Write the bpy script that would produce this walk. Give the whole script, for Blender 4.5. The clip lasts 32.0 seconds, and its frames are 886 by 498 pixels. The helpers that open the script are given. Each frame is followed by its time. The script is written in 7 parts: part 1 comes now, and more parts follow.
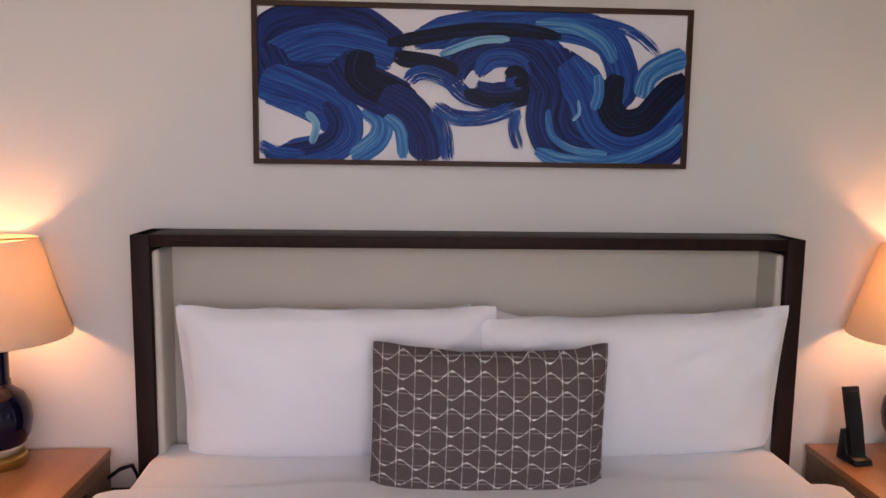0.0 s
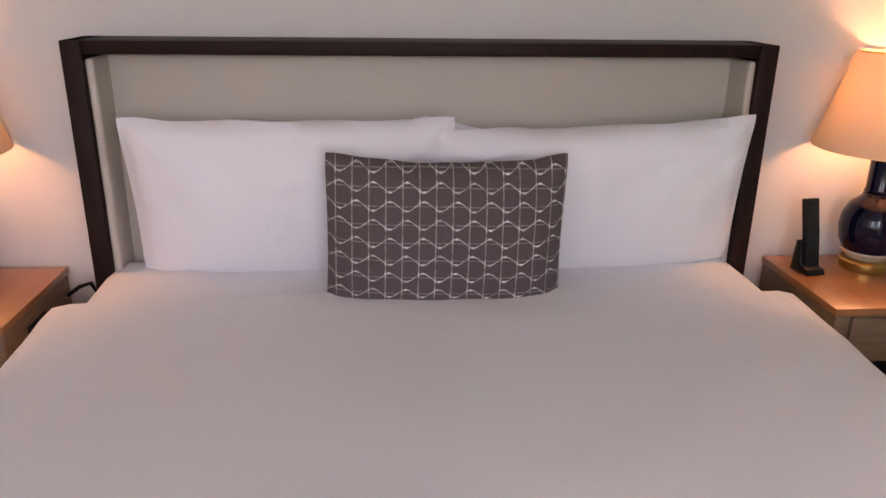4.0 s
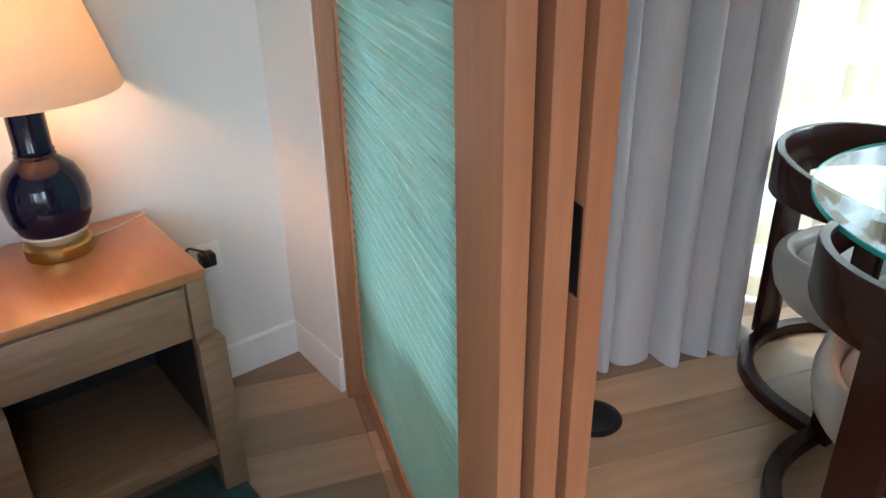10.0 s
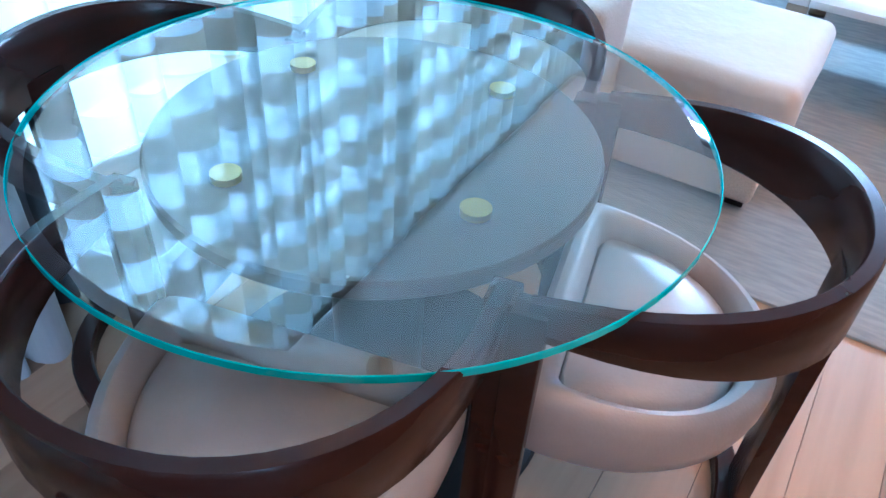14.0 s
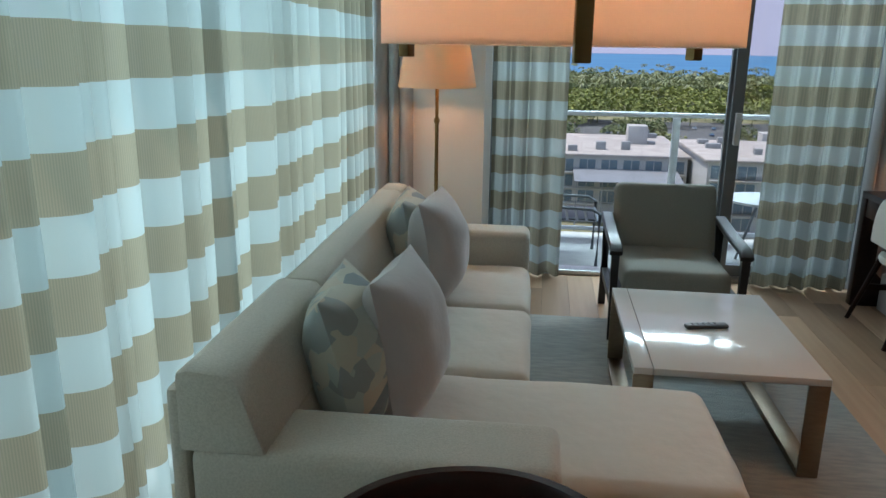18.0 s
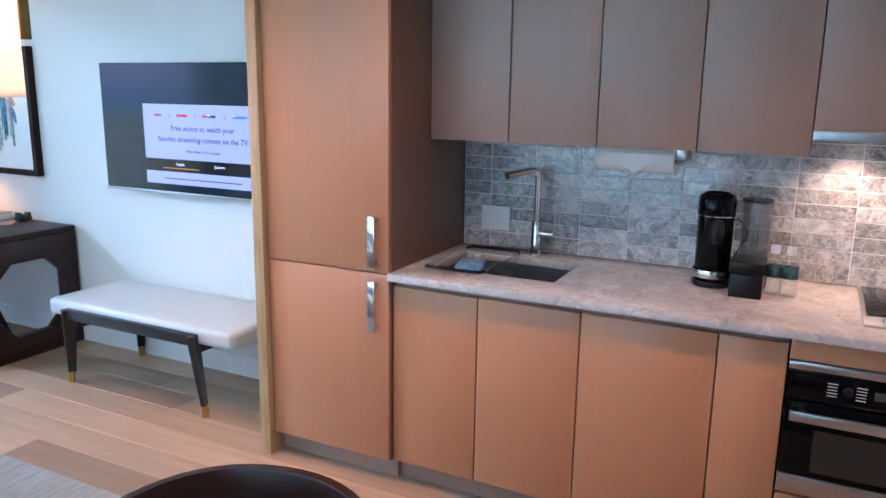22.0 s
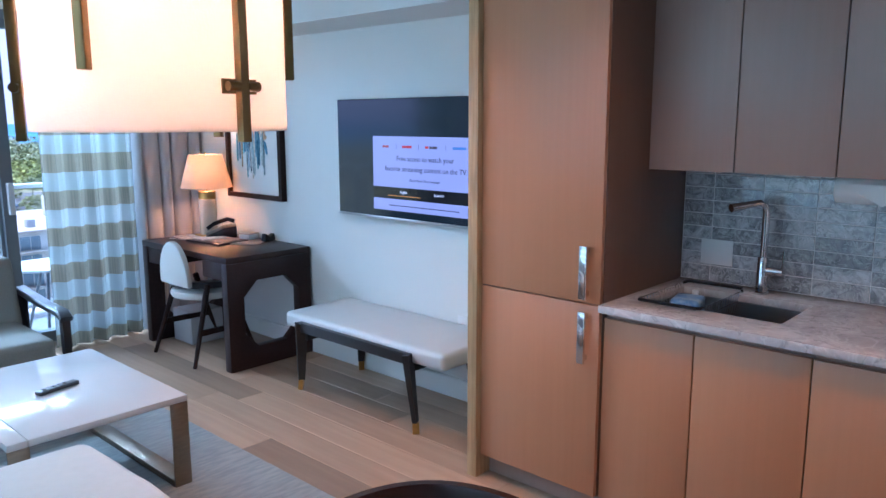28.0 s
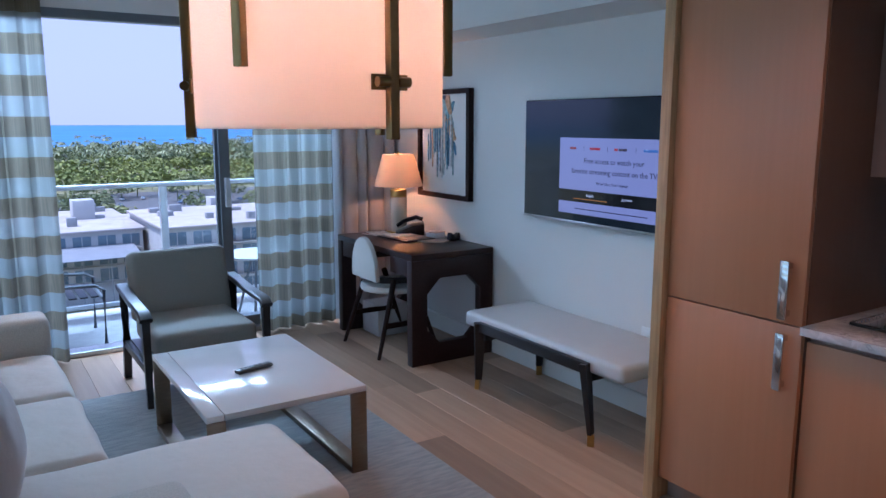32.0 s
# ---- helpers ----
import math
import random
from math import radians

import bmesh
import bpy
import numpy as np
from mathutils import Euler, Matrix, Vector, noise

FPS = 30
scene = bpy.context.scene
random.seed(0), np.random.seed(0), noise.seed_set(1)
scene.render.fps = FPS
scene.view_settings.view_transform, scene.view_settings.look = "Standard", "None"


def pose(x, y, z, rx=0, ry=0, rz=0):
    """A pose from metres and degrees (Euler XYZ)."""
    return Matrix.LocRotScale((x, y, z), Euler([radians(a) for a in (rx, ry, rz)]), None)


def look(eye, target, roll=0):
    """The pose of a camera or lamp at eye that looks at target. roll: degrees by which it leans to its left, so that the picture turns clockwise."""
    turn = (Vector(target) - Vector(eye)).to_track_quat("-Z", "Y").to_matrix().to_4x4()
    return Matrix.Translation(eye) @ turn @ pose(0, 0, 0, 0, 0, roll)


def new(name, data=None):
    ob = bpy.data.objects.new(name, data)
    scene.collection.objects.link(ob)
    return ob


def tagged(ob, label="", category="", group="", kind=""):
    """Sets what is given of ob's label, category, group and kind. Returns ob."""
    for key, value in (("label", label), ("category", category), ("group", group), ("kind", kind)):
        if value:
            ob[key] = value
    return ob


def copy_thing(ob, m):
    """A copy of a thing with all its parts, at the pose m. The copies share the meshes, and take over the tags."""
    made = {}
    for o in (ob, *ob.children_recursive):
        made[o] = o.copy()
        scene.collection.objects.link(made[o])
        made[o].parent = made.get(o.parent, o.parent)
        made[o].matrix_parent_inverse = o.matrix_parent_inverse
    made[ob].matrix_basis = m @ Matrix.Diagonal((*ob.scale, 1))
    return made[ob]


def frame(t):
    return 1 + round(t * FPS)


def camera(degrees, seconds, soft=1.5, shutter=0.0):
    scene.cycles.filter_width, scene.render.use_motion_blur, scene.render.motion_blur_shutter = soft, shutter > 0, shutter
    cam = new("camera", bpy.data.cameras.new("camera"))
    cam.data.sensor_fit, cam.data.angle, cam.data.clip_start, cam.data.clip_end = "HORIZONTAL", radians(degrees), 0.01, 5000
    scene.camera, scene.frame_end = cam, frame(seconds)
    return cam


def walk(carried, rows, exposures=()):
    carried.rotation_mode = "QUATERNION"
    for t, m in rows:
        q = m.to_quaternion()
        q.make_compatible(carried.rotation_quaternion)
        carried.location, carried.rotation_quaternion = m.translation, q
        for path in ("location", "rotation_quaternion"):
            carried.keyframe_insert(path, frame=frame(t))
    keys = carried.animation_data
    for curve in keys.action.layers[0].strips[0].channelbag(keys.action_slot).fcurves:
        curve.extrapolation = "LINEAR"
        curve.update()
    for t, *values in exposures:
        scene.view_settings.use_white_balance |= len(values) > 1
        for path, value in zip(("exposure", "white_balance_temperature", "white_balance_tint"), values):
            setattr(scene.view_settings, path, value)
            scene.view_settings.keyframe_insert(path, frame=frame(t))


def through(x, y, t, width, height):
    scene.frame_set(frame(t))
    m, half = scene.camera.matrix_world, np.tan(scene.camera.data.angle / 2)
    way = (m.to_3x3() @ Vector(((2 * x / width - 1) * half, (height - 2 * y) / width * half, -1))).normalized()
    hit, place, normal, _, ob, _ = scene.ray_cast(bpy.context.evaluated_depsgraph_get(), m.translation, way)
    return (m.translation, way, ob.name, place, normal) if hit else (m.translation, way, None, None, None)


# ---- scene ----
cam = camera(61.2, 32.0)
PATH = [
    (0, (1.202, -1.873, 1.615), (-0.691, -2.470, 1.366), 0.8),
    (0.5, (1.188, -1.859, 1.591), (-0.697, -2.457, 1.293), 0.9),
    (1, (1.174, -1.849, 1.586), (-0.700, -2.440, 1.212), 0.9),
    (1.5, (1.169, -1.850, 1.578), (-0.694, -2.426, 1.133), 1.0),
    (2, (1.165, -1.852, 1.578), (-0.684, -2.413, 1.061), 1.0),
    (2.5, (1.159, -1.852, 1.574), (-0.676, -2.398, 0.993), 1.0),
    (4.5, (1.130, -1.801, 1.532), (-0.679, -2.269, 0.819), 0.6),
    (5, (1.131, -1.758, 1.532), (-0.692, -2.127, 0.798), 0.3),
    (5.5, (1.121, -1.695, 1.490), (-0.728, -1.910, 0.761), -0.2),
    (6, (1.078, -1.657, 1.480), (-0.771, -1.660, 0.718), -0.3),
    (6.5, (0.984, -1.606, 1.493), (-0.836, -1.427, 0.682), -0.1),
    (7, (0.858, -1.546, 1.499), (-0.930, -1.263, 0.650), 0.2),
    (7.5, (0.748, -1.480, 1.483), (-1.032, -1.175, 0.624), 0.6),
    (8, (0.681, -1.322, 1.478), (-1.112, -1.089, 0.622), 0.6),
    (8.5, (0.629, -1.144, 1.460), (-1.179, -0.976, 0.622), -0.1),
    (9, (0.552, -1.019, 1.453), (-1.256, -0.817, 0.622), -0.5),
    (9.5, (0.436, -0.875, 1.452), (-1.345, -0.539, 0.605), -1.1),
    (10, (0.392, -0.707, 1.469), (-1.319, -0.165, 0.585), -1.1),
    (10.5, (0.360, -0.506, 1.454), (-1.220, 0.263, 0.499), -1.3),
    (11, (0.336, -0.325, 1.413), (-1.067, 0.633, 0.357), -0.6),
    (11.5, (0.278, -0.199, 1.374), (-0.890, 0.923, 0.199), 0.1),
    (12, (0.198, -0.108, 1.354), (-0.713, 1.136, 0.081), 1.6),
    (12.5, (0.126, -0.020, 1.333), (-0.594, 1.292, 0.005), 2.8),
    (13, (0.076, 0.045, 1.326), (-0.554, 1.403, -0.000), 3.9),
    (13.5, (0.049, 0.146, 1.359), (-0.610, 1.506, 0.048), 4.1),
    (14, (0.039, 0.266, 1.416), (-0.727, 1.603, 0.142), 4.0),
    (14.5, (0.036, 0.322, 1.448), (-0.832, 1.698, 0.285), 3.1),
    (15, (-0.003, 0.364, 1.481), (-0.926, 1.813, 0.458), 2.7),
    (15.5, (-0.155, 0.393, 1.550), (-1.045, 1.940, 0.649), 2.8),
    (17.5, (-0.628, 0.589, 1.595), (-1.102, 2.452, 1.044), 1.8),
    (18, (-0.684, 0.605, 1.598), (-0.936, 2.521, 1.080), 0.8),
    (18.5, (-0.818, 0.617, 1.587), (-0.762, 2.552, 1.085), 0.8),
    (19, (-0.927, 0.629, 1.593), (-0.556, 2.529, 1.093), 1.1),
    (19.5, (-0.967, 0.588, 1.603), (-0.328, 2.418, 1.111), 1.1),
    (20, (-1.026, 0.505, 1.609), (-0.134, 2.228, 1.132), 1.2),
    (20.5, (-1.056, 0.457, 1.603), (0.094, 2.024, 1.139), 1.0),
    (21, (-1.068, 0.425, 1.612), (0.329, 1.777, 1.151), 0.9),
    (21.5, (-1.065, 0.399, 1.612), (0.537, 1.508, 1.172), 1.0),
    (22, (-1.101, 0.385, 1.614), (0.650, 1.256, 1.200), 0.8),
    (22.5, (-1.097, 0.361, 1.614), (0.735, 1.059, 1.222), 0.4),
    (23, (-1.099, 0.351, 1.618), (0.778, 0.927, 1.238), 0.2),
    (23.5, (-1.101, 0.350, 1.619), (0.800, 0.851, 1.247), 0.1),
    (24, (-1.100, 0.348, 1.624), (0.810, 0.813, 1.257), 0.2),
    (24.5, (-1.101, 0.343, 1.627), (0.811, 0.807, 1.270), 0.2),
    (26.5, (-1.105, 0.368, 1.610), (0.669, 1.227, 1.267), -0.1),
    (27, (-1.111, 0.373, 1.615), (0.574, 1.395, 1.273), -0.2),
    (27.5, (-1.114, 0.380, 1.615), (0.461, 1.565, 1.275), -0.2),
    (28, (-1.122, 0.384, 1.613), (0.328, 1.719, 1.274), -0.1),
    (28.5, (-1.134, 0.389, 1.608), (0.187, 1.852, 1.266), 0.1),
    (29, (-1.146, 0.402, 1.606), (0.054, 1.964, 1.258), 0.1),
    (29.5, (-1.154, 0.413, 1.606), (-0.065, 2.053, 1.252), 0.1),
    (30, (-1.162, 0.416, 1.611), (-0.168, 2.115, 1.255), 0.1),
    (30.5, (-1.169, 0.425, 1.609), (-0.250, 2.167, 1.258), 0.2),
    (31, (-1.158, 0.420, 1.611), (-0.281, 2.185, 1.265), 0.2),
    (31.5, (-1.122, 0.412, 1.608), (-0.206, 2.159, 1.270), 0.2),
    (32, (-1.048, 0.403, 1.608), (0.019, 2.063, 1.274), 0.0),
]

walk(cam, [(t, look(eye, target, roll)) for t, eye, target, roll in PATH],
     [(0, 2.1, 7400, 29), (2.5, 2.1, 7400, 29), (6, 2.2, 7500, 29), (7, 2.25, 7500, 27), (8, 2.42, 7500, 25), (9.5, 2.45, 7100, 20), (10.1, 2.7, 6100, 12), (10.8, 3.2, 4500, 4), (12.5, 3.05, 4400, 8), (14, 2.65, 4400, 7), (15.2, 1.75, 5900, 36), (15.6, 1.6, 5700, 26),
      (17.5, 0.62, 6150, 4), (18.3, 0.68, 6200, 5), (19, 1.0, 6700, 20), (20, 1.32, 4850, 16), (20.5, 1.65, 4800, 16), (21.2, 2.05, 4850, 14), (23, 2.7, 4900, 11), (25, 2.72, 4900, 11), (28, 1.9, 4700, 12), (29, 1.62, 5050, 16), (30, 1.35, 5000, 17), (31, 1.12, 4850, 17), (32, 1.05, 4850, 17)])

# ---- world, sun and daylight ----
BR = pose(0, 0, 0, 0, 0, 20.5)      # the bedroom stands at an angle to the living room
GROUND = -35.0                      # street level below the suite

world = bpy.data.worlds.new("sky")
scene.world = world
world.use_nodes = True
wn = world.node_tree.nodes
sky = wn.new("ShaderNodeTexSky")
sky.sky_type = "NISHITA"
sky.sun_disc = False
sky.sun_elevation, sky.sun_rotation = radians(68), radians(-80)
sky.altitude, sky.air_density, sky.dust_density, sky.ozone_density = 20, 1.0, 1.5, 1.0
wn["Background"].inputs["Strength"].default_value = 0.15
world.node_tree.links.new(sky.outputs[0], wn["Background"].inputs["Color"])


def lamp(name, kind, m, power, color, size=0.1, size_y=None, spot=None):
    data = bpy.data.lights.new(name, kind)
    data.energy, data.color = power, color
    if kind == "AREA":
        data.shape, data.size, data.size_y = "RECTANGLE", size, size_y or size
    elif kind == "SUN":
        data.angle = size
    else:
        data.shadow_soft_size = size
    if spot:
        data.spot_size, data.spot_blend = radians(spot), 1.0
    ob = new(name, data)
    ob.matrix_world = m
    return ob


sun_dir = Vector((math.sin(radians(-80)) * math.cos(radians(68)), math.cos(radians(-80)) * math.cos(radians(68)), math.sin(radians(68))))
lamp("sun", "SUN", look(sun_dir * 40, (0, 0, 0)), 2.8, (1.0, 0.95, 0.88), radians(0.53))
DAY = (0.66, 0.91, 1.0)
# sky light in the window openings
lamp("window_daylight", "AREA", look((-2.5, 2.85, 1.5), (0, 2.85, 1.2)), 160, DAY, 5.2, 2.5)
lamp("balcony_daylight", "AREA", look((0.3, 7.45, 2.56), (0.3, 5.9, 0.9)), 112, (0.74, 0.92, 1.0), 3.4, 0.3)
lamp("bedroom_window_daylight", "AREA", BR @ look((2.52, -1.15, 1.9), (-1.6, -2.0, 0.9)), 11, (0.82, 0.92, 1.0), 1.6, 1.2)
# added fill lamp, a narrow beam that brightens the dining corner
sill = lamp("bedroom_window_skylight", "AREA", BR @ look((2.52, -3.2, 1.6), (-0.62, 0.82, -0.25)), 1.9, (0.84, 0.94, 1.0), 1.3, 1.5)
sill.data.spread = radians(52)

# ---- materials ----
def mat(name, color, rough=0.5, metal=0.0, grain=(), bump=(), stretch=(1, 1, 1), spec=0.5, second=None, wear=(), sheen=0.0, coat=0.0, per_object=0.0, island=0.0):
    """A surface with a colour, a grain (scale, amount) towards a second colour, large stains (scale, amount) and a fine relief (scale, depth)."""
    m = bpy.data.materials.new(name)
    m.use_nodes = True
    nt = m.node_tree
    b = nt.nodes["Principled BSDF"]
    b.inputs["Roughness"].default_value, b.inputs["Metallic"].default_value = rough, metal
    b.inputs["Specular IOR Level"].default_value = spec
    b.inputs["Sheen Weight"].default_value, b.inputs["Coat Weight"].default_value = sheen, coat
    b.inputs["Base Color"].default_value = (*color, 1)
    tc = nt.nodes.new("ShaderNodeTexCoord")
    mp = nt.nodes.new("ShaderNodeMapping")
    mp.inputs["Scale"].default_value = stretch
    nt.links.new(tc.outputs["Object"], mp.inputs["Vector"])
    if per_object:
        oi = nt.nodes.new("ShaderNodeObjectInfo")
        mul = nt.nodes.new("ShaderNodeVectorMath")
        mul.operation = "SCALE"
        nt.links.new(oi.outputs["Random"], mul.inputs["Scale"])
        mul.inputs[0].default_value = (37, 53, 71)
        nt.links.new(mul.outputs[0], mp.inputs["Location"])
    last = None

    def blend(fac, a, c):
        mix = nt.nodes.new("ShaderNodeMix")
        mix.data_type = "RGBA"
        nt.links.new(fac, mix.inputs["Factor"])
        for slot, v in (("A", a), ("B", c)):
            if isinstance(v, tuple):
                mix.inputs[slot].default_value = (*v, 1)
            else:
                nt.links.new(v, mix.inputs[slot])
        return mix.outputs["Result"]

    def wave(scale, amount, detail=5.0):
        n = nt.nodes.new("ShaderNodeTexNoise")
        n.inputs["Scale"].default_value, n.inputs["Detail"].default_value = scale, detail
        nt.links.new(mp.outputs[0], n.inputs["Vector"])
        r = nt.nodes.new("ShaderNodeMapRange")
        r.inputs["From Min"].default_value, r.inputs["From Max"].default_value = 0.36, 0.64
        r.inputs["To Max"].default_value = amount
        nt.links.new(n.outputs["Fac"], r.inputs["Value"])
        return r.outputs[0], n.outputs["Fac"]

    out = tuple(color)
    if grain:
        out = blend(wave(*grain)[0], out, second or tuple(c * 0.6 for c in color))
    if wear:
        out = blend(wave(wear[0], wear[1], 3)[0], out, tuple(c * 0.72 for c in color))
    if per_object:
        hsv = nt.nodes.new("ShaderNodeHueSaturation")
        vr = nt.nodes.new("ShaderNodeMapRange")
        vr.inputs["To Min"].default_value, vr.inputs["To Max"].default_value = 1 - per_object, 1 + per_object
        nt.links.new(oi.outputs["Random"], vr.inputs["Value"])
        nt.links.new(vr.outputs[0], hsv.inputs["Value"])
        if isinstance(out, tuple):
            hsv.inputs["Color"].default_value = (*out, 1)
        else:
            nt.links.new(out, hsv.inputs["Color"])
        out = hsv.outputs[0]
    if island:
        ge, hs, vr = (nt.nodes.new(k) for k in ("ShaderNodeNewGeometry", "ShaderNodeHueSaturation", "ShaderNodeMapRange"))
        vr.inputs["To Min"].default_value, vr.inputs["To Max"].default_value = 1 - island, 1 + island
        nt.links.new(ge.outputs["Random Per Island"], vr.inputs["Value"])
        nt.links.new(vr.outputs[0], hs.inputs["Value"])
        nt.links.new(out, hs.inputs["Color"])
        out = hs.outputs[0]
    if not isinstance(out, tuple):
        nt.links.new(out, b.inputs["Base Color"])
    if bump:
        fac = wave(bump[0], 1.0)[1]
        bp = nt.nodes.new("ShaderNodeBump")
        bp.inputs["Strength"].default_value, bp.inputs["Distance"].default_value = 1.0, bump[1]
        nt.links.new(fac, bp.inputs["Height"])
        nt.links.new(bp.outputs[0], b.inputs["Normal"])
    return m


def glow(name, color, strength, translucent=False):
    m = mat(name, color, 0.6)
    b = m.node_tree.nodes["Principled BSDF"]
    b.inputs["Emission Color"].default_value, b.inputs["Emission Strength"].default_value = (*color, 1), strength
    b.inputs["Base Color"].default_value = (*[c * 0.12 for c in color], 1)
    b.inputs["Roughness"].default_value = 0.12
    return m


def glassy(name, color, rough=0.0, ior=1.45):
    m = mat(name, color, rough)
    b = m.node_tree.nodes["Principled BSDF"]
    b.inputs["Transmission Weight"].default_value, b.inputs["IOR"].default_value = 1.0, ior
    return m


def shade_mat(name, color, through=0.5):
    """Cloth that light shines through."""
    m = bpy.data.materials.new(name)
    m.use_nodes = True
    nt = m.node_tree
    nt.nodes.remove(nt.nodes["Principled BSDF"])
    d, t, mix = (nt.nodes.new(k) for k in ("ShaderNodeBsdfDiffuse", "ShaderNodeBsdfTranslucent", "ShaderNodeMixShader"))
    d.inputs["Color"].default_value = t.inputs["Color"].default_value = (*color, 1)
    tc, n, bp = (nt.nodes.new(k) for k in ("ShaderNodeTexCoord", "ShaderNodeTexNoise", "ShaderNodeBump"))
    n.inputs["Scale"].default_value = 400
    bp.inputs["Distance"].default_value = 0.0006
    nt.links.new(tc.outputs["Object"], n.inputs["Vector"])
    nt.links.new(n.outputs["Fac"], bp.inputs["Height"])
    nt.links.new(bp.outputs[0], d.inputs["Normal"])
    mix.inputs["Fac"].default_value = through
    nt.links.new(d.outputs[0], mix.inputs[1])
    nt.links.new(t.outputs[0], mix.inputs[2])
    nt.links.new(mix.outputs[0], nt.nodes["Material Output"].inputs["Surface"])
    return m


def sheer_mat(name):
    """Striped sheer: white net and beige woven bands, 0.257 m apart."""
    m = shade_mat(name, (0.85, 0.87, 0.88), 0.65)
    nt = m.node_tree
    d = next(n for n in nt.nodes if n.type == "BSDF_DIFFUSE")
    t = next(n for n in nt.nodes if n.type == "BSDF_TRANSLUCENT")
    tc = next(n for n in nt.nodes if n.type == "TEX_COORD")
    cloth = next(n for n in nt.nodes if n.type == "MIX_SHADER")
    sep = nt.nodes.new("ShaderNodeSeparateXYZ")
    nt.links.new(tc.outputs["Object"], sep.inputs[0])

    def calc(op, a, b_, c=None):
        n = nt.nodes.new("ShaderNodeMath")
        n.operation = op
        for k, v in enumerate((a, b_, c)):
            if isinstance(v, (int, float)):
                n.inputs[k].default_value = v
            elif v is not None:
                nt.links.new(v, n.inputs[k])
        return n.outputs[0]

    ph = calc("FRACT", calc("DIVIDE", calc("SUBTRACT", sep.outputs["Z"], 2.093 - 0.064 - 2.57), 0.257), 0)
    band = calc("LESS_THAN", ph, 0.5)
    mix = nt.nodes.new("ShaderNodeMix")
    mix.data_type = "RGBA"
    mix.inputs["A"].default_value, mix.inputs["B"].default_value = (0.262, 0.285, 0.278, 1), (0.174, 0.149, 0.107, 1)
    nt.links.new(band, mix.inputs["Factor"])
    # fine upright ribs woven into the bands
    rib = calc("ADD", 1.0, calc("MULTIPLY", band, calc("MULTIPLY", calc("SINE", calc("MULTIPLY", calc("ADD", sep.outputs["X"], sep.outputs["Y"]), 830.0), 0), 0.09)))
    woven = nt.nodes.new("ShaderNodeVectorMath")
    woven.operation = "SCALE"
    nt.links.new(mix.outputs["Result"], woven.inputs[0])
    nt.links.new(rib, woven.inputs["Scale"])
    nt.links.new(woven.outputs[0], d.inputs["Color"])
    nt.links.new(woven.outputs[0], t.inputs["Color"])
    thin = nt.nodes.new("ShaderNodeBsdfTransparent")
    veil = nt.nodes.new("ShaderNodeMixShader")
    nt.links.new(calc("SUBTRACT", 0.08, calc("MULTIPLY", band, 0.065)), veil.inputs["Fac"])
    nt.links.new(cloth.outputs[0], veil.inputs[1])
    nt.links.new(thin.outputs[0], veil.inputs[2])
    nt.links.new(veil.outputs[0], nt.nodes["Material Output"].inputs["Surface"])
    return m


WALL = mat("wall_paint", (0.74, 0.73, 0.70), 0.75, grain=(2.0, 0.12), second=(0.70, 0.68, 0.64), bump=(260, 0.0004))
CEIL = mat("ceiling_paint", (0.78, 0.78, 0.77), 0.85, bump=(200, 0.0004))
TRIM = mat("white_trim_paint", (0.80, 0.79, 0.76), 0.42, grain=(3, 0.1), second=(0.74, 0.72, 0.68))
OAK = mat("oak_floor", (0.43, 0.293, 0.19), 0.38, grain=(4, 0.5), second=(0.30, 0.19, 0.118), spec=0.35, stretch=(6, 0.35, 6), bump=(60, 0.0003), wear=(0.9, 0.35), per_object=0.38)
CHERRY = mat("cherry_wood", (0.40, 0.17, 0.065), 0.30, grain=(5, 0.3), second=(0.27, 0.10, 0.035), stretch=(1.2, 9, 9), bump=(80, 0.0002), coat=0.2)
NSIDE = mat("brown_oak", (0.25, 0.155, 0.09), 0.45, grain=(8, 0.5), second=(0.15, 0.085, 0.048), stretch=(9, 1.0, 9), bump=(80, 0.0003))
DOORWOOD = mat("douglas_fir", (0.38, 0.17, 0.085), 0.40, grain=(6, 0.38), second=(0.26, 0.105, 0.05), stretch=(9, 9, 0.6), bump=(80, 0.0003))
CABWOOD = mat("cabinet_veneer", (0.50, 0.232, 0.112), 0.32, grain=(5, 0.4), second=(0.46, 0.205, 0.095), stretch=(9, 9, 0.25), bump=(90, 0.0001), coat=0.1)
CABDARK = mat("upper_cabinet_lacquer", (0.36, 0.25, 0.20), 0.34, grain=(6, 0.3), second=(0.325, 0.222, 0.175), stretch=(8, 8, 0.25), bump=(90, 0.0001))
# veneer of the tall cabinet's side, with its shade put into the colour
CABSIDE_SHADED = mat("shaded_side_veneer", (0.17, 0.092, 0.058), 0.36, grain=(6, 0.35), second=(0.145, 0.078, 0.05), stretch=(8, 8, 0.25))
SINKM = mat("sink_steel", (0.40, 0.41, 0.42), 0.32, 1.0, grain=(30, 0.3), stretch=(1, 0.1, 12))
CABEDGE = mat("oak_edge", (0.50, 0.33, 0.16), 0.4, grain=(8, 0.6), second=(0.31, 0.18, 0.08), stretch=(9, 9, 0.6))
WALNUT = mat("walnut_stain", (0.026, 0.012, 0.009), 0.5, grain=(8, 0.6), second=(0.014, 0.007, 0.006), stretch=(4, 4, 0.8), bump=(90, 0.0002), spec=0.15)
MAHOG = mat("mahogany_stain", (0.034, 0.011, 0.008), 0.25, grain=(5, 0.45), second=(0.020, 0.007, 0.005), stretch=(1.5, 1.5, 6), spec=0.30)
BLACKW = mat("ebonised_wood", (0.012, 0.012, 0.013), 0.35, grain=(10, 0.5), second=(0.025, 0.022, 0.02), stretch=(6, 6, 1))
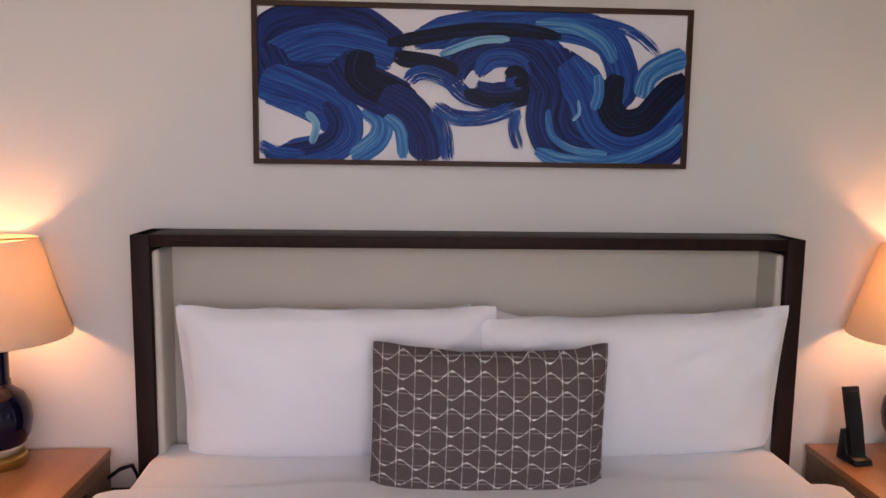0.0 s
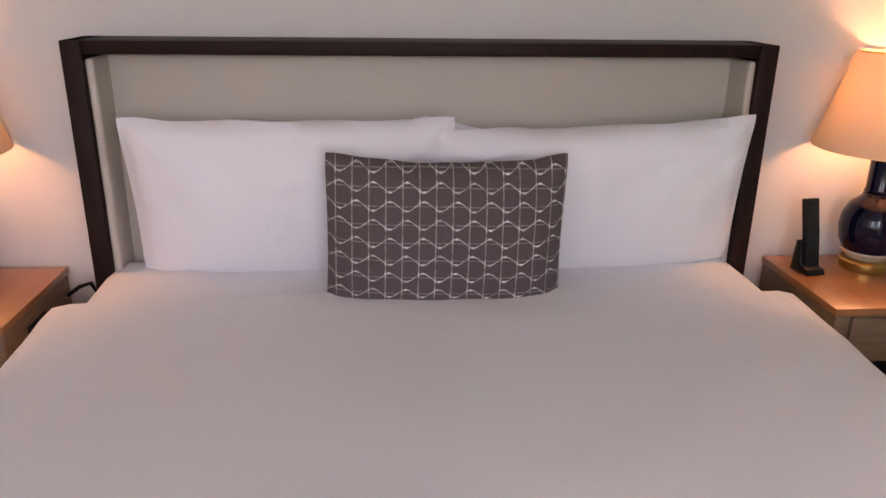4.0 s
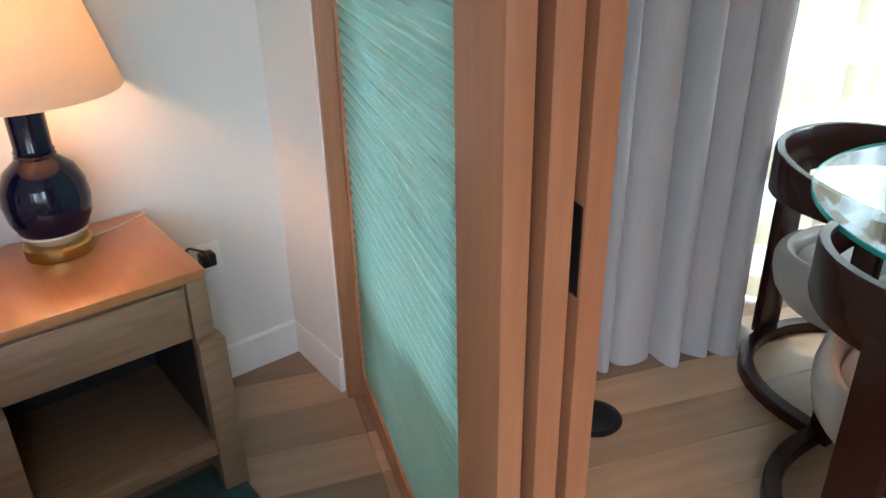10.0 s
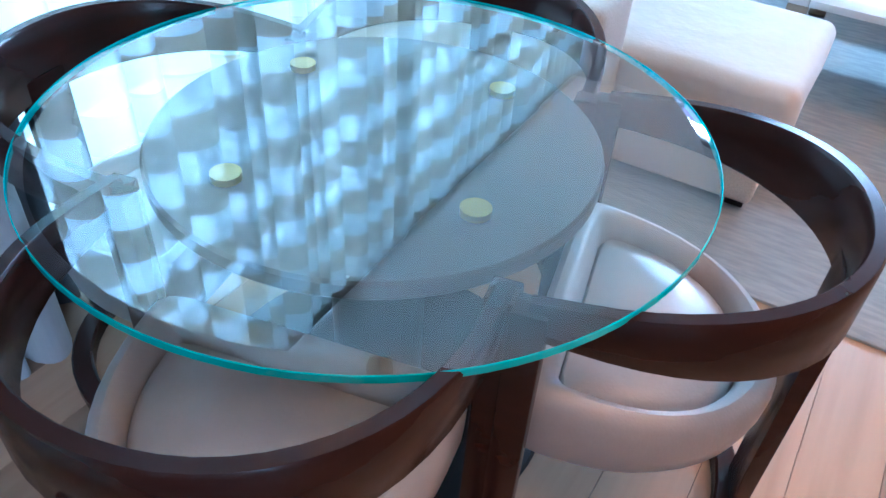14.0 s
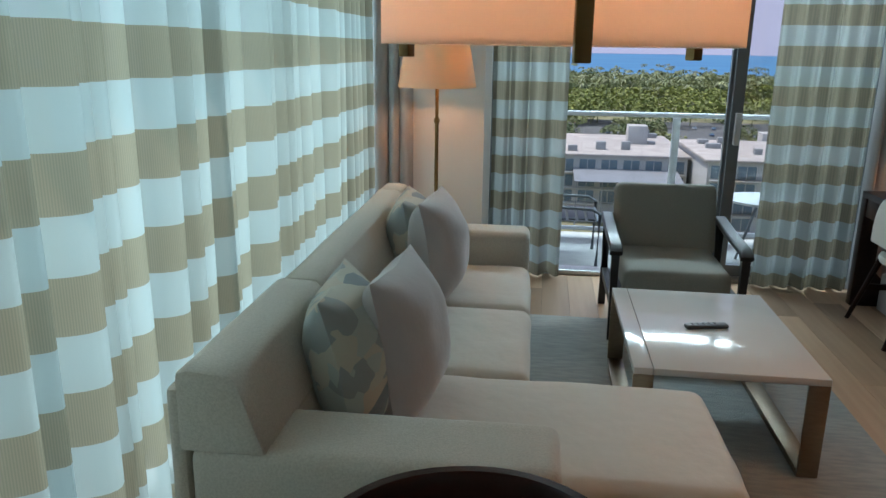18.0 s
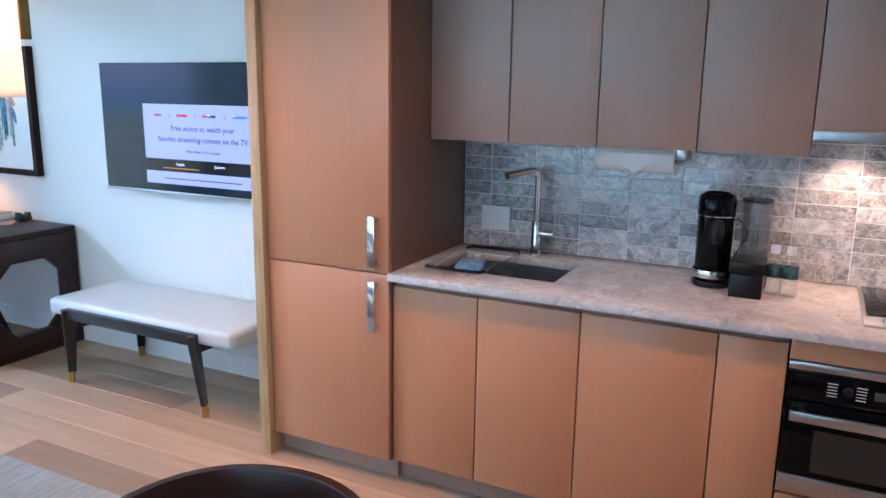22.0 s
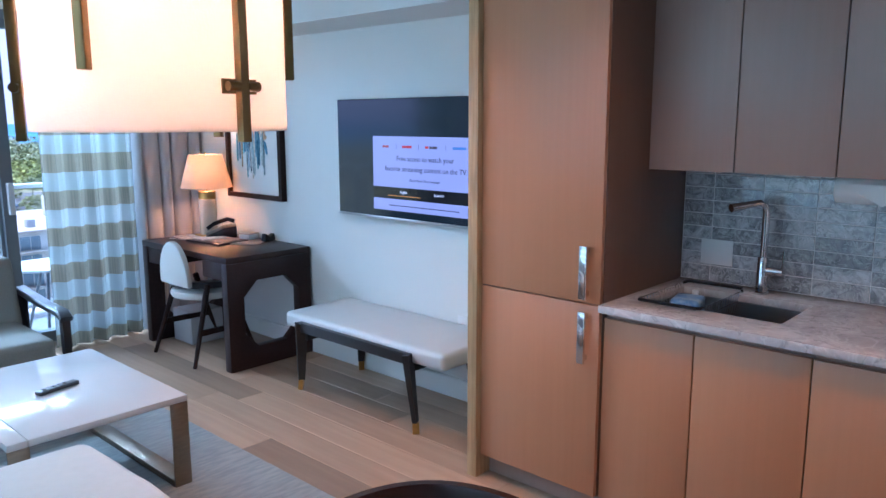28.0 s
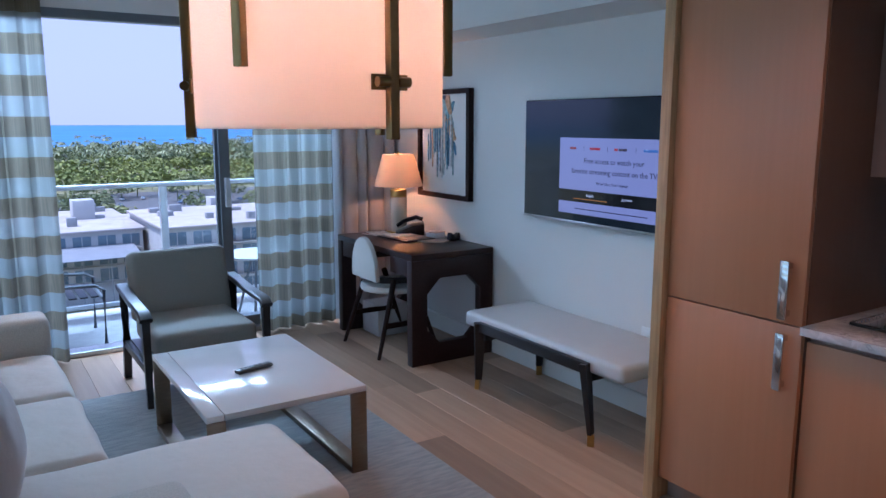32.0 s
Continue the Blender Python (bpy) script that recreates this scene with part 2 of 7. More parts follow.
DESKW = mat("dark_desk_wood", (0.030, 0.014, 0.012), 0.34, grain=(7, 0.6), second=(0.016, 0.008, 0.007), stretch=(8, 1, 8), spec=0.3)
LINEN = mat("white_linen", (0.80, 0.79, 0.80), 0.85, grain=(3, 0.12), second=(0.74, 0.73, 0.75), bump=(18, 0.0018), sheen=0.2)
PILLOW = mat("pillow_cotton", (0.88, 0.88, 0.90), 0.82, bump=(14, 0.004), sheen=0.2)
UPHOL = mat("headboard_upholstery", (0.60, 0.55, 0.47), 0.6, grain=(120, 0.25), second=(0.54, 0.49, 0.42), bump=(300, 0.0003))
SOFA = mat("oatmeal_weave", (0.56, 0.52, 0.45), 0.9, grain=(160, 0.55), second=(0.40, 0.37, 0.31), bump=(220, 0.0016), wear=(5, 0.12), sheen=0.3)
SOFASEAT = mat("oatmeal_seat_cloth", (0.60, 0.56, 0.50), 0.88, grain=(30, 0.2), second=(0.52, 0.48, 0.42), bump=(9, 0.006), sheen=0.3)
PINKISH = mat("mauve_velvet", (0.44, 0.395, 0.39), 0.85, grain=(9, 0.3), second=(0.36, 0.32, 0.315), bump=(30, 0.002), sheen=0.6)
GREYUP = mat("grey_green_cloth", (0.235, 0.232, 0.208), 0.85, grain=(150, 0.4), second=(0.165, 0.17, 0.15), bump=(260, 0.0008))
LEATHER = mat("silver_grey_leather", (0.46, 0.44, 0.43), 0.32, grain=(30, 0.25), second=(0.40, 0.38, 0.37), bump=(160, 0.0005))
BENCHL = mat("bench_leather", (0.55, 0.56, 0.55), 0.42, grain=(12, 0.2), second=(0.48, 0.49, 0.48), bump=(140, 0.0005))
DRAPE = mat("grey_drape", (0.42, 0.42, 0.435), 0.9, grain=(90, 0.3), second=(0.35, 0.35, 0.365), stretch=(1, 1, 0.1), bump=(300, 0.0005), sheen=0.3)
LINING = mat("dark_lining", (0.055, 0.06, 0.065), 0.9, bump=(200, 0.0005))
SHEER = sheer_mat("striped_sheer")
RUG = mat("grey_rug_pile", (0.40, 0.42, 0.405), 0.95, grain=(22, 0.7), second=(0.27, 0.295, 0.29), bump=(420, 0.004), wear=(2.5, 0.3), stretch=(0.5, 2.2, 1))
TEALRUG = mat("teal_rug_pile", (0.05, 0.115, 0.125), 0.95, grain=(40, 0.6), second=(0.03, 0.07, 0.072), bump=(420, 0.004))
SHADE = shade_mat("lamp_shade_linen", (0.74, 0.64, 0.50), 0.40)
PSHADE = shade_mat("pendant_shade_linen", (0.88, 0.80, 0.72), 0.5)
NAVY = mat("navy_glaze", (0.003, 0.004, 0.018), 0.06, coat=0.1, spec=0.32)
CREAM = mat("cream_glaze", (0.62, 0.52, 0.40), 0.25)
BRASS = mat("brushed_brass", (0.55, 0.36, 0.12), 0.28, 1.0, grain=(20, 0.3), stretch=(1, 1, 8))
BRONZE = mat("antique_bronze", (0.28, 0.18, 0.075), 0.36, 1.0, grain=(12, 0.4))
TABLEBRASS = mat("champagne_metal", (0.30, 0.24, 0.175), 0.36, 1.0, grain=(25, 0.3), stretch=(1, 1, 6))
STEEL = mat("brushed_steel", (0.56, 0.55, 0.54), 0.28, 1.0, grain=(30, 0.3), stretch=(1, 0.1, 12))
CHROME = mat("polished_chrome", (0.72, 0.72, 0.73), 0.07, 1.0)
BLACKP = mat("black_plastic", (0.009, 0.009, 0.010), 0.34, grain=(40, 0.2), spec=0.3)
BLACKG = mat("black_glass", (0.003, 0.003, 0.004), 0.05, spec=0.16)
ALU = mat("grey_aluminium", (0.16, 0.18, 0.20), 0.4, 0.3, grain=(10, 0.2))
WHITEP = mat("white_plastic", (0.80, 0.80, 0.79), 0.35)
PAPER = mat("white_paper", (0.82, 0.82, 0.80), 0.8, bump=(40, 0.0006))
LACQ = mat("white_lacquer_top", (0.62, 0.61, 0.60), 0.11, spec=0.24, grain=(2.5, 0.35), second=(0.60, 0.57, 0.53))
GLASS = glassy("clear_glass", (0.97, 0.99, 0.98))
GREENEDGE = glassy("green_glass_edge", (0.10, 0.86, 0.86), 0.12)
GREENEDGE.node_tree.nodes["Principled BSDF"].inputs["Transmission Weight"].default_value = 0.35


def thin_glass(name, tint=(1, 1, 1), gloss=0.035):
    m = bpy.data.materials.new(name)
    m.use_nodes = True
    nt = m.node_tree
    nt.nodes.remove(nt.nodes["Principled BSDF"])
    g, t, mix, lw, pw, fr = (nt.nodes.new(k) for k in ("ShaderNodeBsdfGlossy", "ShaderNodeBsdfTransparent", "ShaderNodeMixShader", "ShaderNodeLayerWeight", "ShaderNodeMath", "ShaderNodeMapRange"))
    g.inputs["Roughness"].default_value = 0.0
    lw.inputs["Blend"].default_value = 0.5
    pw.operation, pw.inputs[1].default_value = "POWER", 5.0
    nt.links.new(lw.outputs["Facing"], pw.inputs[0])
    nt.links.new(pw.outputs[0], fr.inputs["Value"])
    fr.inputs["To Min"].default_value, fr.inputs["To Max"].default_value = gloss, 0.9
    t.inputs["Color"].default_value = (*tint, 1)
    nt.links.new(fr.outputs[0], mix.inputs["Fac"])
    nt.links.new(t.outputs[0], mix.inputs[1])
    nt.links.new(g.outputs[0], mix.inputs[2])
    nt.links.new(mix.outputs[0], nt.nodes["Material Output"].inputs["Surface"])
    return m


PANE = thin_glass("window_pane")
TABLEGLASS = thin_glass("table_glass", (0.90, 0.98, 0.975), 0.20)
BOTTLE = thin_glass("bottle_plastic", (0.96, 0.98, 0.99), 0.09)
TANK = thin_glass("smoky_tank", (0.80, 0.81, 0.83), 0.10)
UNDERGLASS = thin_glass("glass_underside", (0.97, 0.995, 0.99), 0.0)
UNDERGLASS.node_tree.nodes["Map Range"].inputs["To Max"].default_value = 0.0


def marble(m, scale, color, width, amount=0.85):
    """Adds fine wandering veins to a stone."""
    nt = m.node_tree
    b = nt.nodes["Principled BSDF"]
    ground = b.inputs["Base Color"].links[0].from_socket
    mp = next(n for n in nt.nodes if n.type == "MAPPING")
    n, sub_, ab, rg, mix = (nt.nodes.new(k) for k in ("ShaderNodeTexNoise", "ShaderNodeMath", "ShaderNodeMath", "ShaderNodeMapRange", "ShaderNodeMix"))
    n.inputs["Scale"].default_value, n.inputs["Detail"].default_value, n.inputs["Distortion"].default_value = scale, 8, 1.4
    nt.links.new(mp.outputs[0], n.inputs["Vector"])
    sub_.operation, sub_.inputs[1].default_value = "SUBTRACT", 0.5
    nt.links.new(n.outputs["Fac"], sub_.inputs[0])
    ab.operation = "ABSOLUTE"
    nt.links.new(sub_.outputs[0], ab.inputs[0])
    rg.inputs["From Max"].default_value, rg.inputs["To Min"].default_value, rg.inputs["To Max"].default_value = width, amount, 0.0
    nt.links.new(ab.outputs[0], rg.inputs["Value"])
    mix.data_type = "RGBA"
    nt.links.new(rg.outputs[0], mix.inputs["Factor"])
    nt.links.new(ground, mix.inputs["A"])
    mix.inputs["B"].default_value = (*color, 1)
    nt.links.new(mix.outputs["Result"], b.inputs["Base Color"])


# ---- mesh helpers ----
def bm_box(lo, hi, bevel=0.0, seg=2):
    bm = bmesh.new()
    c, s = [(a + b) / 2 for a, b in zip(lo, hi)], [abs(b - a) for a, b in zip(lo, hi)]
    bmesh.ops.create_cube(bm, size=1, matrix=Matrix.Translation(c) @ Matrix.Diagonal((*s, 1)))
    if bevel:
        bmesh.ops.bevel(bm, geom=bm.edges[:], offset=bevel, segments=seg, affect="EDGES", profile=0.5)
    return bm


def bm_lathe(profile, seg=32, cap=False):
    """A turned shape from rows of (radius, height)."""
    bm = bmesh.new()
    rings = [[bm.verts.new((r * math.cos(a), r * math.sin(a), z)) for a in (2 * math.pi * k / seg for k in range(seg))] for r, z in profile]
    for a, b in zip(rings, rings[1:]):
        for k in range(seg):
            bm.faces.new((a[k], a[(k + 1) % seg], b[(k + 1) % seg], b[k]))
    if cap:
        bm.faces.new(rings[0][::-1])
        bm.faces.new(rings[-1])
    bmesh.ops.remove_doubles(bm, verts=bm.verts[:], dist=1e-5)
    return bm


def bm_prism(outline, lo, hi, axis=2, holes=(), bevel=0.0):
    """An outline (pairs) drawn out along an axis from lo to hi; the pairs lie in the other two axes, in order."""
    bm = bmesh.new()
    place = {0: lambda a, b, h: (h, a, b), 1: lambda a, b, h: (a, h, b), 2: lambda a, b, h: (a, b, h)}[axis]
    if not holes:
        low, top = ([bm.verts.new(place(a, b, h)) for a, b in outline] for h in (lo, hi))
        bm.faces.new(low)
        bm.faces.new(top)
        n = len(outline)
        for k in range(n):
            bm.faces.new((low[k], low[(k + 1) % n], top[(k + 1) % n], top[k]))
    else:
        sides = []
        for h in (lo, hi):
            edges = []
            for ring in (outline, *holes):
                vs = [bm.verts.new(place(a, b, h)) for a, b in ring]
                sides.append(vs)
                edges += [bm.edges.new((vs[k], vs[(k + 1) % len(vs)])) for k in range(len(vs))]
            bmesh.ops.triangle_fill(bm, use_beauty=True, use_dissolve=True, edges=edges)
        half = len(sides) // 2
        for low, top in zip(sides[:half], sides[half:]):
            for k in range(len(low)):
                bm.faces.new((low[k], low[(k + 1) % len(low)], top[(k + 1) % len(low)], top[k]))
    bmesh.ops.recalc_face_normals(bm, faces=bm.faces[:])
    if bevel:
        sharp = [e for e in bm.edges if len(e.link_faces) == 2 and e.calc_face_angle(0) > 0.6]
        bmesh.ops.bevel(bm, geom=sharp, offset=bevel, segments=2, affect="EDGES", profile=0.5)
    return bm


def bm_sweep(path, section, closed=False, up=(0, 0, 1)):
    """A section (pairs: across, up) carried along a path of points."""
    bm = bmesh.new()
    pts = [Vector(p) for p in path]
    rings, n = [], len(pts)
    for k, p in enumerate(pts):
        a, b = pts[(k - 1) % n] if closed or k else p, pts[(k + 1) % n] if closed or k < n - 1 else p
        ahead = (b - a).normalized()
        side = ahead.cross(Vector(up))
        side = side.normalized() if side.length > 1e-4 else ahead.cross(Vector((0, 1, 0))).normalized()
        rise = side.cross(ahead).normalized()
        sec = section(k / max(n - 1, 1)) if callable(section) else section
        rings.append([bm.verts.new(p + side * s + rise * u) for s, u in sec])
    m = len(rings[0])
    for k in range(n if closed else n - 1):
        a, b = rings[k], rings[(k + 1) % n]
        for j in range(m):
            bm.faces.new((a[j], a[(j + 1) % m], b[(j + 1) % m], b[j]))
    if not closed:
        bm.faces.new(rings[0][::-1])
        bm.faces.new(rings[-1])
    bmesh.ops.recalc_face_normals(bm, faces=bm.faces[:])
    return bm


def circle(r, seg=10, ry=None):
    return [(r * math.cos(2 * math.pi * k / seg), (ry or r) * math.sin(2 * math.pi * k / seg)) for k in range(seg)]


def bm_tube(path, r, seg=8, closed=False):
    return bm_sweep(path, circle(r, seg), closed)


def bm_rod(a, b, r, seg=10, r2=None):
    return bm_sweep([a, b], lambda t: circle(r + ((r2 or r) - r) * t, seg))


def bm_pillow(w, h, d, seg=16, puff=0.5, seed=0, wrinkle=0.006, ear=0.0):
    """A stuffed pillow, w along x, h along z, thickness d along y, with pinched edges."""
    bm = bmesh.new()
    sides = {}
    for s in (1, -1):
        for i in range(seg + 1):
            for j in range(seg + 1):
                u, v = 2 * i / seg - 1, 2 * j / seg - 1
                edge = (1 - abs(u) ** 2.6) * (1 - abs(v) ** 2.6)
                y = s * d / 2 * edge ** puff
                pull = 1 - 0.05 * (1 - abs(u) ** 2) * (abs(v) > 0.999) - 0.05 * (1 - abs(v) ** 2) * (abs(u) > 0.999)
                x, z = u * w / 2 * (1 - 0.045 * (1 - u * u) * 0 - 0.05 * (1 - v * v)), v * h / 2 * (1 - 0.06 * (1 - u * u))
                nz = noise.noise(Vector((x * 7 + seed, z * 7, s * 3 + seed)))
                if abs(u) > 0.999 or abs(v) > 0.999:
                    key = (i, j)
                    if key not in sides:
                        sides[key] = bm.verts.new((x, 0.01 * nz, z))
                    sides[(s, i, j)] = sides[key]
                else:
                    sides[(s, i, j)] = bm.verts.new((x, y + wrinkle * nz * (0.3 + edge), z))
    for s in (1, -1):
        for i in range(seg):
            for j in range(seg):
                q = [sides[(s, i, j)], sides[(s, i + 1, j)], sides[(s, i + 1, j + 1)], sides[(s, i, j + 1)]]
                bm.faces.new(q if s < 0 else q[::-1])
    bmesh.ops.recalc_face_normals(bm, faces=bm.faces[:])
    return bm


def bm_cushion(lo, hi, r=0.04, crown=0.02, seg=10, seed=0, rough=0.004):
    """A soft upholstered block with round edges, a crowned top and small dents."""
    bm = bmesh.new()
    c, s = Vector([(a + b) / 2 for a, b in zip(lo, hi)]), Vector([abs(b - a) for a, b in zip(lo, hi)])
    bmesh.ops.create_cube(bm, size=1, matrix=Matrix.Translation(c) @ Matrix.Diagonal((*s, 1)))
    bmesh.ops.bevel(bm, geom=bm.edges[:], offset=min(r, min(s) * 0.49), segments=4, affect="EDGES", profile=0.5)
    long = [e for e in bm.edges if e.calc_length() > 0.12]
    bmesh.ops.subdivide_edges(bm, edges=long, cuts=seg, use_grid_fill=True)
    for v in bm.verts:
        u, w = 2 * (v.co.x - c.x) / s.x, 2 * (v.co.y - c.y) / s.y
        if v.co.z > c.z:
            v.co.z += crown * max(0, 1 - u * u) * max(0, 1 - w * w)
        v.co += rough * noise.noise_vector(v.co * 6 + Vector((seed, 0, 0)))
    return bm


def bm_curtain(a, b, z0, z1, fold=0.11, depth=0.05, seed=0, rows=10, sway=0.012, tubes=False, span=(0, 1)):
    """Hanging cloth from a to b (pairs), in folds."""
    bm = bmesh.new()
    a, b = Vector((*a, 0)), Vector((*b, 0))
    along = b - a
    L = along.length
    along.normalize()
    side = Vector((-along.y, along.x, 0))
    n = max(8, int(L / fold + 0.5) * 10)
    grid = []
    rng = random.Random(seed)
    wid = [rng.uniform(0.6, 1.5) for _ in range(n // 10)]
    cum = [sum(wid[:k]) / sum(wid) for k in range(n // 10 + 1)] + [1.0]
    off = [rng.uniform(-0.25, 0.25) for _ in range(n // 10 + 3)]
    amp = [rng.uniform(0.65, 1.25) for _ in range(n // 10 + 3)]
    for j in range(rows + 1):
        f = j / rows
        row = []
        for i in range(n + 1):
            ph = i / 10 + off[i // 10] * (i % 10) / 10 + off[i // 10] * 0
            wob = noise.noise(Vector((i * 0.13 + seed * 7, f * 1.7, seed)))
            if tubes:
                s = abs(math.sin(math.pi * i / 10))
                k = i // 10
                d = depth * (amp[k] * s ** 0.55 * 1.7 - 0.9) * (0.8 + 0.2 * (1 - f)) + sway * wob * (2.2 - 1.2 * f)
                run = cum[k] + (cum[k + 1] - cum[k]) * (i % 10) / 10
                run = L * run * (1 - 0.12 * f) + L * 0.12 * f * i / n
                row.append(bm.verts.new(a + along * (run + (0.09 * off[k] * s + 0.012 * wob) * (0.25 + 0.75 * (1 - f))) + side * d + Vector((0, 0, z0 + (z1 - z0) * f))))
                continue
            d = depth * amp[i // 10] * math.sin(2 * math.pi * ph) * (0.75 + 0.25 * (1 - f)) + sway * wob * (1 - f) * 3
            row.append(bm.verts.new(a + along * (L * i / n + 0.012 * wob * (1 - f)) + side * d + Vector((0, 0, z0 + (z1 - z0) * f))))
        grid.append(row[int(span[0] * n / 10 + 0.5) * 10:int(span[1] * n / 10 + 0.5) * 10 + 1])
    n = len(grid[0]) - 1
    for j in range(rows):
        for i in range(n):
            bm.faces.new((grid[j][i], grid[j][i + 1], grid[j + 1][i + 1], grid[j + 1][i]))
    return bm


def mesh_of(name, bm, material, smooth=True):
    me = bpy.data.meshes.new(name)
    bm.to_mesh(me)
    bm.free()
    me.materials.append(material)
    if smooth:
        me.polygons.foreach_set("use_smooth", [True] * len(me.polygons))
        me.set_sharp_from_angle(angle=radians(38))
    return me


def part(name, bm, material, parent, label="", m=None):
    ob = new(name, mesh_of(name, bm, material))
    ob.parent = parent
    if m is not None:
        ob.matrix_basis = m
    return tagged(ob, label)


def thing(name, m, label, category, group="", kind=""):
    ob = new(name)
    ob.empty_display_size = 0.1
    ob.matrix_world = m
    return tagged(ob, label, category, group, kind)


def solid(name, bm, material, label, category, m=None, group="", kind=""):
    ob = new(name, mesh_of(name, bm, material))
    if m is not None:
        ob.matrix_world = m
    return tagged(ob, label, category, group, kind)


def setting(name, bm, material, label, category="wall", m=None):
    return solid(name, bm, material, label, category, m, kind="structure")


def text_part(name, words, size, material, parent, m, depth=0.0006, align="CENTER"):
    cu = bpy.data.curves.new(name, "FONT")
    cu.body, cu.size, cu.extrude, cu.align_x, cu.align_y, cu.resolution_u = words, size, depth, align, "CENTER", 2
    tmp = bpy.data.objects.new(name + "_tmp", cu)
    scene.collection.objects.link(tmp)
    me = bpy.data.meshes.new_from_object(tmp.evaluated_get(bpy.context.evaluated_depsgraph_get()))
    bpy.data.objects.remove(tmp)
    bpy.data.curves.remove(cu)
    me.materials.clear()
    me.materials.append(material)
    ob = new(name, me)
    ob.parent = parent
    ob.matrix_basis = m
    return ob


def at(x, y, z=0, rz=0):
    return pose(x, y, z, 0, 0, rz)


def hanging(name, a, b, fold, depth, seed, material, label, panels, group="", tubes=False, z0=0.012):
    """A curtain: cloth panels side by side, sewn to a heading tape at the top and turned up in a hem."""
    t = thing(name, at(0, 0), label, "curtain", group)
    for k in range(panels):
        sp = (k / panels, (k + 1) / panels)
        part("panel", bm_curtain(a, b, z0, 2.545, fold, depth, seed, 12, tubes=tubes, span=sp), material, t)
        va, vb = Vector((*a, 2.575)), Vector((*b, 2.575))
        part("heading_tape", bm_sweep([va.lerp(vb, sp[0]), va.lerp(vb, sp[1])], [(-0.012, -0.03), (0.012, -0.03), (0.012, 0.025), (-0.012, 0.025)]), material, t)
    return t

# ---- large structure ----
CZ = 2.62          # ceiling height
# living room: x from the window wall to the television wall, y from the dining corner to the balcony
setting("floor", bm_box((-3.2, -6.0, -0.20), (3.4, 6.12, -0.006)), mat("floor_base", (0.10, 0.07, 0.05), 0.8, grain=(5, 0.4)), "wooden floor under the oak planks", "floor")
setting("ceiling", bm_box((-2.14, -6.0, CZ), (3.4, 6.12, CZ + 0.15)), CEIL, "plain white painted ceiling", "ceiling")
setting("wall_television", bm_box((2.03, 2.48, 0), (2.18, 6.12, CZ)), WALL, "pale painted wall behind the television and desk")
setting("wall_kitchen", bm_box((2.07, -0.42, 0), (2.18, 2.48, CZ)), WALL, "painted wall behind the kitchen")
setting("soffit", bm_box((1.62, 2.50, 2.17), (2.03, 6.0, CZ)), WALL, "painted bulkhead along the top of the wall", "bulkhead")
setting("wall_kitchen_end", bm_prism([(0.92, -0.45), (2.069, -0.45), (2.069, -0.312), (1.35, -0.254), (0.92, -0.254)], 0, CZ), WALL, "pale painted wall at the end of the kitchen")
# balcony wall with the sliding door opening x -1.06..1.62, up to 2.34
setting("wall_balcony_side", bm_box((-2.12, 5.36, 0), (-1.06, 6.0, CZ)), WALL, "painted wall beside the balcony door")
setting("wall_balcony_end", bm_box((1.62, 6.0, 0), (2.18, 6.14, CZ)), WALL, "painted wall between balcony door and corner")
setting("wall_balcony_header", bm_box((-1.06, 6.0, 2.34), (1.62, 6.14, CZ)), WALL, "painted lintel over the balcony door")
# window wall: sill strip, header, corner posts
setting("wall_window_sill", bm_box((-2.12, -0.30, 0), (-1.98, 5.36, 0.10)), WALL, "low painted kerb below the window wall")
setting("wall_window_header", bm_box((-2.12, -0.30, 2.50), (-1.98, 5.36, CZ)), WALL, "painted band over the window wall")
w1 = thing("window_1", at(-2.05, -0.30), "floor to ceiling window in grey metal frames", "window", kind="structure")
for k in range(6):
    part("mullion", bm_box((-0.03, 1.13 * k - 0.03, 0.1), (0.03, 1.13 * k + 0.03, 2.5), 0.004), ALU, w1)
for k in range(5):
    pn = part("pane", bm_box((-0.004, 1.13 * k + 0.03, 0.1), (0.004, 1.13 * k + 1.10, 2.5)), PANE, w1)
    pn.visible_shadow = False
# bedroom
setting("wall_headboard", bm_box((-2.09, -5.0, 0), (-1.94, 0.31, CZ)), WALL, "pale painted wall behind the bed", m=BR)
setting("wall_stub", bm_box((-1.94, 0.157, 0), (-1.632, 0.31, CZ)), WALL, "short painted wall beside the sliding screens", m=BR)
setting("wall_bedroom_far", bm_box((-1.94, -5.12, 0), (2.7, -5.0, CZ)), WALL, "plain painted bedroom wall", m=BR)
setting("wall_bedroom_window_low", bm_box((2.58, -5.0, 0), (2.70, 1.2, 0.45)), WALL, "painted wall below the bedroom window", m=BR)
setting("wall_bedroom_window_top", bm_box((2.58, -5.0, 2.55), (2.70, 1.2, CZ)), WALL, "painted wall above the bedroom window", m=BR)
for k, (a, b) in enumerate(((-5.0, -3.9), (-0.3, 1.2))):
    setting("wall_bedroom_window_side_%d" % (k + 1), bm_box((2.58, a, 0.45), (2.70, b, 2.55)), WALL, "painted wall beside the bedroom window", m=BR)
# dining corner behind the grey drapes: window facing the angled facade
setting("wall_dining_back", bm_box((-2.30, -0.45, 0), (-1.98, -0.30, CZ)), WALL, "plain painted wall behind the drapes")


def baseboard(name, pts, m=None):
    sec = [(0, 0), (0.016, 0), (0.016, 0.115), (0.010, 0.122), (0, 0.122)]
    setting(name, bm_sweep([(x, y, 0) for x, y in pts], sec), TRIM, "white painted baseboard", "baseboard", m)


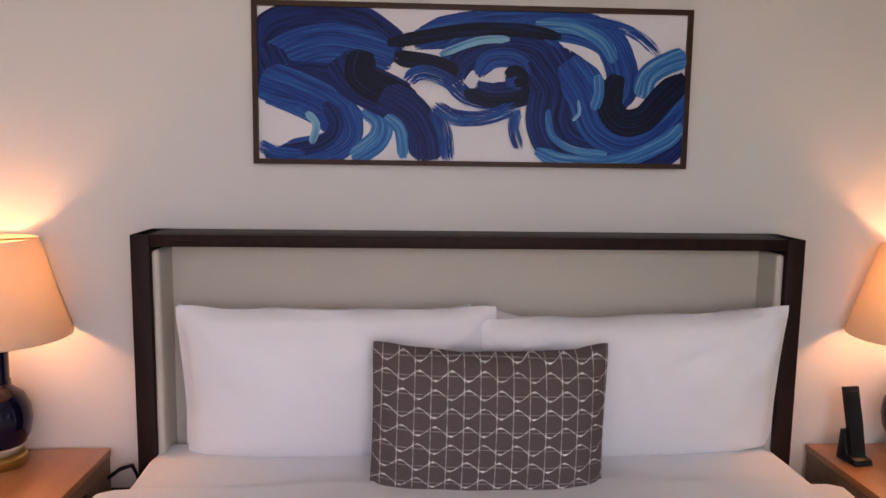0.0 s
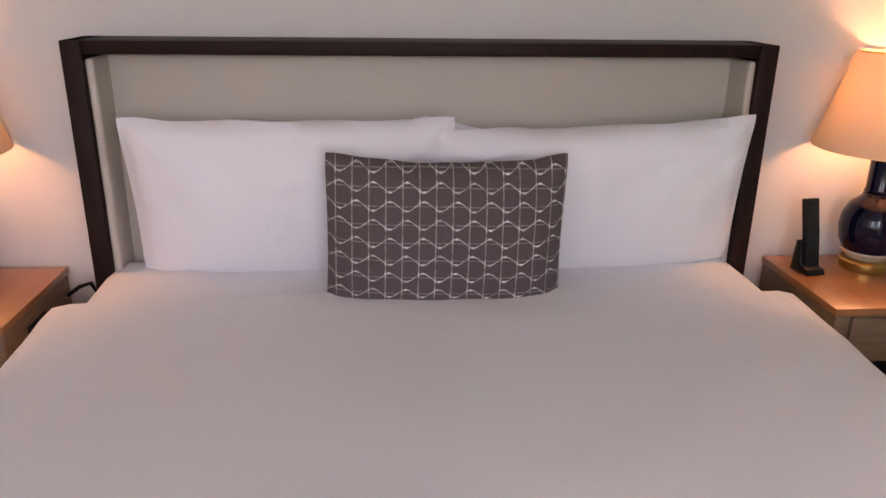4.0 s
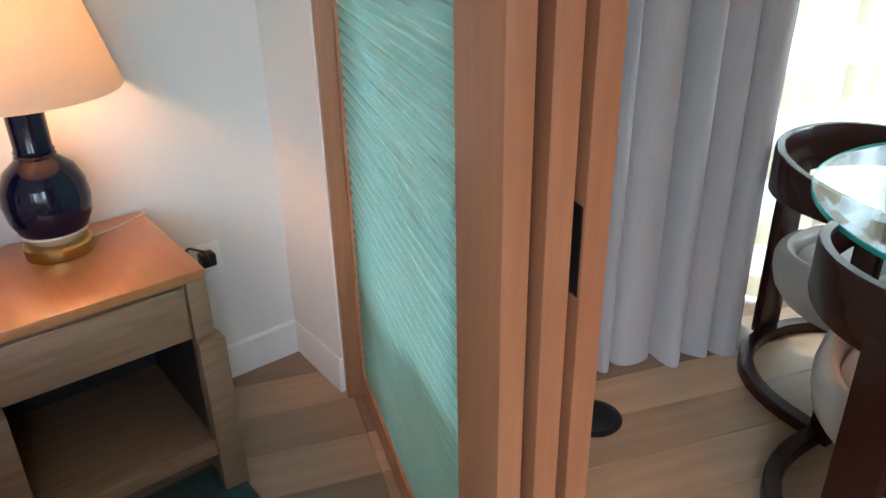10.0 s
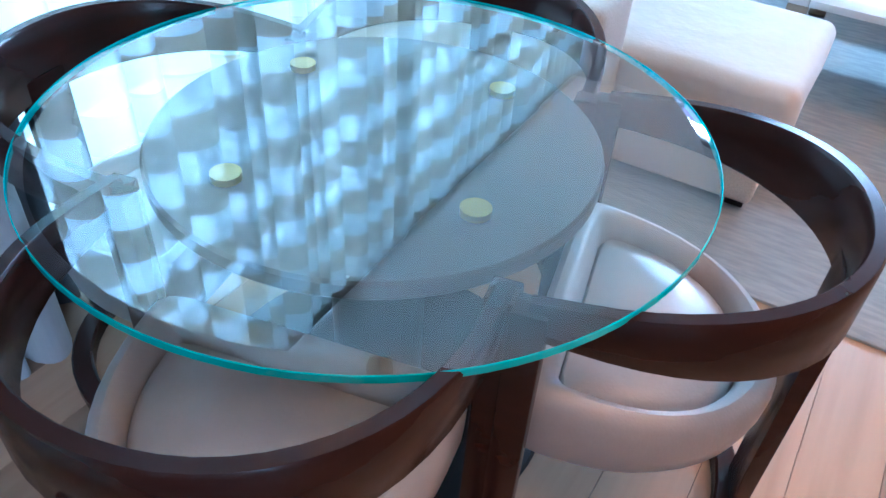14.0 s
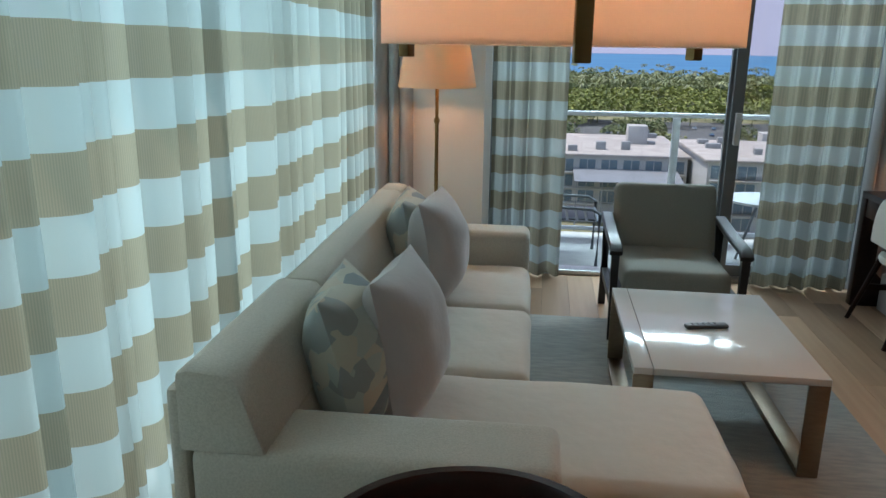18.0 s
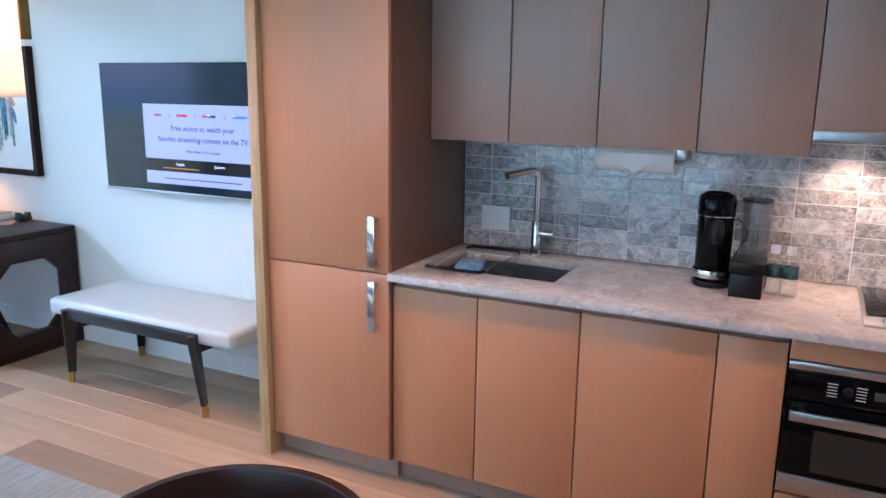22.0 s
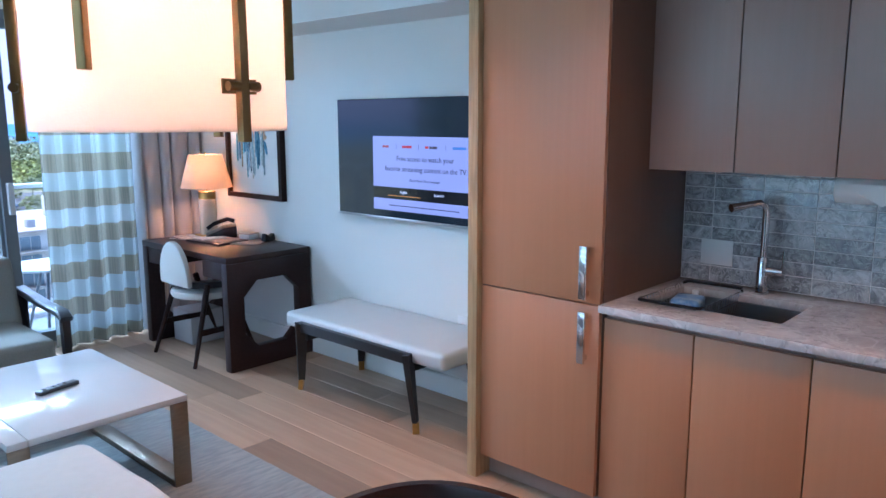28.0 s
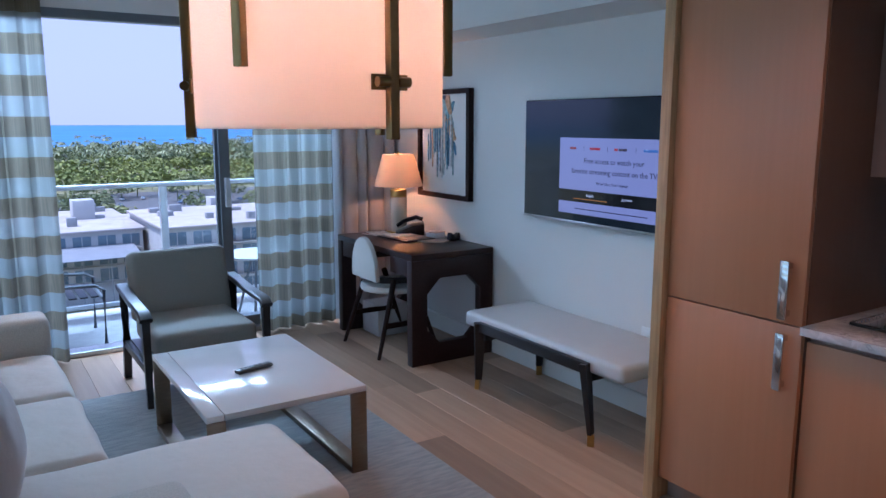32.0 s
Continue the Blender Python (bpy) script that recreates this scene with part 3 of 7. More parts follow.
baseboard("baseboard_bedroom", [(-1.94, -0.95), (-1.94, 0.157), (-1.632, 0.157), (-1.632, 0.30)], BR)
baseboard("baseboard_bedroom_left", [(-1.94, -5.0), (-1.94, -2.98)], BR)
baseboard("baseboard_television", [(2.03, 6.0), (2.03, 2.50)])
baseboard("baseboard_kitchen_end", [(1.33, -0.254), (0.92, -0.254), (0.92, -0.40)])
baseboard("baseboard_balcony", [(-1.9, 5.36), (-1.06, 5.36), (-1.06, 5.99)])

# balcony and railing
setting("balcony_floor", bm_box((-2.6, 6.14, -0.25), (3.2, 7.55, -0.05)), mat("balcony_concrete", (0.33, 0.33, 0.33), 0.8, grain=(12, 0.3), bump=(80, 0.001)), "pale concrete balcony slab", "balcony")
setting("balcony_ceiling", bm_box((-2.6, 6.14, CZ), (3.2, 7.6, CZ + 0.2)), CEIL, "white underside of the balcony above", "balcony")
rail = thing("balcony_railing", at(0, 7.30, -0.05), "pale grey metal balcony railing with glass panels", "railing")
RAILM = mat("rail_paint", (0.60, 0.62, 0.64), 0.4, 0.2, grain=(9, 0.2))
part("handrail", bm_box((-2.6, -0.035, 1.10), (3.2, 0.035, 1.14), 0.01), RAILM, rail)
part("lower_rail", bm_box((-2.6, -0.02, 0.08), (3.2, 0.02, 0.115), 0.006), RAILM, rail)
for k in range(5):
    x = -2.36 + 1.4 * k
    part("post", bm_box((x - 0.03, -0.03, 0.0), (x + 0.03, 0.03, 1.10), 0.006), RAILM, rail)
for k in range(4):
    x = -2.36 + 1.4 * k
    part("pane", bm_box((x + 0.05, -0.004, 0.13), (x + 1.35, 0.004, 1.07)), PANE, rail)

# balcony sliding door
d1 = thing("door_1", at(0, 6.05), "sliding glass balcony door in dark grey aluminium, half open", "door", kind="structure")
part("track", bm_box((-1.06, -0.09, 0.0), (1.62, 0.05, 0.035), 0.004), STEEL, d1)
part("door_frame", bm_box((-1.06, -0.05, 0.035), (-1.00, 0.05, 2.34), 0.004), ALU, d1)
part("door_frame", bm_box((1.56, -0.05, 0.035), (1.62, 0.05, 2.34), 0.004), ALU, d1)
part("door_frame", bm_box((-1.00, -0.05, 2.28), (1.56, 0.05, 2.34), 0.004), ALU, d1)


def sash(x0, x1, y, parent):
    s = part("sash", bm_prism([(x0, 0.04), (x1, 0.04), (x1, 2.28), (x0, 2.28)], y - 0.02, y + 0.02, 1,
                              [[(x0 + 0.075, 0.12), (x1 - 0.075, 0.12), (x1 - 0.075, 2.22), (x0 + 0.075, 2.22)]]), ALU, parent)
    p = part("pane", bm_box((x0 + 0.07, y - 0.004, 0.115), (x1 - 0.07, y + 0.004, 2.225)), PANE, s)
    p.visible_shadow = False
    return s


s1 = sash(0.56, 1.56, 0.022, d1)
s2 = sash(0.58, 1.55, -0.024, d1)
hd = part("door_handle", bm_box((0.605, -0.085, 0.98), (0.645, -0.044, 1.20), 0.008), RAILM, s2, "pale grey pull handle")

# bedroom sliding screens: three stacked wood panels with reeded glass
REED = thin_glass("reeded_glass", (0.92, 1.0, 0.99))
rn = REED.node_tree
frost, haze = rn.nodes.new("ShaderNodeBsdfTranslucent"), rn.nodes.new("ShaderNodeMixShader")
frost.inputs["Color"].default_value = (0.74, 1.0, 0.96, 1)
sep_, ph_, tri, hz_ = (rn.nodes.new(k) for k in ("ShaderNodeSeparateXYZ", "ShaderNodeMath", "ShaderNodeMath", "ShaderNodeMapRange"))
obj_ = rn.nodes.new("ShaderNodeTexCoord")
rn.links.new(obj_.outputs["Object"], sep_.inputs[0])
ph_.operation, ph_.inputs[1].default_value = "SUBTRACT", 0.096
rn.links.new(sep_.outputs["Z"], ph_.inputs[0])
tri.operation, tri.inputs[1].default_value = "PINGPONG", 0.0145
rn.links.new(ph_.outputs[0], tri.inputs[0])
hz_.inputs["From Max"].default_value, hz_.inputs["To Min"].default_value, hz_.inputs["To Max"].default_value = 0.006, 0.25, 0.97
for fres in (n for n in rn.nodes if n.type == "MAP_RANGE" and n != hz_):
    fres.inputs["To Max"].default_value = 0.10
rn.links.new(tri.outputs[0], hz_.inputs["Value"])
rn.links.new(hz_.outputs[0], haze.inputs["Fac"])
clear = next(n for n in rn.nodes if n.type == "BSDF_TRANSPARENT")
gloss_mix = next(n for n in rn.nodes if n.type == "MIX_SHADER" and n != haze)
rn.links.new(clear.outputs[0], haze.inputs[1])
rn.links.new(frost.outputs[0], haze.inputs[2])
rn.links.new(haze.outputs[0], gloss_mix.inputs[1])

# the two panes behind scatter evenly
REAR = REED.copy()
REAR.name = "rear_reeded_glass"
rr = REAR.node_tree
even = next(n for n in rr.nodes if n.type == "MAP_RANGE" and abs(n.inputs["From Max"].default_value - 0.006) < 0.0001)
even.inputs["To Min"].default_value = even.inputs["To Max"].default_value = 0.02
next(n for n in rr.nodes if n.type == "BSDF_TRANSPARENT").inputs["Color"].default_value = (0.98, 1.0, 1.0, 1)


def reeded(x0, x1, z0, z1, y, pitch=0.029):
    """Glass drawn into level ribs."""
    bm = bmesh.new()
    n = int((z1 - z0) / pitch)
    prof = []
    for k in range(n):
        for j in range(4):
            prof.append((y - 0.005 - 0.006 * math.sin(math.pi * (j + 0.5) / 4), z0 + (k + j / 4) * pitch))
    prof.append((y - 0.005, z1))
    prof += [(y + 0.004, z1), (y + 0.004, z0)]
    low, top = ([bm.verts.new((x, p, z)) for p, z in prof] for x in (x0, x1))
    m = len(prof)
    for k in range(m):
        bm.faces.new((low[k], top[k], top[(k + 1) % m], low[(k + 1) % m]))
    bmesh.ops.recalc_face_normals(bm, faces=bm.faces[:])
    return bm


def screen(x0, x1, y, parent, stile=0.125, glass=REED, st=0.022):
    body = part("panel_frame", bm_prism([(x0, 0.012), (x1, 0.012), (x1, 2.42), (x0, 2.42)], y - 0.02, y + 0.02, 1,
                                        [[(x0 + st, 0.100), (x1 - stile, 0.100), (x1 - stile, 2.30), (x0 + st, 2.30)]], bevel=0.003), DOORWOOD, parent)
    part("glass_pane", reeded(x0 + st - 0.004, x1 - stile + 0.004, 0.096, 2.304, y), glass, body, "pale green reeded glass")
    return body


sc = thing("door_2", at(0, 0), "stacked sliding screens of reddish wood with reeded glass", "door", kind="structure")
part("jamb", bm_box((-1.575, -0.42, 0), (-1.535, -0.16, 2.45), 0.003), DOORWOOD, sc)
part("head_track", bm_box((-1.575, -0.42, 2.42), (0.92, -0.16, 2.50), 0.003), DOORWOOD, sc)
setting("partition_header", bm_box((-1.70, -0.42, 2.50), (0.92, -0.16, CZ)), WALL, "painted band above the sliding screens")
screen(-1.535, -0.405, -0.356, sc, 0.185)
screen(-1.535, -0.415, -0.290, sc, 0.185, REAR, 0.018)
sc3 = screen(-1.535, -0.43, -0.225, sc, 0.185, REAR, 0.018)
part("flush_pull", bm_box((-0.464, -0.2475, 0.93), (-0.436, -0.2445, 1.07), 0.001), BLACKP, sc3, "black recessed finger pull")

# ---- drapes and sheers ----
rod = lambda name, a, b, z: setting(name, bm_sweep([(*a, z), (*b, z)], [(-0.03, -0.02), (0.03, -0.02), (0.03, 0.02), (-0.03, 0.02)]), TRIM, "white recessed curtain track", "curtain track")
rod("curtain_track_window", (-1.75, -0.3), (-1.80, 5.3), CZ - 0.02)
rod("curtain_track_balcony", (-1.05, 5.90), (2.0, 5.90), CZ - 0.02)
hanging("sheer_curtain", (-1.72, 2.9), (-1.64, 1.00), 0.13, 0.060, 3, SHEER, "beige and white striped sheer curtain over the window", 3, "sheers of the window wall", True)
hanging("sheer_curtain", (-1.79, 5.22), (-1.735, 2.86), 0.13, 0.060, 4, SHEER, "beige and white striped sheer curtain over the window", 3, "sheers of the window wall", True)
hanging("sheer_curtain", (-1.05, 5.90), (-0.53, 5.89), 0.13, 0.045, 5, SHEER, "striped sheer curtain drawn beside the balcony door", 2, "sheers of the balcony door")
hanging("sheer_curtain", (0.80, 5.89), (1.44, 5.90), 0.13, 0.045, 6, SHEER, "striped sheer curtain drawn before the balcony door", 2, "sheers of the balcony door")
hanging("drape", (-1.50, 5.27), (-1.84, 5.26), 0.085, 0.035, 7, DRAPE, "grey drape gathered in the window corner", 2, tubes=True)
hanging("drape", (2.01, 5.90), (1.46, 5.90), 0.11, 0.04, 8, DRAPE, "grey drape gathered behind the desk", 2, tubes=True)
hanging("drape", (-1.38, 0.92), (-1.45, -0.12), 0.115, 0.058, 9, DRAPE, "grey drape hanging in deep folds by the dining table", 3, tubes=True, z0=-0.002)
hanging("drape_lining", (-1.49, 1.02), (-1.56, -0.13), 0.12, 0.02, 10, LINING, "dark blackout lining behind the grey drape", 2, z0=-0.002)

# ---- bedroom ----
def nightstand(m, flip, label):
    """Top 0.53 wide (y), 0.45 deep (x); front faces +x. flip: the side that bears the socket recess."""
    t = thing("nightstand", m, label, "nightstand", "nightstands beside the bed")
    part("top", bm_box((-0.225, -0.265, 0.632), (0.225, 0.265, 0.656), 0.003), CHERRY, t, "glossy reddish cherry top")
    body = part("body", bm_box((-0.222, -0.262, 0.475), (0.212, 0.262, 0.632), 0.003), NSIDE, t)
    dr = part("drawer", bm_box((0.212, -0.21, 0.485), (0.228, 0.205, 0.624), 0.003), NSIDE, t)
    part("stile", bm_box((0.212, 0.213, 0.475), (0.226, 0.262, 0.632), 0.002), NSIDE, t)
    part("stile", bm_box((0.212, -0.262, 0.475), (0.226, -0.216, 0.632), 0.002), NSIDE, t)
    for s in (-1, 1):
        part("side_panel", bm_box((-0.225, s * 0.248 - 0.026, 0.0), (0.20, s * 0.248 + 0.026, 0.474), 0.004), NSIDE, t)
        part("leg", bm_box((0.20, s * 0.244 - 0.034, 0.0), (0.248, s * 0.244 + 0.034, 0.472), 0.004), NSIDE, t)
    part("shelf", bm_box((-0.22, -0.215, 0.125), (0.232, 0.215, 0.175), 0.003), NSIDE, t)
    # black back and cheeks put the open shelf's shade into the colour
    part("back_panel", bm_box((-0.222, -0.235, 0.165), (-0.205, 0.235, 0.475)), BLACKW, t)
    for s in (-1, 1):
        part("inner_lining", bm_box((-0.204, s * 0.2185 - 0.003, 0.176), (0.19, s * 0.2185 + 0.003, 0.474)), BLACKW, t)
    part("socket_recess", bm_box((-0.03, flip * 0.262 - 0.004, 0.50), (0.09, flip * 0.262 + 0.004, 0.59), 0.002), BLACKP, t, "black socket recess")
    return t


NS_R, NS_L = BR @ at(-1.690, -0.538), BR @ at(-1.690, -3.386)
nightstand(NS_R, -1, "cherry topped nightstand with a drawer and an open shelf")
nightstand(NS_L, 1, "cherry topped nightstand with a drawer and an open shelf")


def table_lamp(m, power, label):
    t = thing("table_lamp", m, label, "lamp", "bedside lamps")
    part("base", bm_lathe([(0, 0), (0.078, 0), (0.08, 0.006), (0.08, 0.028), (0.074, 0.034), (0.055, 0.036), (0, 0.036)], 40), BRASS, t, "polished brass foot")
    part("glaze_ring", bm_lathe([(0.052, 0.034), (0.060, 0.038), (0.082, 0.062), (0.080, 0.066), (0.05, 0.066)], 40), CREAM, t, "cream unglazed ring")
    part("body", bm_lathe([(0.0, 0.06), (0.076, 0.062), (0.094, 0.098), (0.100, 0.142), (0.095, 0.182), (0.078, 0.218), (0.054, 0.238), (0.046, 0.246), (0.047, 0.252),
                           (0.043, 0.256), (0.046, 0.262), (0.042, 0.27), (0.043, 0.36), (0.048, 0.44), (0.05, 0.45), (0.0, 0.452)], 44), NAVY, t, "navy glazed ceramic body")
    part("stem", bm_rod((0, 0, 0.44), (0, 0, 0.71), 0.008), BRASS, t)
    sh = part("shade", bm_lathe([(0.224, 0.40), (0.225, 0.402), (0.140, 0.695), (0.138, 0.695), (0.2225, 0.402), (0.224, 0.40)], 48), SHADE, t, "cream empire shade")
    for k in range(3):
        a = 2.1 * k
        part("spider_arm", bm_rod((0, 0, 0.69), (0.139 * math.cos(a), 0.139 * math.sin(a), 0.69), 0.003, 6), BRASS, t)
    part("finial", bm_lathe([(0, 0.70), (0.012, 0.705), (0.008, 0.72), (0.012, 0.735), (0, 0.745)], 14), BRASS, t)
    lamp("bedside_bulb", "POINT", m @ at(0, 0, 0.545), power, (1.0, 0.50, 0.24), 0.035)
    return t


table_lamp(BR @ at(-1.795, -0.512, 0.656), 2.3, "navy ceramic lamp with a lit cream shade on the nightstand")
table_lamp(BR @ at(-1.795, -3.412, 0.656), 1.95, "navy ceramic lamp with a lit cream shade on the nightstand")

# bed: winged headboard, mattress, duvet
UC = -1.962
bed = thing("bed", BR @ at(0, UC), "king bed with a dark wood winged headboard and white bedding", "bed")
HBW = 1.014
fr = part("headboard_frame", bm_box((-1.938, -HBW, 1.336), (-1.755, HBW, 1.372), 0.003), WALNUT, bed, "dark walnut frame")
for s in (-1, 1):
    part("wing", bm_box((-1.938, s * (HBW - 0.027) - 0.027, 0.10), (-1.745, s * (HBW - 0.027) + 0.027, 1.372), 0.003), WALNUT, bed, "dark walnut wing")
    part("wing_pad", bm_cushion((-1.93, s * (HBW - 0.066) - 0.012, 0.35), (-1.762, s * (HBW - 0.066) + 0.012, 1.324), 0.01, 0, 4, 2, 0.001), UPHOL, bed, "cream upholstered wing lining")
part("headboard_pad", bm_box((-1.935, -HBW + 0.055, 0.35), (-1.885, HBW - 0.055, 1.324), 0.008), UPHOL, bed, "cream upholstered panel")
part("base", bm_box((-1.86, -0.95, 0.02), (-0.12, 0.95, 0.30), 0.02), WALNUT, bed)
part("mattress", bm_cushion((-1.87, -0.965, 0.30), (-0.08, 0.965, 0.60), 0.05, 0.0, 6, 1, 0.003), LINEN, bed)


def duvet():
    """A thick cover: level on top, rolling over the sides, hanging to near the floor."""
    bm = bmesh.new()
    nx, prof = 44, []
    for k in range(61):
        s = k / 60 * 2 - 1
        prof.append(s)
    grid = []
    for i in range(nx + 1):
        f = i / nx
        x = -1.50 + f * 1.50
        puff = 0.050 * (1 - f) ** 2.5 - 0.014
        row = []
        for s in prof:
            a = abs(s)
            if a < 0.70:
                y, z = s / 0.70 * (0.955 + puff), 0.705
            else:
                q = (a - 0.70) / 0.30
                ang = min(q / 0.35, 1) * math.pi / 2
                y = math.copysign(0.955 + puff + 0.10 * math.sin(ang), s)
                z = 0.705 - 0.10 * (1 - math.cos(ang)) - max(0, q - 0.35) / 0.65 * 0.42
                if q > 0.35:
                    y += math.copysign(0.012 * math.sin(x * 9 + s) * (q - 0.35), s)
            if f > 0.955:
                z -= (f - 0.955) / 0.045 * 0.05
            z += 0.010 * noise.noise(Vector((x * 2.2, y * 2.2, 3))) + 0.004 * noise.noise(Vector((x * 8, y * 8, 1)))
            if a < 0.7:
                z += 0.018 * (1 - (s / 0.7) ** 2)
            row.append(bm.verts.new((x, y, z)))
        grid.append(row)
    foot = []
    for r in range(6):
        foot.append([bm.verts.new((0.002 + 0.025 * math.sin(min(r, 2) / 2 * 1.57) + 0.004 * math.sin(v.co.y * 11), v.co.y, max(0.15, v.co.z - 0.09 * r - 0.03))) for v in grid[-1]])
    grid += foot
    for a, b in zip(grid, grid[1:]):
        for k in range(len(a) - 1):
            bm.faces.new((a[k], a[k + 1], b[k + 1], b[k]))
    bmesh.ops.recalc_face_normals(bm, faces=bm.faces[:])
    if bm.faces[100].normal.z < 0:
        bmesh.ops.reverse_faces(bm, faces=bm.faces[:])
    return bm


part("duvet", duvet(), LINEN, bed, "smooth white duvet")
part("sheet", bm_cushion((-1.87, -0.985, 0.58), (-1.45, 0.985, 0.70), 0.05, 0.01, 8, 5, 0.006), LINEN, bed, "white fitted sheet")


def bm_bed_pillow(w, h, d, seed, drop=0.05, ears=(0.03, 0.03), slack=0.012, folds=()):
    """A stuffed case on its long edge: the top sags between the ears, the case hangs past the filling, creases run in from the corners."""
    bm = bmesh.new()
    nx, nz = 56, 34
    grid = {}
    for s in (1, -1):
        for i in range(nx + 1):
            for j in range(nz + 1):
                u, v = 2 * i / nx - 1, 2 * j / nz - 1
                fill = max(0.0, (1 - abs(u / 0.97) ** 3.2)) * max(0.0, (1 - abs(v) ** 2.6)) if abs(u) < 0.97 else 0.0
                y = s * d / 2 * fill ** 0.48
                x = u * w / 2 * (1 - 0.022 * (1 - v * v))
                z = v * h / 2
                nip = (abs(u) * abs(v)) ** 9
                x, z = x * (1 - 0.014 * nip), z * (1 - 0.028 * nip)
                top = (v + 1) / 2
                z -= drop * (1 - abs(u) ** 2.2) * top ** 2
                z += (ears[1] if u > 0 else ears[0]) * max(0, abs(u) - 0.72) / 0.28 * top ** 3
                z += 0.012 * noise.noise(Vector((u * 3 + seed, 0.4, seed))) * top
                c = Vector((abs(u) - 1, (1 - abs(v)) * 0.55))
                fan = math.sin(math.atan2(c.y, -c.x) * 9 + seed + noise.noise(Vector((u * 2, v * 2, seed))) * 3)
                crease = slack * fan * math.exp(-c.length * 3.2) * fill ** 0.5
                ridge = slack * 0.9 * (1 - abs(noise.noise(Vector((x * 4 + z * 3 + seed, z * 6 - x * 2, s + seed)))) * 3.2) * top ** 2 * fill ** 0.4
                soft = 0.012 * noise.noise(Vector((x * 3 + seed, z * 3, s))) * fill ** 0.5
                for fu, fv, gu, gv, deep in folds:
                    # a crease from (fu, fv) to (gu, gv): a ridge beside a furrow
                    w1, w2 = Vector((gu - fu, gv - fv)), Vector((u - fu, v - fv))
                    run = max(0.0, min(1.0, w1.dot(w2) / w1.length_squared))
                    gap = (w2 - w1 * run).length
                    away = (w1.x * w2.y - w1.y * w2.x) / w1.length / 0.11
                    soft += deep * 1.5 * away * math.exp(-away * away * 0.5 - (gap / 0.25) ** 2) * math.sin(math.pi * (0.1 + 0.8 * run)) * fill ** 0.3
                rim = abs(u) > 0.9999 or abs(v) > 0.9999
                if rim:
                    if (i, j) not in grid:
                        grid[(i, j)] = bm.verts.new((x, 0.008 * noise.noise(Vector((x * 5, z * 5, seed))), z))
                    grid[(s, i, j)] = grid[(i, j)]
                else:
                    lip = 0.003 * s if fill == 0 else 0.0
                    grid[(s, i, j)] = bm.verts.new((x, y + lip + s * (crease + ridge + soft), z))
    for s in (1, -1):
        for i in range(nx):
            for j in range(nz):
                q = [grid[(s, i, j)], grid[(s, i + 1, j)], grid[(s, i + 1, j + 1)], grid[(s, i, j + 1)]]
                bm.faces.new(q if s < 0 else q[::-1])
    bmesh.ops.recalc_face_normals(bm, faces=bm.faces[:])
    return bm


def bed_pillow(x, y, z, w, h, d, seed, lean, tilt, label, **kw):
    t = thing("pillow", BR @ pose(x, UC + y, z, lean, tilt, 90), label, "pillow", "pillows on the bed")
    part("case", bm_bed_pillow(w, h, d, seed, **kw), PILLOW, t)
    part("piping", bm_tube([(w / 2 * 0.96, 0.004, -h / 2 * 0.9), (w / 2 * 0.952, 0.006, 0.0), (w / 2 * 0.96, 0.004, h / 2 * 0.9)], 0.002, 6), PILLOW, t, "hemmed open end")
    return t


bed_pillow(-1.735, -0.405, 0.925, 0.94, 0.50, 0.21, 3, 11, 0.0, "plump white pillow leaning on the headboard", drop=0.008, ears=(0.004, 0.012), slack=0.018, folds=((0.3, 0.9, 0.55, 0.3, 0.014), (0.55, 0.95, 0.95, 0.35, 0.014), (-0.9, 0.75, -0.6, 0.1, 0.008), (0.0, 0.97, 0.35, 0.72, 0.010)))
bed_pillow(-1.722, 0.470, 0.922, 0.96, 0.50, 0.20, 9, 12, -2.5, "white pillow with a creased case leaning on the headboard", drop=0.022, ears=(0.0, 0.004), slack=0.022, folds=((0.15, 0.44, 0.86, 0.92, 0.018), (-0.02, 0.85, 0.06, 0.05, 0.012), (-0.95, 0.55, -0.45, 0.8, 0.018), (-0.6, 0.95, -0.35, 0.5, 0.014), (0.52, 0.97, 0.6, 0.6, 0.010), (0.75, 0.7, 0.96, 0.2, 0.012)))
bed_pillow(-1.825, -0.45, 0.90, 0.90, 0.47, 0.13, 21, 7, 0.0, "white pillow behind the front pair", drop=0.02)
bed_pillow(-1.825, 0.47, 0.90, 0.90, 0.47, 0.13, 24, 7, 0.0, "white pillow behind the front pair", drop=0.02)
LUMBAR = mat("brown_lumbar_cloth", (0.115, 0.085, 0.085), 0.9, grain=(60, 0.5), second=(0.09, 0.07, 0.068), bump=(260, 0.0012), stretch=(1, 1, 1.6))


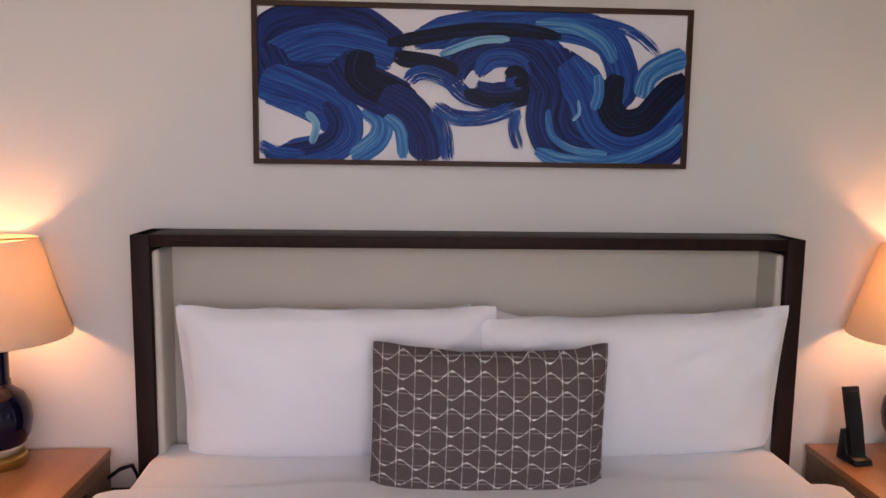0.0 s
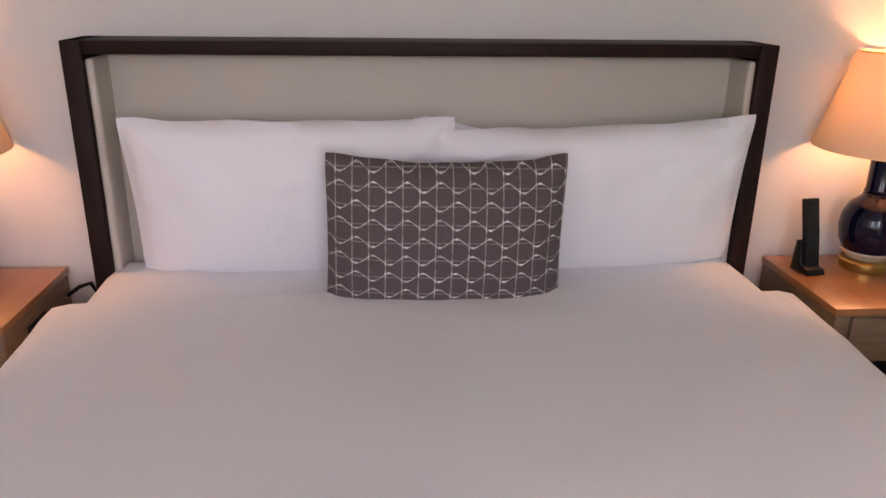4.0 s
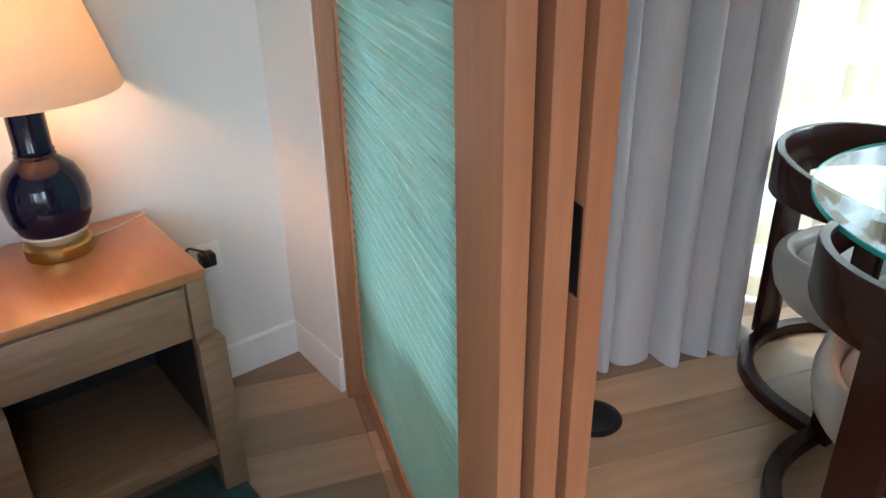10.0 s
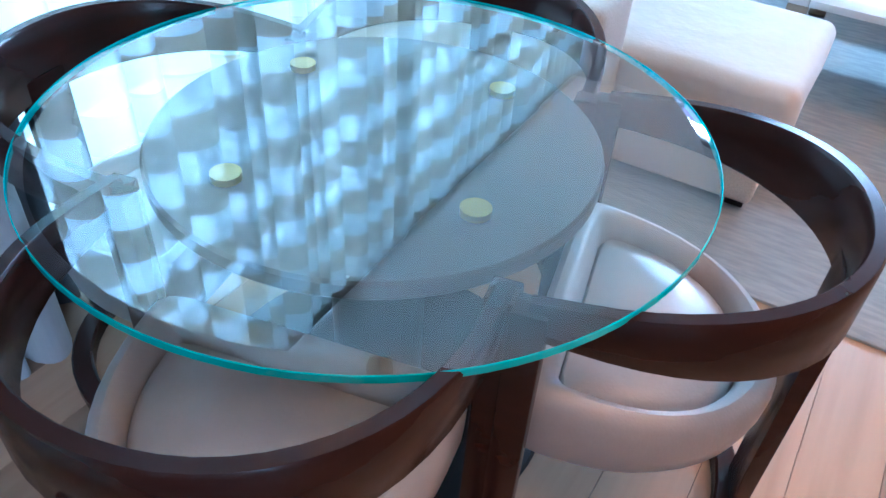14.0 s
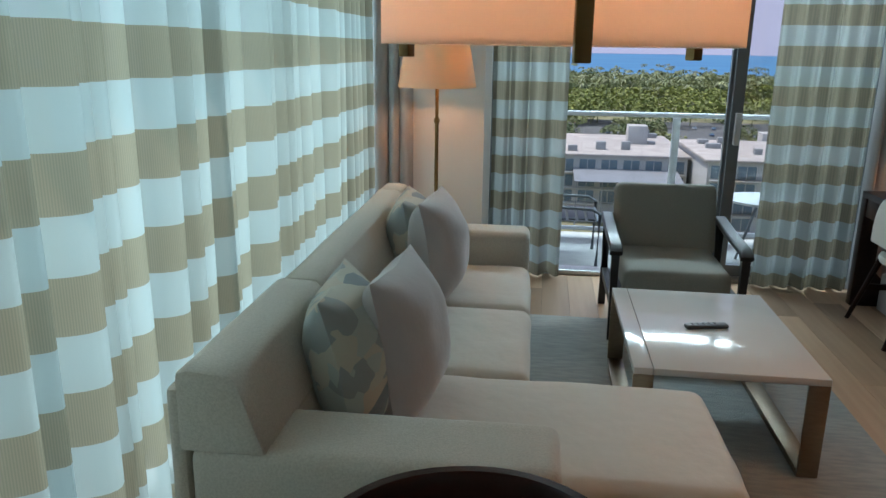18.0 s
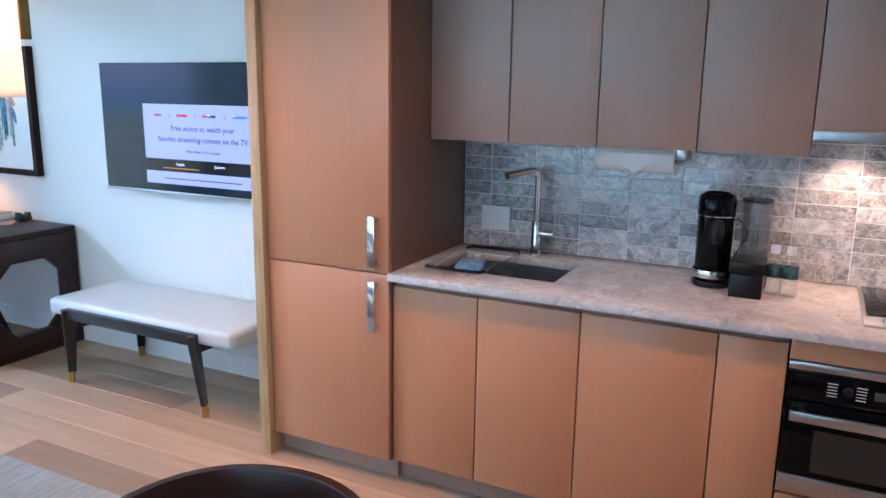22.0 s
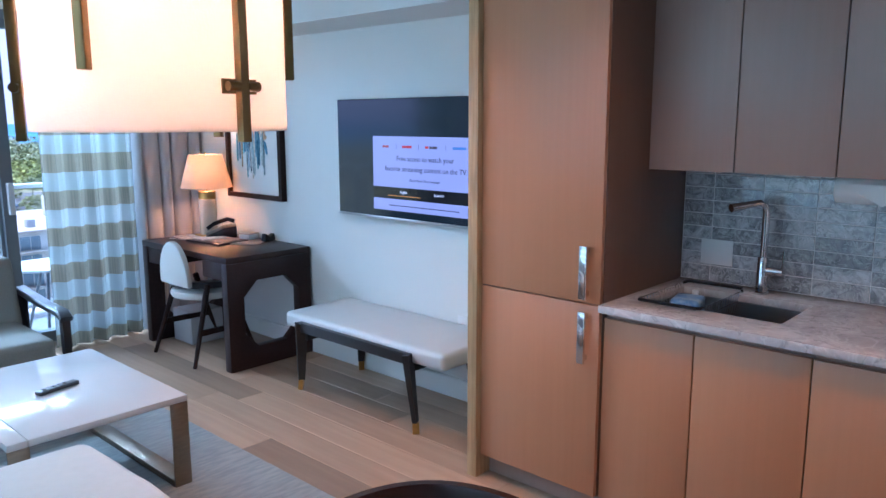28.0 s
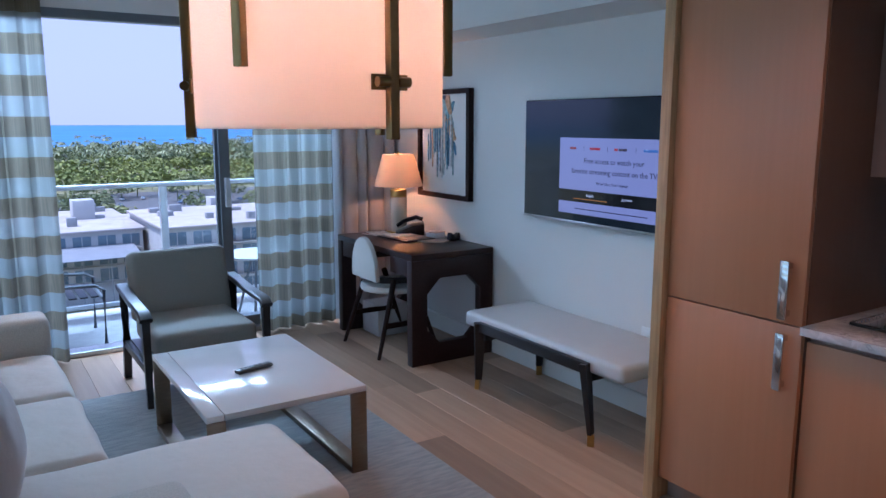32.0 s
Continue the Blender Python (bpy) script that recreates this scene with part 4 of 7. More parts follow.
def knot_pattern(m):
    """Pale woven lines: level waves and upright ties on a brown ground."""
    nt = m.node_tree
    b = nt.nodes["Principled BSDF"]
    ground = b.inputs["Base Color"].links[0].from_socket
    tc = next(n for n in nt.nodes if n.type == "TEX_COORD")
    sep = nt.nodes.new("ShaderNodeSeparateXYZ")
    nt.links.new(tc.outputs["Object"], sep.inputs[0])

    def calc(op, a, c=0.0, d=None):
        n = nt.nodes.new("ShaderNodeMath")
        n.operation = op
        for k, v in enumerate((a, c, d)):
            if isinstance(v, (int, float)):
                n.inputs[k].default_value = v
            elif v is not None:
                nt.links.new(v, n.inputs[k])
        return n.outputs[0]

    px, pz = 0.088, 0.048
    x, z = sep.outputs["X"], sep.outputs["Z"]
    lines = None
    for sgn in (0.0, 0.5):
        swing = calc("SINE", calc("MULTIPLY", calc("ADD", calc("DIVIDE", x, px), sgn), 2 * math.pi))
        wave_ = calc("MULTIPLY", swing, 0.0120)
        d = calc("ABSOLUTE", calc("SUBTRACT", calc("FRACT", calc("ADD", calc("DIVIDE", calc("ADD", z, wave_), pz * 2), 20 + sgn)), 0.5))
        line = calc("LESS_THAN", d, calc("ADD", 0.012, calc("MULTIPLY", calc("POWER", calc("ABSOLUTE", swing), 14.0), 0.020)))
        near = d if lines is None else calc("MINIMUM", near, d)
        lines = line if lines is None else calc("MAXIMUM", lines, line)
    tie = calc("LESS_THAN", calc("ABSOLUTE", calc("SUBTRACT", calc("FRACT", calc("ADD", calc("DIVIDE", x, px / 2), 20.25)), 0.5)), 0.040)
    n = nt.nodes.new("ShaderNodeTexNoise")
    n.inputs["Scale"].default_value = 70
    nt.links.new(tc.outputs["Object"], n.inputs["Vector"])
    knot = calc("MAXIMUM", calc("SUBTRACT", 0.9, calc("MULTIPLY", near, 5.0)), 0.28)
    tie = calc("MULTIPLY", tie, knot)
    level = calc("LESS_THAN", calc("ABSOLUTE", calc("SUBTRACT", calc("FRACT", calc("ADD", calc("DIVIDE", z, pz), 20.5)), 0.5)), 0.03)
    fac = calc("MULTIPLY", calc("MAXIMUM", calc("MAXIMUM", calc("MULTIPLY", lines, 0.85), calc("MULTIPLY", level, 0.22)), tie), calc("MAXIMUM", 0.10, calc("SUBTRACT", calc("MULTIPLY", n.outputs["Fac"], 2.2), 0.35)))
    mix = nt.nodes.new("ShaderNodeMix")
    mix.data_type = "RGBA"
    nt.links.new(fac, mix.inputs["Factor"])
    nt.links.new(ground, mix.inputs["A"])
    mix.inputs["B"].default_value = (0.85, 0.82, 0.80, 1)
    nt.links.new(mix.outputs["Result"], b.inputs["Base Color"])


knot_pattern(LUMBAR)
solid("lumbar_cushion", bm_bed_pillow(0.655, 0.452, 0.17, 31, 0.026, (0.004, 0.010), 0.006), LUMBAR, "brown cushion with pale woven knot pattern on the bed", "cushion", BR @ pose(-1.515, -1.938, 0.882, -3, 1.2, 90))

solid("bedroom_rug", bm_box((-1.56, -3.66, 0.0), (0.6, -0.268, 0.012), 0.004), TEALRUG, "dark teal rug under the bed", "rug", BR)

# ---- dining corner ----
TC = Vector((-0.661, 1.222, 0))
table = thing("dining_table", at(*TC), "round glass dining table on a dark pedestal", "table")
part("base_plate", bm_lathe([(0, 0), (0.40, 0), (0.405, 0.008), (0.40, 0.02), (0.34, 0.032), (0, 0.034)], 56), BLACKW, table)
part("column", bm_lathe([(0.10, 0.03), (0.10, 0.68), (0.0, 0.68)], 40), BLACKW, table)
part("sub_top", bm_lathe([(0, 0.672), (0.405, 0.672), (0.410, 0.678), (0.410, 0.702), (0.405, 0.708), (0, 0.708)], 64), mat("grey_brown_lacquer", (0.135, 0.122, 0.120), 0.4, grain=(9, 0.3)), table, "grey brown lacquered disc")
for k in range(4):
    a = radians(-22 + 90 * k)
    part("brass_pad", bm_lathe([(0, 0.708), (0.026, 0.708), (0.026, 0.7205), (0, 0.7205)], 24), BRASS, table, "", at(0.29 * math.cos(a), 0.29 * math.sin(a)))
gt = part("glass_top", bm_lathe([(0, 0.722), (0.5965, 0.722), (0.597, 0.722), (0.600, 0.724), (0.600, 0.735), (0.5755, 0.7399), (0.575, 0.740), (0.574, 0.740), (0, 0.740)], 96), TABLEGLASS, table, "clear bevelled glass top")
gt.data.materials.append(UNDERGLASS)
for poly in gt.data.polygons:
    poly.material_index = 1 if poly.center.z < 0.7305 else 0
part("glass_edge", bm_lathe([(0.6005, 0.723), (0.6025, 0.724), (0.6025, 0.736), (0.6005, 0.737), (0.6005, 0.723)], 96), GREENEDGE, table, "green glass rim")


def tub_chair(m):
    """A barrel chair: the back is at +x, the sitter faces -x. Origin under the back post."""
    t = thing("dining_chair", m, "dark wood barrel dining chair with a pale grey leather seat", "chair", "chairs round the dining table")
    hw, dp = 0.327, 0.42

    def arc(n, w, d, x0=-0.46, full=True):
        pts = [(x0, -w)]
        for k in range(n + 1):
            a = -math.pi / 2 + math.pi * k / n
            pts.append((x0 + 0.06 + (d - 0.06) * max(0.0, math.cos(a)) ** 0.88, math.copysign(w * abs(math.sin(a)) ** 0.92, math.sin(a))))
        pts.append((x0, w))
        return pts

    rim = arc(28, hw, dp + 0.04)

    def sec(f):
        a = abs(2 * f - 1)
        low, top = 0.612 + 0.035 * a ** 1.6 - 0.75, 0.012 - 0.050 * a ** 2.2
        return [(-0.011, low), (0.011, low), (0.014, low + 0.005), (0.014, top - 0.006), (0.010, top), (-0.010, top), (-0.014, top - 0.006), (-0.014, low + 0.005)]

    part("back_band", bm_sweep([(x, y, 0.75) for x, y in rim], sec), MAHOG, t, "glossy bent mahogany band")
    base = [(x, y, 0) for x, y in arc(24, hw, dp + 0.02)]
    part("floor_rail", bm_sweep(base, [(-0.024, 0), (0.024, 0), (0.024, 0.032), (0.019, 0.037), (-0.019, 0.037), (-0.024, 0.032)]), MAHOG, t)
    part("back_post", bm_prism([(-0.018, -0.055), (0.0150, -0.052), (0.0150, 0.052), (-0.018, 0.055)], 0.03, 0.66, bevel=0.003), MAHOG, t)
    for s in (-1, 1):
        part("front_post", bm_box((-0.485, s * hw - 0.024, 0.0), (-0.43, s * hw + 0.024, 0.70), 0.005), MAHOG, t)
    # a leather bowl: fat rounded wall, rolled rim, sunken cushion
    sw, sd = hw - 0.028, dp - 0.035

    def outline(g):
        """The seat's plan, drawn in by g."""
        w, x0 = sw, -0.475
        pts = [(x0, -w + 0.05), (x0 + 0.008, -w + 0.02), (x0 + 0.025, -w + 0.004), (x0 + 0.055, -w)]
        pts += [(-0.42 + sd * max(0.0, math.cos(a)) ** 0.85, w * math.sin(a)) for a in (-math.pi / 2 + math.pi * k / 24 for k in range(1, 24))]
        pts += [(x0 + 0.055, w), (x0 + 0.025, w - 0.004), (x0 + 0.008, w - 0.02), (x0, w - 0.05)]
        return [(-0.255 + (x + 0.255) * (1 - g / 0.22), y * (1 - g / w)) for x, y in pts]

    def bowl(rows, close_low, close_top):
        bm = bmesh.new()
        rings = []
        for g, z, rise in rows:
            rings.append([bm.verts.new((x, y, z + rise * ((x + 0.475) / 0.46))) for x, y in outline(g)])
        for p, q in zip(rings, rings[1:]):
            for k in range(len(p)):
                bm.faces.new((p[k], p[(k + 1) % len(p)], q[(k + 1) % len(p)], q[k]))
        if close_low:
            bm.faces.new(rings[0])
        if close_top:
            bm.faces.new(rings[-1])
        bmesh.ops.recalc_face_normals(bm, faces=bm.faces[:])
        return bm

    part("seat_shell", bowl([(0.11, 0.280, 0.0), (0.07, 0.282, 0.0), (0.035, 0.296, 0.0), (0.012, 0.328, 0.0), (0.001, 0.38, -0.01), (0.0, 0.430, -0.03), (0.006, 0.466, -0.05), (0.018, 0.484, -0.06),
                             (0.034, 0.489, -0.06), (0.050, 0.482, -0.06), (0.062, 0.464, -0.06), (0.067, 0.43, -0.06)], True, False), LEATHER, t, "pale grey leather bowl")
    part("seat_cushion", bowl([(0.0675, 0.40, -0.05), (0.0675, 0.425, -0.05), (0.074, 0.442, -0.05), (0.09, 0.451, -0.048), (0.13, 0.459, -0.045), (0.19, 0.463, -0.042)], False, True), LEATHER, t)
    return t


chair = None
for k in range(4):
    a = -77 + 90 * k
    m = at(*(TC + Vector((math.cos(radians(a)), math.sin(radians(a)), 0)) * (0.83 if k == 1 else 0.768)), a)
    chair = tub_chair(m) if chair is None else copy_thing(chair, m)

# floor outlet cover
fo = thing("floor_outlet", at(-1.195, 0.258), "round black floor outlet cover", "outlet")
part("cover", bm_lathe([(0, 0), (0.088, 0), (0.09, 0.003), (0.086, 0.006), (0.07, 0.0065), (0.068, 0.005), (0, 0.005)], 40), BLACKP, fo)
part("tab", bm_box((-0.01, -0.028, 0.005), (0.012, -0.018, 0.009), 0.001), BLACKP, fo)

# pendant: a small drum shade held by bronze bars, alternately long and short
PX, PY, PZ = -0.676, 1.251, 1.601
pend = thing("pendant_lamp", at(PX, PY, PZ), "lit cream drum pendant with bronze bars over the table", "pendant lamp")
PR, PH = 0.145, 0.30
part("shade", bm_lathe([(PR, 0.0), (PR, PH), (PR - 0.002, PH), (PR - 0.002, 0.0), (PR, 0.0)], 64), PSHADE, pend, "cream linen drum shade")
part("diffuser", bm_lathe([(0, 0.001), (PR - 0.003, 0.001), (PR - 0.003, 0.003), (0, 0.003)], 48), PSHADE, pend)
for k in range(6):
    m = pose(0, 0, 0, 0, 0, -85.0 + 60 * k)
    low = -0.011 if k % 2 == 0 else 0.062
    br = part("bar", bm_box((PR + 0.002, -0.0055, low), (PR + 0.013, 0.0055, PH + 0.03), 0.001), BRONZE, pend, "bronze bar", m)
    if k % 2 == 0:
        part("bracket", bm_box((PR + 0.0005, -0.022, 0.040), (PR + 0.0035, 0.022, 0.056), 0.0005), BRONZE, br)
        for s in (-1, 1):
            part("knob", bm_rod((PR + 0.009, s * 0.005, 0.048), (PR + 0.009, s * 0.020, 0.048), 0.0055, 14), BRONZE, br)
    part("spoke", bm_rod((0, 0, PH + 0.02), (PR + 0.012, 0, PH + 0.02), 0.004, 8), BRONZE, pend, "", m)
part("stem", bm_rod((0, 0, PH), (0, 0, CZ - PZ), 0.009), BRONZE, pend)
part("canopy", bm_lathe([(0, CZ - PZ), (0.07, CZ - PZ), (0.07, CZ - PZ - 0.02), (0, CZ - PZ - 0.03)], 28), BRONZE, pend)
lamp("pendant_bulb", "POINT", at(PX, PY, PZ + 0.150), 1.45, (1.0, 0.60, 0.40), 0.03)

# ---- living room ----
solid("living_rug", bm_box((-1.45, 2.08, 0.0), (0.77, 5.03, 0.012), 0.004), RUG, "pale grey low pile rug under the sofa and coffee table", "rug")

SM = at(-1.70, 2.14, 0, 1.2)
sofa = thing("sofa", SM, "oatmeal woven chaise sofa with loose seat cushions", "sofa")
part("near_arm", bm_cushion((0.19, 0.0, 0.06), (1.10, 0.27, 0.645), 0.035, 0.0, 6, 1, 0.002), SOFA, sofa)
part("far_arm", bm_cushion((0.19, 2.42, 0.06), (1.02, 2.66, 0.63), 0.045, 0.0, 6, 2, 0.002), SOFA, sofa)
part("seat_base", bm_cushion((0.10, 0.27, 0.05), (0.98, 2.42, 0.27), 0.02, 0, 6, 3, 0.001), SOFA, sofa)
part("chaise_base", bm_cushion((0.5, 0.275, 0.05), (1.60, 0.96, 0.26), 0.02, 0, 6, 4, 0.001), SOFA, sofa)
part("chaise_cushion", bm_cushion((0.36, 0.275, 0.262), (1.635, 0.965, 0.455), 0.05, 0.012, 12, 5, 0.006), SOFASEAT, sofa)
part("seat_cushion", bm_cushion((0.36, 0.97, 0.272), (1.03, 1.70, 0.455), 0.045, 0.012, 10, 6, 0.008), SOFASEAT, sofa)
part("seat_cushion", bm_cushion((0.36, 1.705, 0.272), (1.03, 2.415, 0.455), 0.045, 0.012, 10, 7, 0.008), SOFASEAT, sofa)


def back_wedge(y0, y1, seed):
    bm = bm_prism([(0.165, 0.632), (0.392, 0.632), (0.325, 0.825), (0.305, 0.845), (0.20, 0.852), (0.165, 0.842)] if y0 < 0.1 else
                  [(0.06, 0.40), (0.44, 0.44), (0.315, 0.835), (0.30, 0.848), (0.20, 0.852), (0.185, 0.84)], y0, y1, 1, bevel=0.016)
    bmesh.ops.subdivide_edges(bm, edges=[e for e in bm.edges if e.calc_length() > 0.3], cuts=8)
    for v in bm.verts:
        v.co += 0.005 * noise.noise_vector(v.co * 5 + Vector((seed, 0, 0)))
    return bm


part("back_end", back_wedge(0.005, 0.77, 1), SOFA, sofa)
part("back_cushion", bm_prism([(0.06, 0.40), (0.44, 0.44), (0.388, 0.630), (0.19, 0.630)], 0.275, 0.77, 1, bevel=0.01), SOFA, sofa)
part("back_cushion", back_wedge(0.775, 2.42, 3), SOFA, sofa)
part("back_end", back_wedge(2.422, 2.64, 4), SOFA, sofa)
part("back_panel", bm_box((0.14, 0.01, 0.06), (0.185, 2.65, 0.80), 0.015), SOFA, sofa)
for x, y in ((0.25, 0.1), (1.0, 0.1), (1.55, 0.35), (1.55, 0.9), (0.25, 2.55), (0.95, 2.55)):
    part("foot", bm_box((x - 0.03, y - 0.03, 0.0), (x + 0.03, y + 0.03, 0.07), 0.004), BLACKW, sofa)


def facet_mat():
    """Printed cloth in large angular patches of grey, sage and cream."""
    m = mat("faceted_print_cloth", (0.5, 0.5, 0.45), 0.85, bump=(220, 0.001), sheen=0.3)
    nt = m.node_tree
    v, tc, ramp = (nt.nodes.new(k) for k in ("ShaderNodeTexVoronoi", "ShaderNodeTexCoord", "ShaderNodeValToRGB"))
    v.distance, v.inputs["Scale"].default_value = "MANHATTAN", 10
    mp = nt.nodes.new("ShaderNodeMapping")
    mp.inputs["Rotation"].default_value = (0, 0.6, 0)
    nt.links.new(tc.outputs["Object"], mp.inputs["Vector"])
    nt.links.new(mp.outputs[0], v.inputs["Vector"])
    sep = nt.nodes.new("ShaderNodeSeparateColor")
    nt.links.new(v.outputs["Color"], sep.inputs[0])
    nt.links.new(sep.outputs[0], ramp.inputs[0])
    ramp.color_ramp.interpolation = "CONSTANT"
    e = ramp.color_ramp.elements
    e[0].color, e[1].color = (0.50, 0.47, 0.38, 1), (0.30, 0.32, 0.31, 1)
    e[1].position = 0.35
    for p, c in ((0.55, (0.42, 0.46, 0.42)), (0.75, (0.52, 0.44, 0.34)), (0.88, (0.20, 0.23, 0.24))):
        e.new(p).color = (*c, 1)
    nt.links.new(ramp.outputs[0], nt.nodes["Principled BSDF"].inputs["Base Color"])
    return m


FACET = facet_mat()
for y, x, mm, sd, w, h, ln, lab in ((2.72, -1.245, FACET, 41, 0.47, 0.47, -13, "grey and sage faceted print throw cushion"), (2.84, -1.10, PINKISH, 42, 0.48, 0.49, -9, "mauve velvet throw cushion"),
                                    (4.12, -1.28, FACET, 43, 0.47, 0.47, -13, "grey and sage faceted print throw cushion"), (4.00, -1.15, PINKISH, 44, 0.48, 0.49, -9, "mauve velvet throw cushion")):
    solid("throw_cushion", bm_pillow(w, h, 0.27, 28, 0.62, sd, 0.014), mm, lab + " on the sofa", "cushion", pose(x, y, 0.455 + h / 2 * 1.0, ln, 0, 90 + (6 if sd % 2 else -4)), "cushions on the sofa")

ct = thing("coffee_table", at(0.0635, 3.845, 0.012), "low white topped coffee table with champagne metal strap legs", "coffee table")
X, Y, Z = 0.362, 0.503, 0.413
part("top", bm_box((-X + 0.076, -Y, Z - 0.028), (X, Y, Z), 0.002), LACQ, ct, "glossy white top")
part("border_strip", bm_box((-X, -Y, Z - 0.028), (-X + 0.073, Y, Z), 0.002), LACQ, ct)
for s in (-1, 1):
    for r in (-1, 1):
        part("leg", bm_box((s * X - (0.078 if s > 0 else 0), r * Y - (0.012 if r > 0 else 0), 0.0), (s * X + (0.078 if s < 0 else 0), r * Y + (0.012 if r < 0 else 0), Z - 0.029), 0.002), TABLEBRASS, ct)
    part("floor_strap", bm_box((s * X - (0.078 if s > 0 else 0), -Y + 0.012, 0.0), (s * X + (0.078 if s < 0 else 0), Y - 0.012, 0.03), 0.002), TABLEBRASS, ct)

ac = thing("armchair", at(0.085, 5.00), "dark framed armchair with grey green upholstery", "armchair")
part("seat_cushion", bm_cushion((-0.29, -0.33, 0.27), (0.29, 0.30, 0.425), 0.04, 0.015, 8, 11, 0.003), GREYUP, ac)
part("back_cushion", bm_cushion((-0.31, -0.06, -0.22), (0.31, 0.06, 0.22), 0.045, 0.0, 8, 12, 0.003), GREYUP, ac, "", pose(0, 0.33, 0.585, -14, 0, 0))
part("seat_rail", bm_box((-0.33, -0.30, 0.215), (0.33, 0.27, 0.27), 0.005), BLACKW, ac)
for s in (-1, 1):
    part("front_leg", bm_sweep([(s * 0.345, -0.315, 0.0), (s * 0.345, -0.315, 0.535)], lambda f: [(a * (0.7 + 0.3 * f), b * (0.7 + 0.3 * f)) for a, b in ((-0.022, -0.022), (0.022, -0.022), (0.022, 0.022), (-0.022, 0.022))]), BLACKW, ac)
    part("back_leg", bm_sweep([(s * 0.345, 0.36, 0.0), (s * 0.345, 0.30, 0.25), (s * 0.345, 0.33, 0.60)], [(-0.022, -0.022), (0.022, -0.022), (0.022, 0.022), (-0.022, 0.022)]), BLACKW, ac)
    part("armrest", bm_sweep([(s * 0.345, -0.345, 0.525), (s * 0.345, -0.30, 0.555), (s * 0.345, 0.0, 0.565), (s * 0.345, 0.36, 0.595)], [(-0.034, -0.016), (0.034, -0.016), (0.036, 0.008), (0.028, 0.016), (-0.028, 0.016), (-0.036, 0.008)]), BLACKW, ac)
    part("side_rail", bm_box((s * 0.345 - 0.018, -0.30, 0.215), (s * 0.345 + 0.018, 0.30, 0.265), 0.004), BLACKW, ac)

# floor lamp in the corner
fl = thing("floor_lamp", at(-1.295, 4.90), "bronze floor lamp with a lit cream drum shade", "floor lamp")
part("base", bm_lathe([(0, 0), (0.15, 0), (0.152, 0.012), (0.13, 0.022), (0.03, 0.032), (0, 0.034)], 36), BRONZE, fl)
part("pole", bm_lathe([(0.011, 0.03), (0.011, 1.18), (0.017, 1.19), (0.017, 1.205), (0.010, 1.215), (0.010, 1.71)], 16), BRONZE, fl)
part("shade", bm_lathe([(0.221, 1.385), (0.222, 1.387), (0.171, 1.685), (0.169, 1.685), (0.220, 1.387), (0.221, 1.385)], 44), SHADE, fl, "cream drum shade")
for k in range(3):
    part("spider_arm", bm_rod((0, 0, 1.682), (0.170 * math.cos(2.1 * k), 0.170 * math.sin(2.1 * k), 1.682), 0.003, 6), BRASS, fl)
part("finial", bm_lathe([(0, 1.70), (0.012, 1.705), (0.008, 1.72), (0, 1.735)], 12), BRONZE, fl)
lamp("floor_lamp_bulb", "POINT", at(-1.295, 4.90, 1.52), 4.9, (1.0, 0.42, 0.18), 0.04)

# desk with octagonal openings
dk = thing("desk", at(1.685, 5.09), "dark wooden desk with octagonal cut-outs in its ends", "desk")
part("top", bm_box((-0.325, -0.565, 0.715), (0.33, 0.565, 0.755), 0.003), DESKW, dk)


def octo(x0, x1, z0, z1, c):
    return [(x0 + c, z0), (x1 - c, z0), (x1, z0 + c), (x1, z1 - c), (x1 - c, z1), (x0 + c, z1), (x0, z1 - c), (x0, z0 + c)]


for y in (-0.565, 0.50):
    part("end_panel", bm_prism([(-0.325, 0), (0.33, 0), (0.33, 0.715), (-0.325, 0.715)], y, y + 0.065, 1, [octo(-0.205, 0.225, 0.14, 0.585, 0.10)], bevel=0.003), DESKW, dk)
part("apron", bm_box((0.05, -0.50, 0.60), (0.08, 0.50, 0.715), 0.002), DESKW, dk)
part("drawer", bm_box((-0.318, -0.49, 0.60), (0.05, -0.26, 0.713), 0.003), DESKW, dk)
part("drawer", bm_box((-0.318, 0.26, 0.60), (0.05, 0.49, 0.713), 0.003), DESKW, dk)

# desk chair
dc = thing("desk_chair", at(1.50, 5.06, 0, -90), "dark wood desk chair with pale upholstered back and seat", "chair")
CREAMUP = mat("cream_chair_cloth", (0.62, 0.60, 0.55), 0.7, grain=(90, 0.25), second=(0.55, 0.53, 0.48), bump=(240, 0.0005))
part("seat", bm_prism([(0.23 * math.cos(a) * (1.05 if math.sin(a) > 0 else 1), 0.22 * math.sin(a)) for a in (2 * math.pi * k / 28 for k in range(28))], 0.425, 0.475, bevel=0.018), CREAMUP, dc)
back = [(-0.185, 0.52)] + [(0.185 * math.cos(a), 0.55 + 0.27 * math.sin(a)) for a in (math.pi - math.pi * k / 18 for k in range(19))] + [(0.185, 0.52)]
part("backrest", bm_prism(back, -0.020, 0.020, 1, bevel=0.012), CREAMUP, dc, "", pose(0, -0.185, 0.0, 2, 0, 0))
part("back_rail", bm_sweep([(0.225 * math.sin(a), 0.02 - 0.225 * math.cos(a), 0.525) for a in (-1.5 + 3.0 * k / 16 for k in range(17))], [(-0.012, -0.02), (0.012, -0.02), (0.012, 0.02), (-0.012, 0.02)]), BLACKW, dc)
